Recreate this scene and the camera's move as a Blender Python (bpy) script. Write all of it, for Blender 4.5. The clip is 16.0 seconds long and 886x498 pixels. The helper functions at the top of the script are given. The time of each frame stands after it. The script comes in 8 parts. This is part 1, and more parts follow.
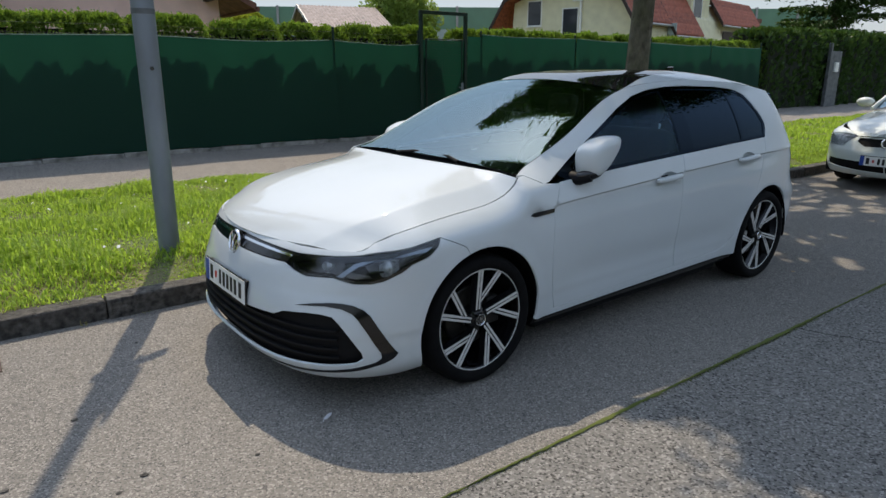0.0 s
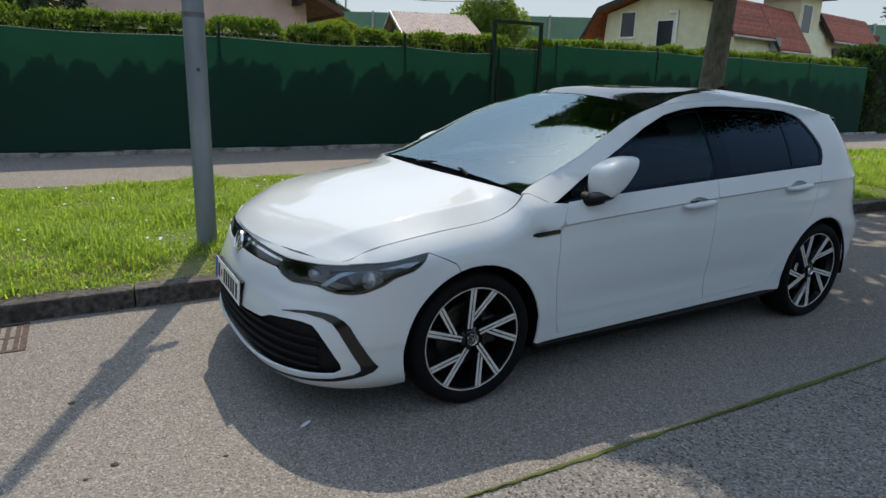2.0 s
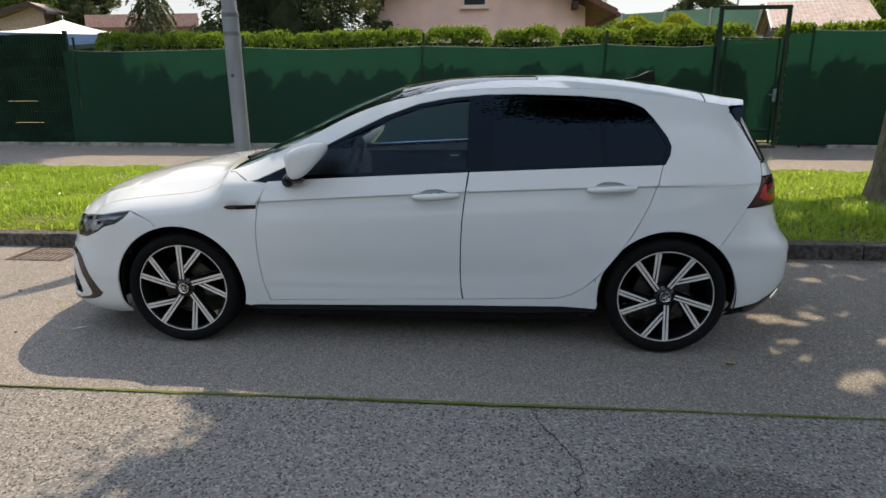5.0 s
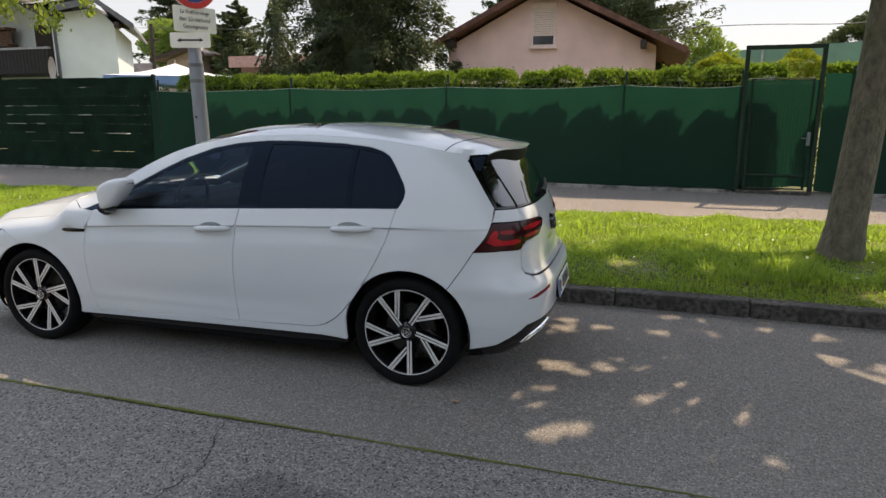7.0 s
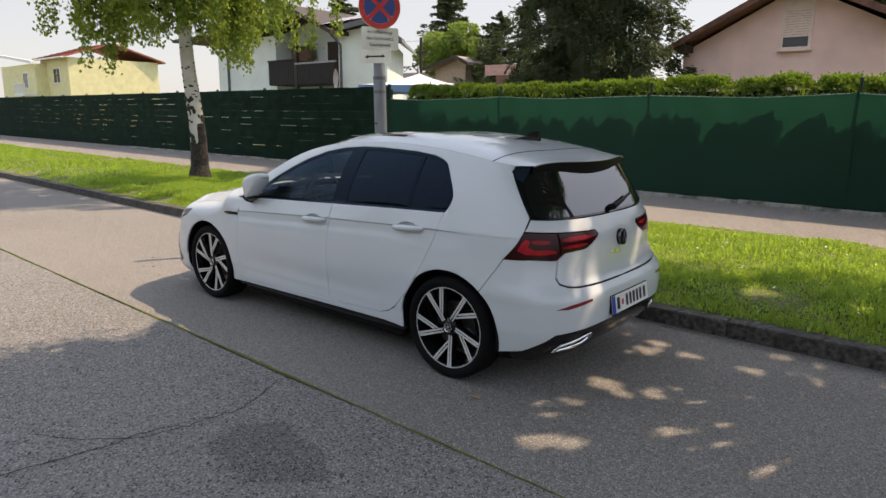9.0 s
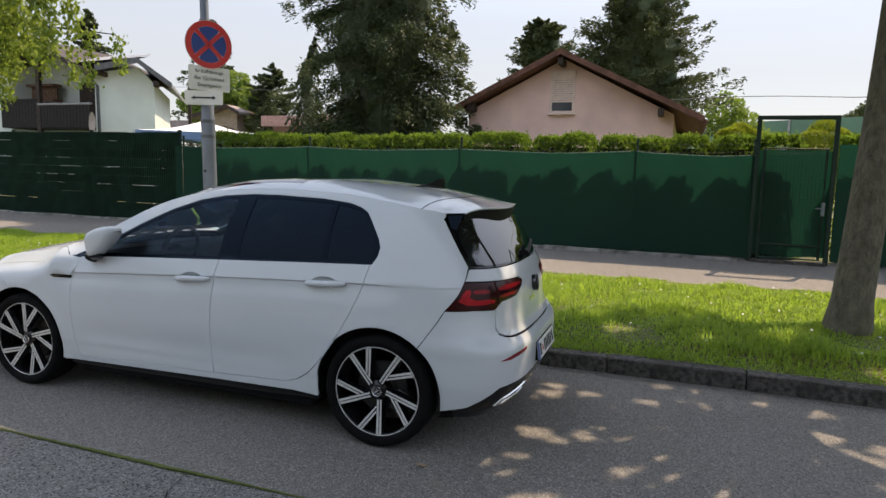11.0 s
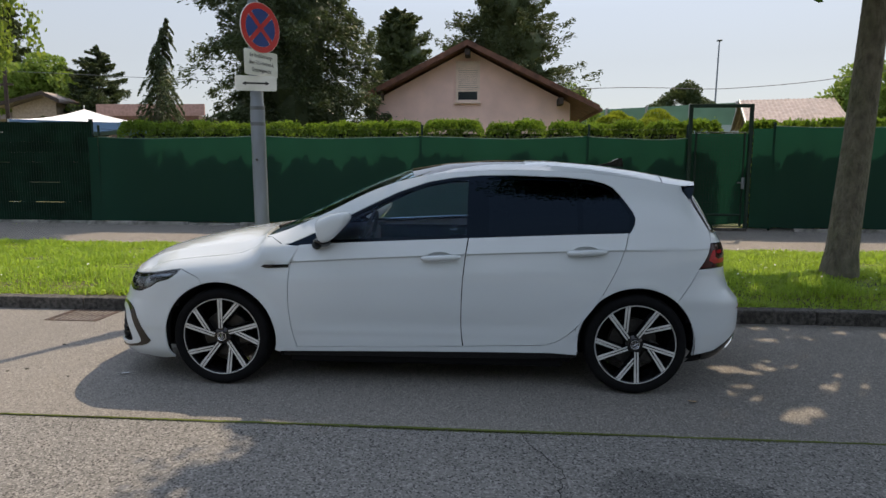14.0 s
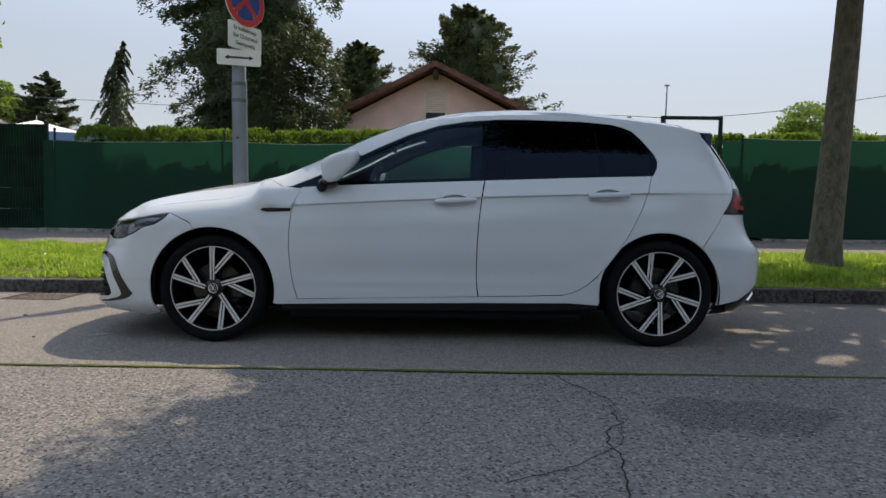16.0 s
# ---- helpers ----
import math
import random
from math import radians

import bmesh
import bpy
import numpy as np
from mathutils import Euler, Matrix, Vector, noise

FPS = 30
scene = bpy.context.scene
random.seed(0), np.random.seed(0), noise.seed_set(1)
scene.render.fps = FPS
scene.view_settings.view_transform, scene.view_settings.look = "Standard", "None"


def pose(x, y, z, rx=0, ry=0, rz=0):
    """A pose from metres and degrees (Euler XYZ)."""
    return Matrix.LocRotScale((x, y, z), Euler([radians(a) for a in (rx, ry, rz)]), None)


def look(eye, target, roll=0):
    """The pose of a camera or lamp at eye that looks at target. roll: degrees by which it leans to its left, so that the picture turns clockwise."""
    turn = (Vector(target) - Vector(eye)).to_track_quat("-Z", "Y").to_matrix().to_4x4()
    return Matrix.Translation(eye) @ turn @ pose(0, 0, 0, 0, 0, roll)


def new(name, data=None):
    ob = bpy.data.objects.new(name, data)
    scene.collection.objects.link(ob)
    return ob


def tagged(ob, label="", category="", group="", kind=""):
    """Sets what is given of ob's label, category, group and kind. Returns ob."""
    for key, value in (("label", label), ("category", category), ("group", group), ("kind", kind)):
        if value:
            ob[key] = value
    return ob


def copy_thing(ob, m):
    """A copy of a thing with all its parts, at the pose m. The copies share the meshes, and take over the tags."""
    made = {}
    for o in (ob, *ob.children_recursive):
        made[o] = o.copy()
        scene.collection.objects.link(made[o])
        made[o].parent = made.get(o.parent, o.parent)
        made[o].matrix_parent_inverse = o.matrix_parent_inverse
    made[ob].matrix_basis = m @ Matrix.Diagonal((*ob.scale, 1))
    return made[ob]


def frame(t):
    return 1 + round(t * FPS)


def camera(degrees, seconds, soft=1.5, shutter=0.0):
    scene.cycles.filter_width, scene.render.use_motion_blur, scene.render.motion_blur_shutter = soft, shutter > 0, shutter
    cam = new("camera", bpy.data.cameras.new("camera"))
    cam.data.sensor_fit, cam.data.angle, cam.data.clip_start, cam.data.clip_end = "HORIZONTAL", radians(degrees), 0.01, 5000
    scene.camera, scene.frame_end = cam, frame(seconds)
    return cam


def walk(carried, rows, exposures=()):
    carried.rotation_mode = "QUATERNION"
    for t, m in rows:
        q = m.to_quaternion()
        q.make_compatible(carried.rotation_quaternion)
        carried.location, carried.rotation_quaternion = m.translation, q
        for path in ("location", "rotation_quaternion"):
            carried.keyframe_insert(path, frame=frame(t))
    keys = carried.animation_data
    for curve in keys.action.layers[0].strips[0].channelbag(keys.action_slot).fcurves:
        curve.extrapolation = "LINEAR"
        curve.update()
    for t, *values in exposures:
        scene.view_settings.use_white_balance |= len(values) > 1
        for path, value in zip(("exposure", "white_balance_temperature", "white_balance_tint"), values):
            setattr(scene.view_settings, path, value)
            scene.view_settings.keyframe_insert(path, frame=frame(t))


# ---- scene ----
cam = camera(69.2, 16.0)
PATH = [
    (0, (-1.844, -2.163, 1.457), (-0.689, -0.622, 0.92), -0.1),
    (0.5, (-1.921, -2.028, 1.475), (-0.72, -0.535, 0.901), 0.5),
    (1, (-1.914, -2.023, 1.477), (-0.689, -0.53, 0.957), 0.8),
    (1.5, (-1.78, -2.098, 1.464), (-0.585, -0.567, 0.983), -0.3),
    (2, (-1.471, -2.309, 1.479), (-0.523, -0.626, 0.959), 1.8),
    (2.5, (-1.04, -2.466, 1.463), (-0.299, -0.702, 0.881), -1.1),
    (3, (-0.556, -2.693, 1.48), (0.039, -0.866, 0.924), -2.1),
    (3.5, (-0.024, -2.929, 1.487), (0.414, -1.071, 0.89), -1.9),
    (3.7, (0.225, -2.995, 1.453), (0.604, -1.123, 0.859), -1.9),
    (4.75, (1.457, -3.232, 1.447), (1.406, -1.332, 0.912), -0.7),
    (5.8, (2.658, -3.291, 1.495), (2.253, -1.387, 1.033), 0.1),
    (6, (2.874, -3.246, 1.478), (2.496, -1.337, 1.017), 0.8),
    (6.5, (3.39, -3.203, 1.519), (2.943, -1.301, 1.092), -0.3),
    (7, (3.872, -3.148, 1.533), (3.274, -1.286, 1.112), 0.0),
    (7.5, (4.294, -2.995, 1.555), (3.628, -1.141, 1.211), 2.5),
    (8, (4.737, -2.891, 1.568), (3.736, -1.197, 1.212), 1.4),
    (8.2, (4.853, -2.835, 1.578), (3.744, -1.221, 1.174), 0.7),
    (9.25, (5.025, -2.788, 1.574), (3.715, -1.277, 1.162), 0.7),
    (10.3, (4.689, -2.878, 1.541), (3.574, -1.253, 1.2), 1.5),
    (10.5, (4.512, -2.887, 1.507), (3.513, -1.18, 1.212), 1.8),
    (11, (4.126, -3.032, 1.519), (3.442, -1.168, 1.282), 1.5),
    (11.5, (3.771, -3.178, 1.478), (3.383, -1.233, 1.219), -1.9),
    (12, (3.309, -3.294, 1.468), (3.085, -1.32, 1.242), -1.4),
    (12.5, (2.853, -3.512, 1.454), (2.543, -1.551, 1.205), -1.2),
    (13, (2.442, -3.659, 1.472), (2.198, -1.692, 1.213), -0.1),
    (13.5, (2.02, -3.77, 1.458), (1.838, -1.798, 1.182), -0.5),
    (14, (1.745, -3.922, 1.424), (1.589, -1.945, 1.164), 0.2),
    (14.5, (1.524, -3.892, 1.412), (1.482, -1.904, 1.198), 1.0),
    (15, (1.385, -3.794, 1.23), (1.333, -1.798, 1.117), 1.5),
    (15.5, (1.366, -3.793, 0.908), (1.355, -1.794, 0.873), 2.0),
    (16, (1.381, -3.747, 0.814), (1.365, -1.752, 0.684), 0.8),
]
walk(cam, [(t, look(eye, target, roll)) for t, eye, target, roll in PATH],
     [(0.0, 0.48, 6400, 9), (1.5, 0.42, 6350, 8), (2.5, 0.57, 6450, 8), (3.5, 0.76, 6600, 9), (6.0, 1.06, 7500, 15), (7.0, 1.05, 7500, 16), (8.0, 0.98, 7450, 16),
      (10.5, 0.98, 7400, 16), (11.5, 0.82, 7000, 14), (12.5, 0.72, 6950, 13), (14.5, 0.62, 6850, 12), (16.0, 0.55, 6750, 12)])

# ---- daylight: hazy sky and one sun, behind the fence and to the right ----
SUN_AZ, SUN_EL = math.atan2(0.42, 0.906), radians(56)
world = bpy.data.worlds.new("world")
scene.world = world
world.use_nodes = True
wn = world.node_tree.nodes
sky = wn.new("ShaderNodeTexSky")
sky.sky_type, sky.sun_disc = "NISHITA", False
sky.sun_elevation, sky.sun_rotation = SUN_EL, SUN_AZ
sky.air_density, sky.dust_density, sky.ozone_density = 1.0, 1.0, 1.2
wn["Background"].inputs["Strength"].default_value = 0.178
haze = wn.new("ShaderNodeMix")
haze.data_type = "RGBA"
coord = wn.new("ShaderNodeTexCoord")
height = wn.new("ShaderNodeSeparateXYZ")
thin = wn.new("ShaderNodeMapRange")
thin.inputs["From Min"].default_value, thin.inputs["From Max"].default_value = 0.15, 0.75
thin.inputs["To Min"].default_value, thin.inputs["To Max"].default_value = 0.86, 0.38
world.node_tree.links.new(coord.outputs["Generated"], height.inputs["Vector"])
world.node_tree.links.new(height.outputs["Z"], thin.inputs["Value"])
world.node_tree.links.new(thin.outputs["Result"], haze.inputs["Factor"])
veil = wn.new("ShaderNodeMix")
veil.data_type = "RGBA"
rise = wn.new("ShaderNodeMapRange")
rise.inputs["From Min"].default_value, rise.inputs["From Max"].default_value = 0.22, 0.75
veil.inputs["A"].default_value, veil.inputs["B"].default_value = (1.85, 1.99, 2.18, 1), (4.4, 5.1, 6.0, 1)
world.node_tree.links.new(height.outputs["Z"], rise.inputs["Value"])
world.node_tree.links.new(rise.outputs["Result"], veil.inputs["Factor"])
world.node_tree.links.new(veil.outputs["Result"], haze.inputs["B"])
world.node_tree.links.new(sky.outputs["Color"], haze.inputs["A"])
world.node_tree.links.new(haze.outputs["Result"], wn["Background"].inputs["Color"])
sun = new("sun", bpy.data.lights.new("sun", "SUN"))
sun.data.energy, sun.data.angle, sun.data.color = 2.95, radians(0.53), (1.0, 0.85, 0.66)
sun.matrix_world = look((0, 0, 30), (-math.sin(SUN_AZ) * math.cos(SUN_EL), -math.cos(SUN_AZ) * math.cos(SUN_EL), 30 - math.sin(SUN_EL)))

# ---- building helpers ----


def thing(name, label, category, loc=(0, 0, 0), rz=0.0, group="", kind=""):
    """An Empty at a thing's base, under which its parts stand."""
    ob = new(name)
    ob.empty_display_size = 0.1
    ob.matrix_world = pose(*loc, 0, 0, rz)
    return tagged(ob, label, category, group, kind)


def finish(bm, smooth=False, sharp=35):
    bmesh.ops.recalc_face_normals(bm, faces=bm.faces)
    if smooth:
        limit = radians(sharp)
        for f in bm.faces:
            f.smooth = True
        for e in bm.edges:
            if len(e.link_faces) == 2 and e.calc_face_angle(0) > limit:
                e.smooth = False
    return bm


def part(name, bm, material, parent=None, label="", smooth=False, sharp=35, at=None, recalc=True):
    """Links a bmesh as one mesh object under a thing or a part."""
    if recalc:
        finish(bm, smooth, sharp)
    elif smooth:
        for f in bm.faces:
            f.smooth = True
    me = bpy.data.meshes.new(name)
    bm.to_mesh(me)
    bm.free()
    for m in material if isinstance(material, (list, tuple)) else (material,):
        me.materials.append(m)
    ob = new(name, me)
    if parent is not None:
        ob.parent = parent
    if at is not None:
        ob.matrix_basis = at
    if label:
        ob["label"] = label
    return ob


def fast(name, verts, faces, material, parent=None, label="", smooth=False):
    """A large mesh from arrays: verts (n, 3), faces (m, 3 or 4)."""
    me = bpy.data.meshes.new(name)
    verts, faces = np.asarray(verts, np.float32), np.asarray(faces, np.int32)
    n, k = faces.shape
    me.vertices.add(len(verts))
    me.vertices.foreach_set("co", verts.ravel())
    me.loops.add(n * k)
    me.loops.foreach_set("vertex_index", faces.ravel())
    me.polygons.add(n)
    me.polygons.foreach_set("loop_start", np.arange(0, n * k, k, dtype=np.int32))
    me.polygons.foreach_set("loop_total", np.full(n, k, np.int32))
    if smooth:
        me.polygons.foreach_set("use_smooth", np.ones(n, bool))
    me.update(calc_edges=True)
    me.materials.append(material)
    ob = new(name, me)
    if parent is not None:
        ob.parent = parent
    if label:
        ob["label"] = label
    return ob


def box(bm, x0, y0, z0, x1, y1, z1, bevel=0.0, m=None):
    geom = bmesh.ops.create_cube(bm, size=1.0)["verts"]
    bmesh.ops.scale(bm, vec=(x1 - x0, y1 - y0, z1 - z0), verts=geom)
    bmesh.ops.translate(bm, vec=((x0 + x1) / 2, (y0 + y1) / 2, (z0 + z1) / 2), verts=geom)
    if bevel:
        edges = list({e for v in geom for e in v.link_edges})
        geom = [v for v in bmesh.ops.bevel(bm, geom=edges, offset=bevel, segments=2, affect="EDGES", profile=0.5)["verts"]]
    if m is not None:
        bmesh.ops.transform(bm, matrix=m, verts=[v for v in geom if v.is_valid])
    return bm


def boxed(*a, **k):
    return box(bmesh.new(), *a, **k)


def tube(bm, pts, radii, sides=10, cap=True):
    """A round bar along points; radii: one number or one for each point."""
    pts = [Vector([float(c) for c in p]) for p in pts]
    radii = [float(r) for r in (radii if isinstance(radii, (list, tuple)) else [radii] * len(pts))]
    rings = []
    ref = Vector((0.31, 0.17, 0.94)) if abs((pts[-1] - pts[0]).normalized().z) < 0.8 else Vector((1, 0.05, 0))
    for i, p in enumerate(pts):
        d = (pts[min(i + 1, len(pts) - 1)] - pts[max(i - 1, 0)]).normalized()
        a = d.cross(ref).normalized()
        b = d.cross(a)
        rings.append([bm.verts.new(p + radii[i] * (math.cos(q) * a + math.sin(q) * b)) for q in (2 * math.pi * k / sides for k in range(sides))])
    for r0, r1 in zip(rings, rings[1:]):
        for k in range(sides):
            bm.faces.new((r0[k], r0[(k + 1) % sides], r1[(k + 1) % sides], r1[k]))
    if cap:
        bm.faces.new(rings[0][::-1])
        bm.faces.new(rings[-1])
    return bm


def lathe(bm, profile, axis="z", sides=32, at=(0, 0, 0)):
    """Turns (radius, height) pairs round an axis."""
    rings = []
    for r, h in profile:
        ring = []
        for k in range(sides):
            c, s = r * math.cos(2 * math.pi * k / sides), r * math.sin(2 * math.pi * k / sides)
            p = (c, s, h) if axis == "z" else (c, h, s)
            ring.append(bm.verts.new((p[0] + at[0], p[1] + at[1], p[2] + at[2])))
        rings.append(ring)
    for r0, r1 in zip(rings, rings[1:]):
        for k in range(sides):
            bm.faces.new((r0[k], r0[(k + 1) % sides], r1[(k + 1) % sides], r1[k]))
    return bm


def prism(bm, outline, depth, m=None):
    """An outline in x, z pushed along y by depth."""
    a = [bm.verts.new((x, 0, z)) for x, z in outline]
    b = [bm.verts.new((x, depth, z)) for x, z in outline]
    bm.faces.new(a)
    bm.faces.new(b[::-1])
    n = len(a)
    for k in range(n):
        bm.faces.new((a[k], b[k], b[(k + 1) % n], a[(k + 1) % n]))
    if m is not None:
        bmesh.ops.transform(bm, matrix=m, verts=a + b)
    return bm


# ---- materials ----
def shader(name, color, rough=0.6, metal=0.0, vary=0.12, scale=8.0, bump=0.0, bump_scale=60.0, dirt=None, dirt_scale=1.2, dirt_amount=0.35, per=0.0, coat=0.0, ior=1.5, tint2=None, stretch=(1, 1, 1)):
    """A node material: base colour with two scales of variation, roughness and fine relief."""
    m = bpy.data.materials.new(name)
    m.use_nodes = True
    nt = m.node_tree
    n, l = nt.nodes, nt.links.new
    b = n["Principled BSDF"]
    b.inputs["Roughness"].default_value, b.inputs["Metallic"].default_value, b.inputs["IOR"].default_value = rough, metal, ior
    b.inputs["Coat Weight"].default_value, b.inputs["Coat Roughness"].default_value = coat, 0.03
    tc = n.new("ShaderNodeTexCoord")
    mp = n.new("ShaderNodeMapping")
    mp.inputs["Scale"].default_value = stretch
    l(tc.outputs["Object"], mp.inputs["Vector"])

    def tex(s, detail=4.0):
        t = n.new("ShaderNodeTexNoise")
        t.inputs["Scale"].default_value, t.inputs["Detail"].default_value = s, detail
        l(mp.outputs["Vector"], t.inputs["Vector"])
        return t.outputs["Fac"]

    def mix(kind, fac, a, c):
        x = n.new("ShaderNodeMix")
        x.data_type, x.blend_type = "RGBA", kind
        for sock, v in ((x.inputs["Factor"], fac), (x.inputs["A"], a), (x.inputs["B"], c)):
            if isinstance(v, bpy.types.NodeSocket):
                l(v, sock)
            elif isinstance(v, (int, float)):
                sock.default_value = v
            else:
                sock.default_value = (*v, 1)
        return x.outputs["Result"]

    def ramp(sock, lo, hi):
        r = n.new("ShaderNodeMapRange")
        r.inputs["From Min"].default_value, r.inputs["From Max"].default_value = lo, hi
        l(sock, r.inputs["Value"])
        return r.outputs["Result"]

    col = tuple(color)
    second = tint2 or tuple(max(0.0, c * (1 - 2.2 * vary)) for c in color)
    first = color if tint2 else tuple(min(1.0, c * (1 + vary)) for c in color)
    out = mix("MIX", ramp(tex(scale, 6), 0.3, 0.7), first, second) if vary or tint2 else None
    if dirt is not None:
        out = mix("MIX", mix("MULTIPLY", 1.0, ramp(tex(dirt_scale, 5), 0.48, 0.75), (dirt_amount,) * 3), out if out is not None else col, dirt)
    if per:
        oi = n.new("ShaderNodeObjectInfo")
        g = ramp(oi.outputs["Random"], 0.0, 1.0)
        g.node.inputs["To Min"].default_value, g.node.inputs["To Max"].default_value = 1 - per, 1 + per
        out = mix("MULTIPLY", 1.0, out if out is not None else col, g)
    if out is not None:
        l(out, b.inputs["Base Color"])
    else:
        b.inputs["Base Color"].default_value = (*col, 1)
    if bump:
        bp = n.new("ShaderNodeBump")
        bp.inputs["Strength"].default_value, bp.inputs["Distance"].default_value = 1.0, bump
        l(tex(bump_scale, 5), bp.inputs["Height"])
        l(bp.outputs["Normal"], b.inputs["Normal"])
    return m


def foliage(name, a, b_, through_color, rough=0.6, amount=0.35, scale=1.5):
    """Leaves: diffuse with light coming through, varied leaf by leaf and in patches."""
    m = bpy.data.materials.new(name)
    m.use_nodes = True
    nt = m.node_tree
    n, l = nt.nodes, nt.links.new
    p = n["Principled BSDF"]
    p.inputs["Roughness"].default_value = rough
    p.inputs["Specular IOR Level"].default_value = 0.3
    geo = n.new("ShaderNodeNewGeometry")
    tc = n.new("ShaderNodeTexCoord")
    ns = n.new("ShaderNodeTexNoise")
    ns.inputs["Scale"].default_value = scale
    l(tc.outputs["Object"], ns.inputs["Vector"])
    add = n.new("ShaderNodeMath")
    add.operation = "MULTIPLY_ADD"
    add.inputs[1].default_value, add.inputs[2].default_value = 0.6, -0.3
    l(geo.outputs["Random Per Island"], add.inputs[0])
    sm = n.new("ShaderNodeMath")
    l(add.outputs[0], sm.inputs[0])
    l(ns.outputs["Fac"], sm.inputs[1])
    x = n.new("ShaderNodeMix")
    x.data_type = "RGBA"
    x.inputs["A"].default_value, x.inputs["B"].default_value = (*a, 1), (*b_, 1)
    l(sm.outputs[0], x.inputs["Factor"])
    l(x.outputs["Result"], p.inputs["Base Color"])
    tr = n.new("ShaderNodeBsdfTranslucent")
    tr.inputs["Color"].default_value = (*through_color, 1)
    mx = n.new("ShaderNodeMixShader")
    mx.inputs["Fac"].default_value = amount
    l(p.outputs[0], mx.inputs[1])
    l(tr.outputs[0], mx.inputs[2])
    l(mx.outputs[0], n["Material Output"].inputs["Surface"])
    return m


def cloth(name, color, through_color, amount):
    """Woven privacy cloth: thin, lets some sun through."""
    m = foliage(name, color, tuple(c * 0.75 for c in color), through_color, 0.8, amount, 0.7)
    return m


def pane_glass(name, tint, gloss=1.0, ior=1.5):
    """Car and window glass: mirror by Fresnel over a tinted clear pane."""
    m = bpy.data.materials.new(name)
    m.use_nodes = True
    nt = m.node_tree
    n, l = nt.nodes, nt.links.new
    n.remove(n["Principled BSDF"])
    t = n.new("ShaderNodeBsdfTransparent")
    t.inputs["Color"].default_value = (*tint, 1)
    g = n.new("ShaderNodeBsdfGlossy")
    g.inputs["Roughness"].default_value = 0.0
    g.inputs["Color"].default_value = (*gloss, 1) if isinstance(gloss, tuple) else (gloss, gloss, gloss, 1)
    f = n.new("ShaderNodeFresnel")
    f.inputs["IOR"].default_value = ior
    mx = n.new("ShaderNodeMixShader")
    l(f.outputs[0], mx.inputs["Fac"])
    l(t.outputs[0], mx.inputs[1])
    l(g.outputs[0], mx.inputs[2])
    l(mx.outputs[0], n["Material Output"].inputs["Surface"])
    return m


def asphalt(name, base, light, stone, patch, bump, grit, pit=(0.06, 0.058, 0.055)):
    """Worn road surface: bitumen with pale stones, stains and cracks."""
    m = shader(name, base, 0.92, vary=0.0, tint2=light, scale=0.9, bump=bump, bump_scale=grit, dirt=patch, dirt_scale=0.45, dirt_amount=0.5)
    nt = m.node_tree
    n, l = nt.nodes, nt.links.new
    b = n["Principled BSDF"]
    b.inputs["Specular IOR Level"].default_value = 0.25
    src = b.inputs["Base Color"].links[0].from_socket
    tc = n.new("ShaderNodeTexCoord")
    v = n.new("ShaderNodeTexVoronoi")
    v.inputs["Scale"].default_value = grit
    l(tc.outputs["Object"], v.inputs["Vector"])
    sep = n.new("ShaderNodeSeparateColor")
    l(v.outputs["Color"], sep.inputs["Color"])
    for channel, low, color in (("Green", 0.60, pit), ("Red", 0.66, stone)):
        r = n.new("ShaderNodeMapRange")
        r.inputs["From Min"].default_value, r.inputs["From Max"].default_value = low, 0.97
        l(sep.outputs[channel], r.inputs["Value"])
        x = n.new("ShaderNodeMix")
        x.data_type = "RGBA"
        l(r.outputs["Result"], x.inputs["Factor"])
        l(src, x.inputs["A"])
        x.inputs["B"].default_value = (*color, 1)
        src = x.outputs["Result"]
    l(src, b.inputs["Base Color"])
    return m


ASPHALT = asphalt("asphalt", (0.182, 0.168, 0.150), (0.222, 0.205, 0.183), (0.33, 0.307, 0.276), (0.112, 0.107, 0.101), 0.005, 150, (0.09, 0.086, 0.081))
OLD_ASPHALT = asphalt("old_asphalt", (0.172, 0.165, 0.153), (0.222, 0.211, 0.194), (0.32, 0.305, 0.283), (0.132, 0.127, 0.119), 0.009, 115, (0.048, 0.046, 0.044))
PATH_ASPHALT = asphalt("path_asphalt", (0.20, 0.18, 0.16), (0.25, 0.225, 0.20), (0.32, 0.30, 0.27), (0.16, 0.145, 0.13), 0.004, 120)
# Dark mottling: grime, with the shade on the road-facing sides worked into its tone.
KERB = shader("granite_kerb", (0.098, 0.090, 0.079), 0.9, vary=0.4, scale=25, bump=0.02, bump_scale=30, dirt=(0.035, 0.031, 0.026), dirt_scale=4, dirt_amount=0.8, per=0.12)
SOIL = shader("grass_soil", (0.075, 0.11, 0.028), 0.95, tint2=(0.16, 0.145, 0.07), scale=1.6, bump=0.02, bump_scale=30)
GRASS = foliage("grass_blades", (0.075, 0.165, 0.018), (0.31, 0.385, 0.058), (0.50, 0.70, 0.08), 0.55, 0.46, 2.2)
DRY = foliage("dry_grass", (0.32, 0.27, 0.12), (0.22, 0.22, 0.08), (0.3, 0.28, 0.1), 0.7, 0.3)
DAISY = shader("daisy_petals", (0.8, 0.8, 0.76), 0.7, vary=0.04)
MOSS = foliage("moss", (0.045, 0.070, 0.014), (0.15, 0.175, 0.045), (0.12, 0.15, 0.04), 0.9, 0.25, 9)
FENCE_CLOTH = cloth("green_cloth", (0.019, 0.053, 0.038), (0.023, 0.155, 0.09), 0.20)
HEM = shader("pale_green_hem", (0.13, 0.22, 0.17), 0.8, vary=0.25, scale=20)
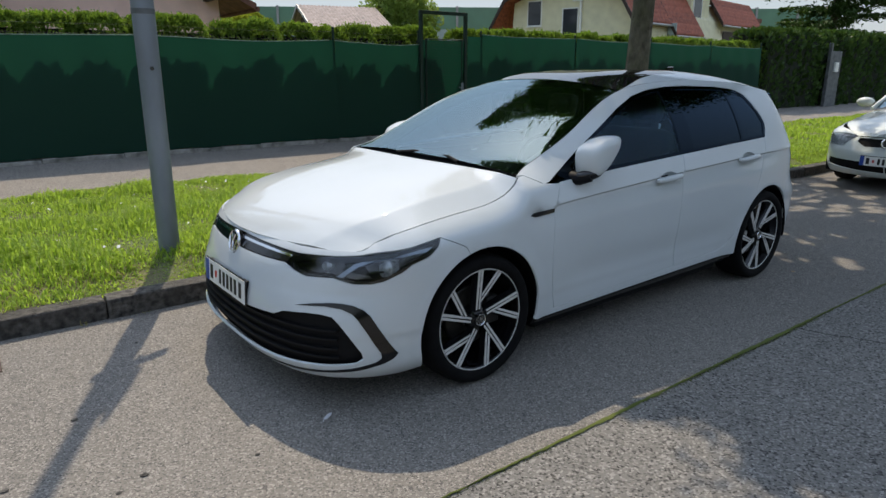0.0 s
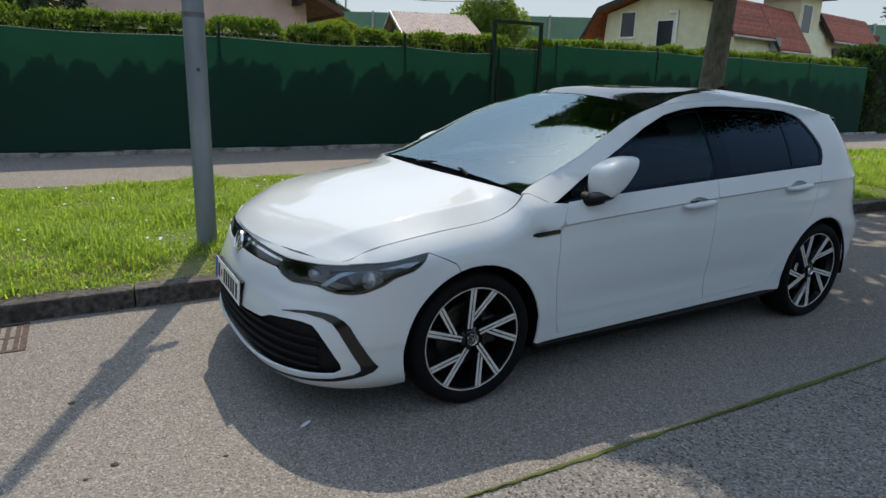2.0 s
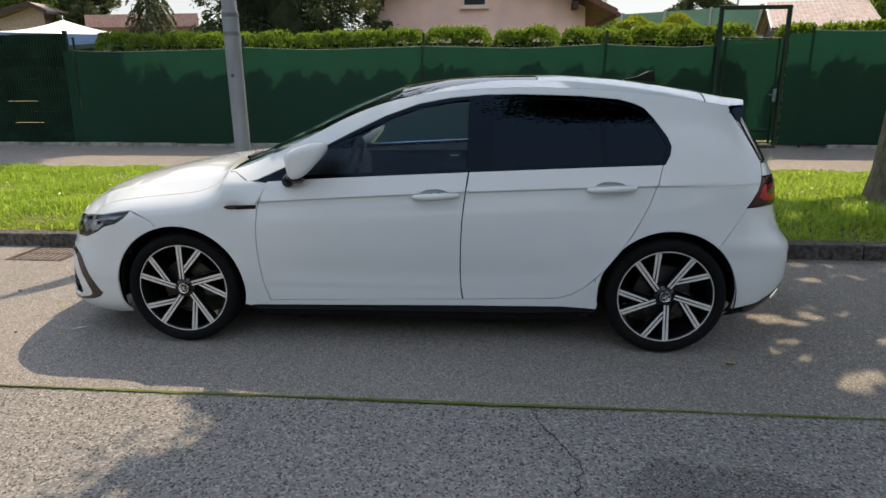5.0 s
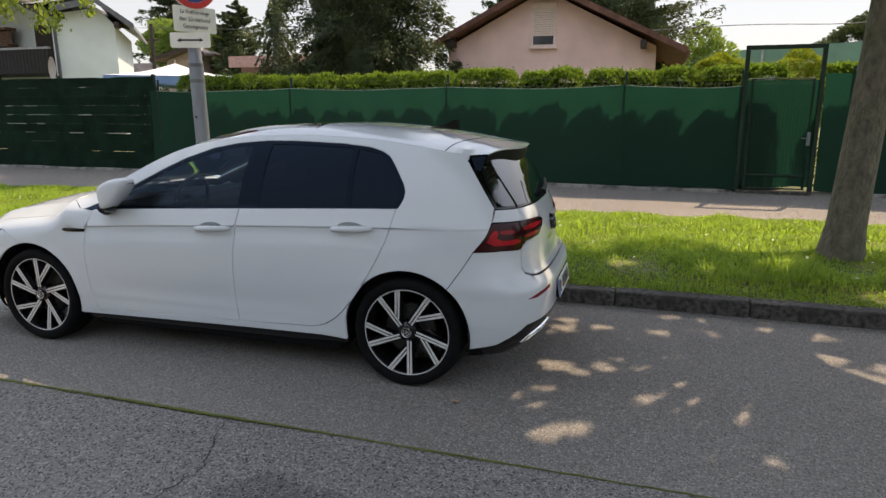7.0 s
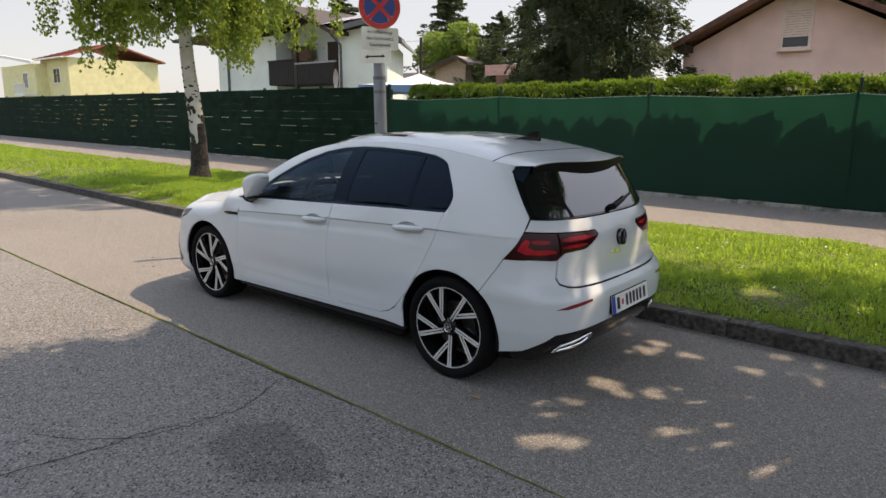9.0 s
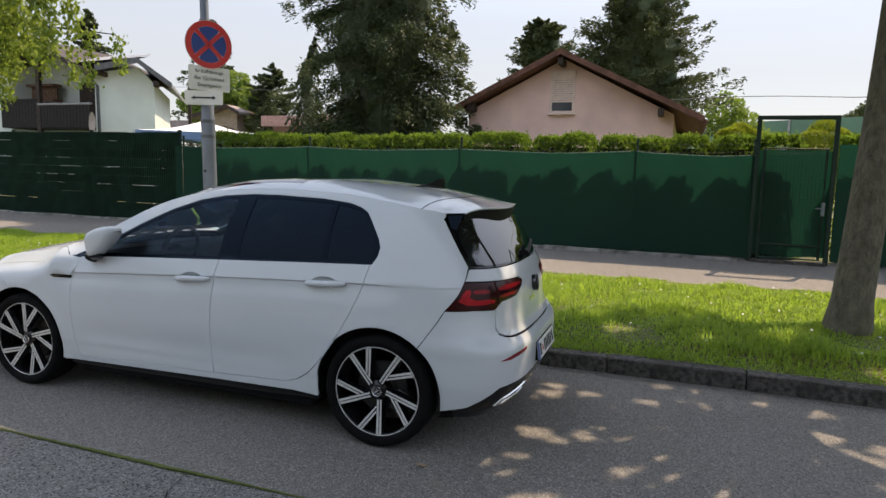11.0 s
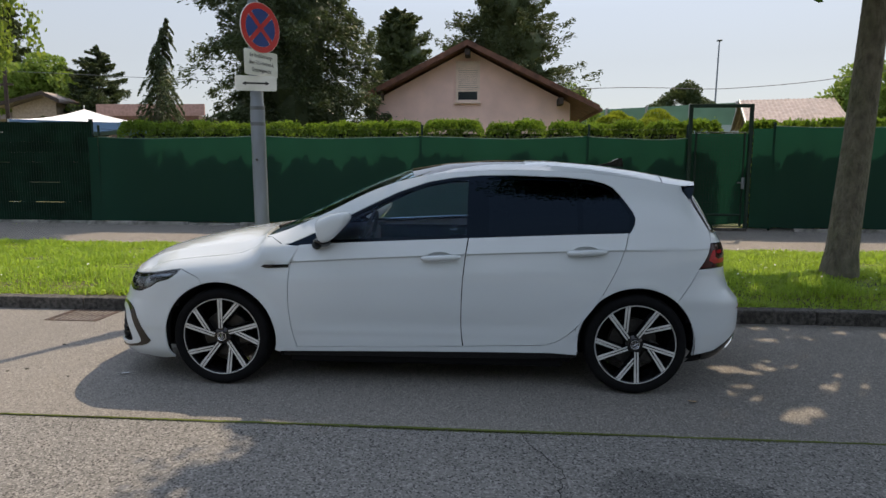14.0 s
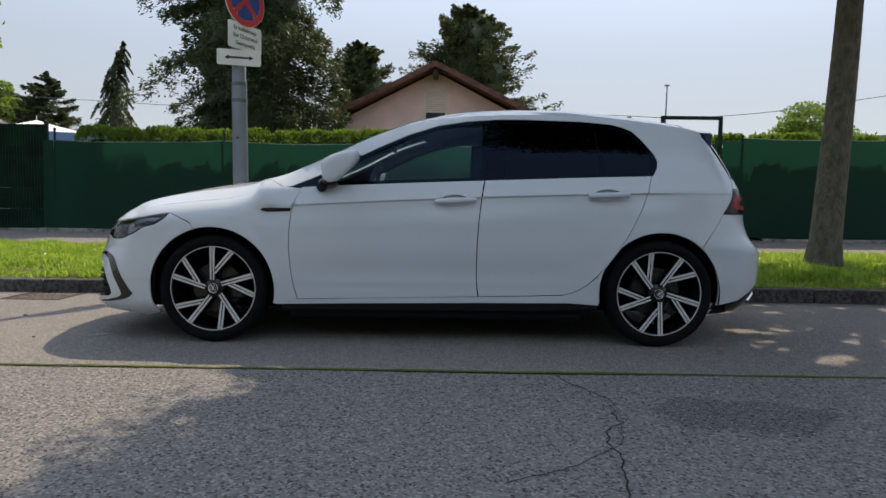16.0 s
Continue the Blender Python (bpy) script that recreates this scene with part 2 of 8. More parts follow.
EDGING = shader("weathered_concrete_edging", (0.33, 0.32, 0.30), 0.9, vary=0.25, scale=9, bump=0.006, bump_scale=60, dirt=(0.10, 0.10, 0.085), dirt_scale=5, dirt_amount=0.7, per=0.12)
FENCE_CLOTH.node_tree.nodes["Principled BSDF"].inputs["Specular IOR Level"].default_value = 0.08
SLAT_GREEN = shader("dark_green_slats", (0.008, 0.031, 0.019), 0.85, vary=0.25, scale=3, per=0.15, ior=1.25)
POST_GREEN = shader("green_steel", (0.010, 0.030, 0.020), 0.8, vary=0.1)
WIRE = shader("dull_steel_wire", (0.06, 0.06, 0.055), 0.6, 0.3, vary=0.1)
HEDGE_LEAF = foliage("thuja_leaves", (0.028, 0.068, 0.008), (0.20, 0.28, 0.04), (0.24, 0.38, 0.04), 0.6, 0.35, 5.0)
HEDGE_DARK = foliage("dark_hedge_leaves", (0.02, 0.05, 0.012), (0.05, 0.10, 0.02), (0.08, 0.15, 0.02), 0.6, 0.25, 2)
YELLOW_LEAF = foliage("golden_thuja", (0.17, 0.24, 0.02), (0.28, 0.33, 0.03), (0.35, 0.4, 0.04), 0.6, 0.3, 2)
# near-black fill that puts unlit depth into the colour
INNER_SHADE = shader("inner_shade", (0.012, 0.018, 0.007), 0.95, vary=0.2)
SPRUCE = foliage("spruce_needles", (0.012, 0.022, 0.012), (0.10, 0.128, 0.060), (0.13, 0.18, 0.06), 0.55, 0.22, 4.0)
PINE = foliage("pine_needles", (0.045, 0.07, 0.03), (0.10, 0.125, 0.05), (0.10, 0.13, 0.04), 0.6, 0.2, 0.8)
TREE_LEAF = foliage("street_tree_leaves", (0.03, 0.075, 0.014), (0.07, 0.13, 0.022), (0.14, 0.28, 0.03), 0.45, 0.4, 0.8)
BIRCH_LEAF = foliage("birch_leaves", (0.10, 0.16, 0.025), (0.20, 0.27, 0.05), (0.32, 0.42, 0.06), 0.5, 0.45, 1.0)
LIGHT_LEAF = foliage("light_leaves", (0.10, 0.17, 0.035), (0.21, 0.29, 0.065), (0.30, 0.42, 0.07), 0.6, 0.35, 1.0)
BARK = shader("grey_brown_bark", (0.215, 0.19, 0.145), 0.95, tint2=(0.095, 0.086, 0.062), scale=16, bump=0.045, bump_scale=34, dirt=(0.115, 0.125, 0.065), dirt_scale=3.5, dirt_amount=0.55, stretch=(1, 1, 0.5))
STEEL = shader("galvanised_pole", (0.20, 0.228, 0.265), 0.55, 0.35, vary=0.12, scale=4, dirt=(0.20, 0.20, 0.20), dirt_scale=6, stretch=(1, 1, 0.4))
PINK = shader("pink_render", (0.92, 0.63, 0.56), 0.92, vary=0.05, scale=2, bump=0.004, bump_scale=120, dirt=(0.66, 0.43, 0.37), dirt_scale=0.8, dirt_amount=0.4)
CREAM = shader("cream_render", (0.70, 0.66, 0.46), 0.92, vary=0.05, scale=2, bump=0.004, bump_scale=120)
WHITE_WALL = shader("white_render", (0.74, 0.79, 0.74), 0.92, vary=0.04, scale=1.2, bump=0.003, bump_scale=120)
YELLOW_WALL = shader("yellow_render", (0.74, 0.70, 0.40), 0.92, vary=0.05, scale=2)
BROWN_TILE = shader("brown_roof", (0.17, 0.075, 0.05), 0.8, vary=0.2, scale=6, bump=0.01, bump_scale=20)
RED_TILE = shader("red_roof_tiles", (0.33, 0.09, 0.05), 0.75, vary=0.22, scale=6, per=0.15)
DARK_WOOD = shader("dark_brown_wood", (0.045, 0.027, 0.02), 0.7, vary=0.3, scale=12, bump=0.003, bump_scale=60)
GREY_ROOF = shader("grey_corrugated", (0.36, 0.29, 0.26), 0.85, vary=0.15, scale=3, dirt=(0.22, 0.2, 0.18))
METAL_ROOF = shader("sheet_metal_roof", (0.34, 0.34, 0.34), 0.5, 0.4, vary=0.1, scale=2)
SHUTTER = shader("beige_shutter", (0.83, 0.63, 0.54), 0.6, vary=0.05)
WHITE_PAINT = shader("white_paint", (0.78, 0.78, 0.75), 0.5, vary=0.05)
DARK_GLASS = shader("dark_window_pane", (0.03, 0.035, 0.045), 0.06, vary=0.0)
CANVAS = shader("white_canvas", (0.80, 0.79, 0.80), 0.8, vary=0.04, scale=2)
CANVAS_BLUE = shader("blue_canvas", (0.25, 0.38, 0.60), 0.8, vary=0.06, scale=2)
BARRIER = shader("green_noise_barrier", (0.12, 0.24, 0.16), 0.5, vary=0.08, scale=0.6)
BARRIER_PALE = shader("pale_barrier_panel", (0.35, 0.42, 0.42), 0.5, vary=0.08, scale=0.6)
IRON = shader("rusty_cast_iron", (0.075, 0.05, 0.04), 0.75, 0.3, vary=0.3, scale=20)
BAND = shader("weathered_band", (0.13, 0.14, 0.15), 0.6, 0.3, vary=0.2)

# ---- ground: road, old carriageway, kerb, verge, footpath ----
def sheet(name, material, xs, ys, zf, label, category, kind="structure"):
    X, Y = np.meshgrid(xs, ys, indexing="ij")
    Z = np.vectorize(zf)(X, Y)
    n, k = X.shape
    i = np.arange(n * k).reshape(n, k)
    f = np.stack([i[:-1, :-1], i[1:, :-1], i[1:, 1:], i[:-1, 1:]], -1).reshape(-1, 4)
    ob = fast(name, np.stack([X, Y, Z], -1).reshape(-1, 3), f, material, smooth=True)
    return tagged(ob, label, category, kind=kind)


def wob(x, y, s=1.0, a=1.0, seed=0.0):
    return a * noise.noise(Vector((x * s + seed, y * s, seed * 1.7)))


SEAM_Y, KERB_Y, GRASS_Y0, GRASS_Y1, FENCE_Y = -0.60, 1.98, 2.13, 5.78, 7.85


def verge_z(x, y):
    t = min(max((y - GRASS_Y0) / 1.4, 0), 1)
    return 0.105 + 0.115 * t * (2 - t) - 0.012 * (y - GRASS_Y0) + wob(x, y, 1.3, 0.022, 3.0)


def path_z(x, y):
    return 0.165 + 0.115 * (y - GRASS_Y1) / 2.0 + wob(x, y, 0.8, 0.006, 5.0)


far = [-400, -150, -60, -30, -18]
sheet("ground", SOIL, far + list(np.arange(-12, 40, 4.0)) + [60, 150, 400], [-400, -120, -40, -12, 0, 4, FENCE_Y + 0.1, 9, 14, 30, 60, 150, 400],
      lambda x, y: -0.06 if y < 7.9 else 0.26, "grassy ground reaching to the horizon", "ground")
rx = far + list(np.arange(-12, 13, 0.1)) + [14, 18, 25, 40, 80, 200]
sheet("road", ASPHALT, rx, np.arange(SEAM_Y, KERB_Y + 0.06, 0.1), lambda x, y: wob(x, y, 0.9, 0.004), "grey asphalt parking strip beside the kerb", "road")
sheet("carriageway", OLD_ASPHALT, rx, list(np.arange(-8, -4, 0.5)) + list(np.arange(-4, SEAM_Y + 0.01, 0.1)), lambda x, y: wob(x, y, 0.9, 0.005) - 0.004, "old coarse grey asphalt carriageway", "road")
sheet("verge", SOIL, [-200, -80, -40, -25] + list(np.arange(-16, 16, 0.2)) + [20, 30, 60, 150], np.arange(GRASS_Y0 - 0.02, GRASS_Y1 + 0.12, 0.12), verge_z, "soil of the grass verge between kerb and footpath", "ground")
sheet("footpath", PATH_ASPHALT, [-200, -80, -40, -25] + list(np.arange(-16, 16, 0.25)) + [20, 30, 60, 150], np.arange(GRASS_Y1 - 0.02, FENCE_Y + 0.4, 0.15), path_z, "pale brownish asphalt footpath along the fence", "pavement")

# ---- fence with green cloth, posts, wires and a gate ----
FENCE_POSTS = [-5.75, -2.68, 0.42, 3.42, 5.14]
RIGHT_POSTS = [6.62, 9.3, 12.0, 14.6, 17.2]


def fence_cloth_mesh(x0, x1, top0, top1, sag, base, seed):
    nx, nz = max(8, int((x1 - x0) / 0.05)), 26
    u, v = np.meshgrid(np.linspace(0, 1, nx), np.linspace(0, 1, nz), indexing="ij")
    top = top0 + (top1 - top0) * u - sag * 4 * u * (1 - u) * (0.8 + 0.2 * np.sin(7 * u + seed))
    bot = base + 0.012 * np.sin(9 * u * (x1 - x0) + seed)
    z = bot + (top - bot) * v
    x = x0 + (x1 - x0) * u
    y = FENCE_Y + 0.012 * np.sin(2.1 * x + seed) * np.sin(3.1 * v) + 0.010 * np.sin(9 * x + 4 * v + seed) * v - 0.03 * (1 - v) ** 2
    i = np.arange(nx * nz).reshape(nx, nz)
    f = np.stack([i[:-1, :-1], i[1:, :-1], i[1:, 1:], i[:-1, 1:]], -1).reshape(-1, 4)
    return np.stack([x, y, z], -1).reshape(-1, 3), f


def fence_run(posts, tops, sag, label, post_h):
    fence = thing("fence", label, "fence", (0, 0, 0))
    for k, (a, b) in enumerate(zip(posts, posts[1:])):
        v, f = fence_cloth_mesh(a, b, tops[k], tops[k + 1], sag, 0.335, 1.7 * k + a)
        fast("cloth", v, f, FENCE_CLOTH, fence, "green woven privacy cloth", True)
        rim = v.reshape(-1, 26, 3)[::3, -1]
        part("hem", tube(bmesh.new(), [(float(q[0]), float(q[1]) - 0.006, float(q[2]) - 0.008) for q in rim], 0.0075, 5), HEM, fence, "pale stitched hem")
    for p in posts:
        bm = tube(bmesh.new(), [(p, FENCE_Y + 0.04, 0.1), (p, FENCE_Y + 0.04, post_h)], 0.02, 10)
        part("post", bm, POST_GREEN, fence, smooth=True)
        bm = lathe(bmesh.new(), [(0.0, 0.03), (0.016, 0.026), (0.024, 0.012), (0.025, 0.0), (0.0, 0.0)], sides=12, at=(p, FENCE_Y + 0.04, post_h))
        part("cap", bm, POST_GREEN, fence, smooth=True)
    for h in (post_h - 0.05, post_h - 0.17):
        pts = [(a + (b - a) * t, FENCE_Y + 0.02, h - 0.02 * 4 * t * (1 - t)) for a, b in zip(posts, posts[1:]) for t in np.linspace(0, 1, 7)[:-1]] + [(posts[-1], FENCE_Y + 0.02, h)]
        part("wire", tube(bmesh.new(), pts, 0.0017, 5), WIRE, fence)
    return fence


fence_run(FENCE_POSTS, [1.93, 1.95, 1.94, 1.94, 1.91], 0.045, "green cloth privacy fence on steel posts with wires", 2.12)
fence_run(RIGHT_POSTS, [2.12, 2.11, 2.09, 2.07, 2.05], 0.03, "taller green cloth privacy fence beyond the gate", 2.15)
for x0, x1, top in ((-5.95, -5.75, 1.92), (6.25, 6.62, 2.07)):
    v, f = fence_cloth_mesh(x0, x1, top, top, 0.0, 0.335, 2.0)
    tagged(fast("fence_cloth_piece", v, f, FENCE_CLOTH, None, "", True), "narrow piece of green cloth beside a post", "fence")

gate = thing("garden_gate", "closed dark green steel gate with mesh under an open frame", "gate")
GX0, GX1, GZ = 5.17, 6.20, 2.43
for n_, (a, b, c, d, e, f_) in {"post": (GX0 - 0.03, 7.82, 0.1, GX0 + 0.03, 7.88, GZ), "post.001": (GX1 - 0.03, 7.82, 0.1, GX1 + 0.03, 7.88, GZ), "lintel": (GX0 - 0.03, 7.82, GZ, GX1 + 0.03, 7.88, GZ + 0.06)}.items():
    part(n_.split(".")[0], boxed(a, b, c, d, e, f_, bevel=0.006), POST_GREEN, gate)
leaf = part("gate_leaf", tube(bmesh.new(), [(GX0 + 0.1, 7.83, 0.36), (GX0 + 0.1, 7.83, 2.0), (GX1 - 0.1, 7.83, 2.0), (GX1 - 0.1, 7.83, 0.36), (GX0 + 0.1, 7.83, 0.36)], 0.022, 8), POST_GREEN, gate, smooth=True)
part("cross_bar", tube(bmesh.new(), [(GX0 + 0.1, 7.83, 0.56), (GX1 - 0.1, 7.83, 0.56)], 0.018, 8), POST_GREEN, leaf)
bm = bmesh.new()
for k in range(17):
    x = GX0 + 0.12 + (GX1 - GX0 - 0.24) * k / 16
    tube(bm, [(x, 7.825, 0.38), (x, 7.825, 1.98)], 0.0025, 4)
for k in range(34):
    z = 0.39 + 1.59 * k / 33
    tube(bm, [(GX0 + 0.1, 7.822, z), (GX1 - 0.1, 7.822, z)], 0.0025, 4)
part("wire_mesh", bm, POST_GREEN, leaf)
v, f = fence_cloth_mesh(GX0 + 0.02, GX1 - 0.02, 1.98, 1.98, 0.0, 0.39, 0.4)
fast("cloth", v + np.array([0, 0.01, 0]), f, FENCE_CLOTH, leaf, "green cloth behind the mesh", True)
part("latch", box(boxed(GX1 - 0.125, 7.795, 1.02, GX1 - 0.075, 7.82, 1.22, bevel=0.004), GX1 - 0.2, 7.77, 1.12, GX1 - 0.09, 7.785, 1.14, bevel=0.003), STEEL, gate)
part("threshold", boxed(GX0, 7.74, 0.24, GX1, 7.95, 0.325, bevel=0.01), KERB, gate, "pale stone threshold")

# woven slat fence further along, with fine light gaps
slat_fence = thing("slat_fence", "dark green woven slat fence along the footpath", "fence")
SX0, SX1, STOP = -40.0, -5.97, 2.22
for k in range(14):
    x = SX1 - 0.03 - 2.5 * k
    part("post", boxed(x - 0.03, 8.02, 0.1, x + 0.03, 8.08, STOP + 0.05, bevel=0.004), POST_GREEN, slat_fence)
rr = random.Random(4)
for k in range(13):
    xa, xb = SX1 - 2.5 * k, SX1 - 2.498 - 2.5 * k
    for r in range(10):
        z0, h_ = 0.30 + r * 0.192, 0.1912
        pts = [(xb, z0), (xa, z0), (xa, z0 + h_)]
        x = xa - rr.uniform(0.0, 0.8)
        for _ in range(2):
            w_ = rr.uniform(0.15, 0.7)
            if rr.random() < (0.25 if k == 0 else 0.55) and x - w_ > xb + 0.05:
                d_ = rr.uniform(0.006, 0.013)
                pts += [(x, z0 + h_), (x - 0.03, z0 + h_ - d_), (x - w_, z0 + h_ - d_), (x - w_ - 0.02, z0 + h_)]
            x -= w_ + rr.uniform(0.1, 0.9)
        pts.append((xb, z0 + h_))
        part("slat", prism(bmesh.new(), pts, 0.012, pose(0, 8.0, 0)), SLAT_GREEN, slat_fence)
    bm = bmesh.new()
    for j in range(48):
        x = xb + (xa - xb) * (j + 0.5) / 48
        tube(bm, [(x, 7.994, 0.2), (x, 7.994, STOP)], 0.003, 4, False)
    tagged(part("wire_grid", bm, POST_GREEN, slat_fence), kind="stuff")

# ---- plants ----
def leaf_cloud(centres, size, up=0.3, aspect=1.8, seed=1, axis=None, axis_mix=0.0, spread=1.0):
    """Small four-cornered leaves at the points; axis: the way their length runs."""
    g = np.random.default_rng(seed)
    n = len(centres)
    a = g.normal(size=(n, 3)) * spread
    if axis is not None:
        a = a * (1 - axis_mix) + axis * axis_mix * 2
    a /= np.linalg.norm(a, axis=1)[:, None]
    nn = g.normal(size=(n, 3))
    nn[:, 2] += up * 3
    b = np.cross(nn, a)
    b /= np.linalg.norm(b, axis=1)[:, None] + 1e-9
    s = (size * (0.65 + 0.7 * g.random(n)))[:, None]
    c = np.asarray(centres)
    bend = np.cross(a, b) * s * 0.12
    v = np.stack([c - a * s * 0.5, c + b * s * 0.5 / aspect + bend, c + a * s * 0.5, c - b * s * 0.5 / aspect + bend], 1).reshape(-1, 3)
    return v, np.arange(4 * n).reshape(n, 4)


def grass_blades(n, x0, x1, y0, y1, zf, height, seed, bend=0.5, width=0.006):
    g = np.random.default_rng(seed)
    x, y = g.uniform(x0, x1, n), g.uniform(y0, y1, n)
    clump = np.array([noise.noise(Vector((a * 1.7, b * 1.7, 2.0))) for a, b in zip(x, y)])
    h = height * (0.5 + 0.8 * g.random(n)) * np.clip(1 + 1.3 * clump, 0.35, 2.2)
    h *= np.clip((y - y0) / 0.35, 0.65, 1) * np.clip((y1 - y) / 0.3, 0.5, 1)
    z = np.array([zf(a, b) for a, b in zip(x, y)]) - 0.01
    q = g.uniform(0, 2 * np.pi, n)
    d = np.stack([np.cos(q), np.sin(q), 0 * q], 1)
    side = np.stack([-np.sin(q), np.cos(q), 0 * q], 1) * (width * (0.7 + 0.6 * g.random(n)))[:, None]
    p = np.stack([x, y, z], 1)
    up = np.array([0, 0, 1.0])
    lean = bend * g.random(n)
    m1 = p + (up * 0.6 + d * 0.25 * lean[:, None]) * h[:, None]
    tip = p + (up * (1 - 0.35 * lean[:, None]) + d * lean[:, None]) * h[:, None]
    v = np.stack([p - side, p + side, m1 + side * 0.8, tip, m1 - side * 0.8], 1).reshape(-1, 3)
    i = 5 * np.arange(n)[:, None]
    f = np.concatenate([i + [0, 1, 2], i + [0, 2, 4], i + [4, 2, 3]], 0)
    return v, f


v, f = grass_blades(225000, -9.5, 10.5, GRASS_Y0 + 0.01, GRASS_Y1 + 0.05, verge_z, 0.078, 11, 1.3, 0.0055)
tagged(fast("grass", v, f, GRASS), "lush mown grass on the roadside verge", "grass", kind="stuff")
v, f = grass_blades(26000, 10.5, 30, GRASS_Y0 + 0.03, GRASS_Y1 + 0.05, verge_z, 0.07, 12, width=0.014)
tagged(fast("grass", v, f, GRASS), "grass on the verge further along the road", "grass", kind="stuff")
v, f = grass_blades(26000, -30, -9.5, GRASS_Y0 + 0.03, GRASS_Y1 + 0.05, verge_z, 0.07, 13, width=0.014)
tagged(fast("grass", v, f, GRASS), "grass on the verge further along the road", "grass", kind="stuff")
v, f = grass_blades(22000, -9.5, 10.5, GRASS_Y0 - 0.03, GRASS_Y0 + 0.6, verge_z, 0.05, 14, 1.8, 0.004)
tagged(fast("dry_grass", v, f, DRY), "dry straw-coloured grass beside the kerb", "grass", kind="stuff")


# long blades hanging over the kerb stones
v, f = grass_blades(9000, -9.5, 10.5, GRASS_Y0 - 0.03, GRASS_Y0 + 0.22, verge_z, 0.13, 15, 1.7, 0.005)
tagged(fast("grass", v, f, GRASS), "long grass hanging over the kerb", "grass", kind="stuff")


def crown(name, material, parent, balls, n, size, seed, aspect=1.8, up=0.2, shell=0.55, spray=1, spread=0.17, sieve=None):
    """A crown of leaves in uneven clumps: balls of (centre, radius)."""
    g = np.random.default_rng(seed)
    w = np.array([r ** 2 for _, r in balls])
    cnt = (n / spray * w / w.sum()).astype(int)
    pts = []
    for (c, r), k in zip(balls, cnt):
        d = g.normal(size=(k, 3))
        d /= np.linalg.norm(d, axis=1)[:, None]
        rad = r * (shell + (1 - shell) * g.random(k) ** 0.6) * (1 + 0.18 * np.sin(5 * d[:, 0] + 3 * d[:, 1] + seed) * np.cos(4 * d[:, 2] + seed))
        pts.append(np.asarray(c) + d * rad[:, None] * np.array([1, 1, 0.85]))
    pts = np.concatenate(pts)
    if spray > 1:
        pts = np.repeat(pts, spray, 0) + g.normal(size=(len(pts) * spray, 3)) * np.array([spread, spread, spread * 0.6])
    if sieve is not None:
        pts = pts[sieve(pts)]
    v, f = leaf_cloud(pts, size, up, aspect, seed)
    return fast(name, v, f, material, parent)


def broadleaf(name, label, loc, trunk_r, fork_z, lean, balls, n, size, leaf_mat, bark, seed, category="tree", spray=1, spread=0.17, more=(), sieve=None):
    tree = thing(name, label, category, loc)
    g = random.Random(seed)
    f_ = Vector((lean[0], lean[1], fork_z))
    pts, rad = [], []
    for k in range(12):
        t = k / 11
        pts.append(f_ * t + Vector((0.03 * math.sin(3 * t + seed), 0.03 * math.cos(2.6 * t + seed), 0)))
        rad.append(trunk_r * (1.0 + 0.28 * max(0, 0.1 - t) / 0.1) * (1 - 0.28 * t))
    trunk = part("trunk", tube(bmesh.new(), pts, rad, 20), bark, tree, smooth=True)
    for c, r in balls + [q for group in more for q in group[0]]:
        a, b = Vector(pts[g.randint(9, 11)]), Vector(c)
        mid = a.lerp(b, 0.5) + Vector((g.uniform(-.2, .2), g.uniform(-.2, .2), g.uniform(0, 0.35)))
        q = [a.lerp(mid, t).lerp(mid.lerp(b, t), t) for t in (0, .2, .4, .6, .8, 1)]
        part("limb", tube(bmesh.new(), q, [trunk_r * s for s in (.5, .4, .3, .22, .14, .06)], 9), bark, tree, smooth=True)
        bm = bmesh.new()
        for k in range(7):
            e = b + Vector((g.gauss(0, 1), g.gauss(0, 1), g.gauss(0, .8))).normalized() * r * g.uniform(.6, 1)
            tube(bm, [b.lerp(a, 0.15), b.lerp(e, .5) + Vector((0, 0, .08)), e], [trunk_r * .08, trunk_r * .05, .004], 5, False)
        part("twigs", bm, bark, tree)
    crown("crown", leaf_mat, tree, balls, n, size, seed, spray=spray, spread=spread, sieve=sieve)
    for k, (some, count) in enumerate(more):
        crown("crown", leaf_mat, tree, some, count, size, seed + 1 + k, spray=spray, spread=spread, sieve=sieve)
    return tree


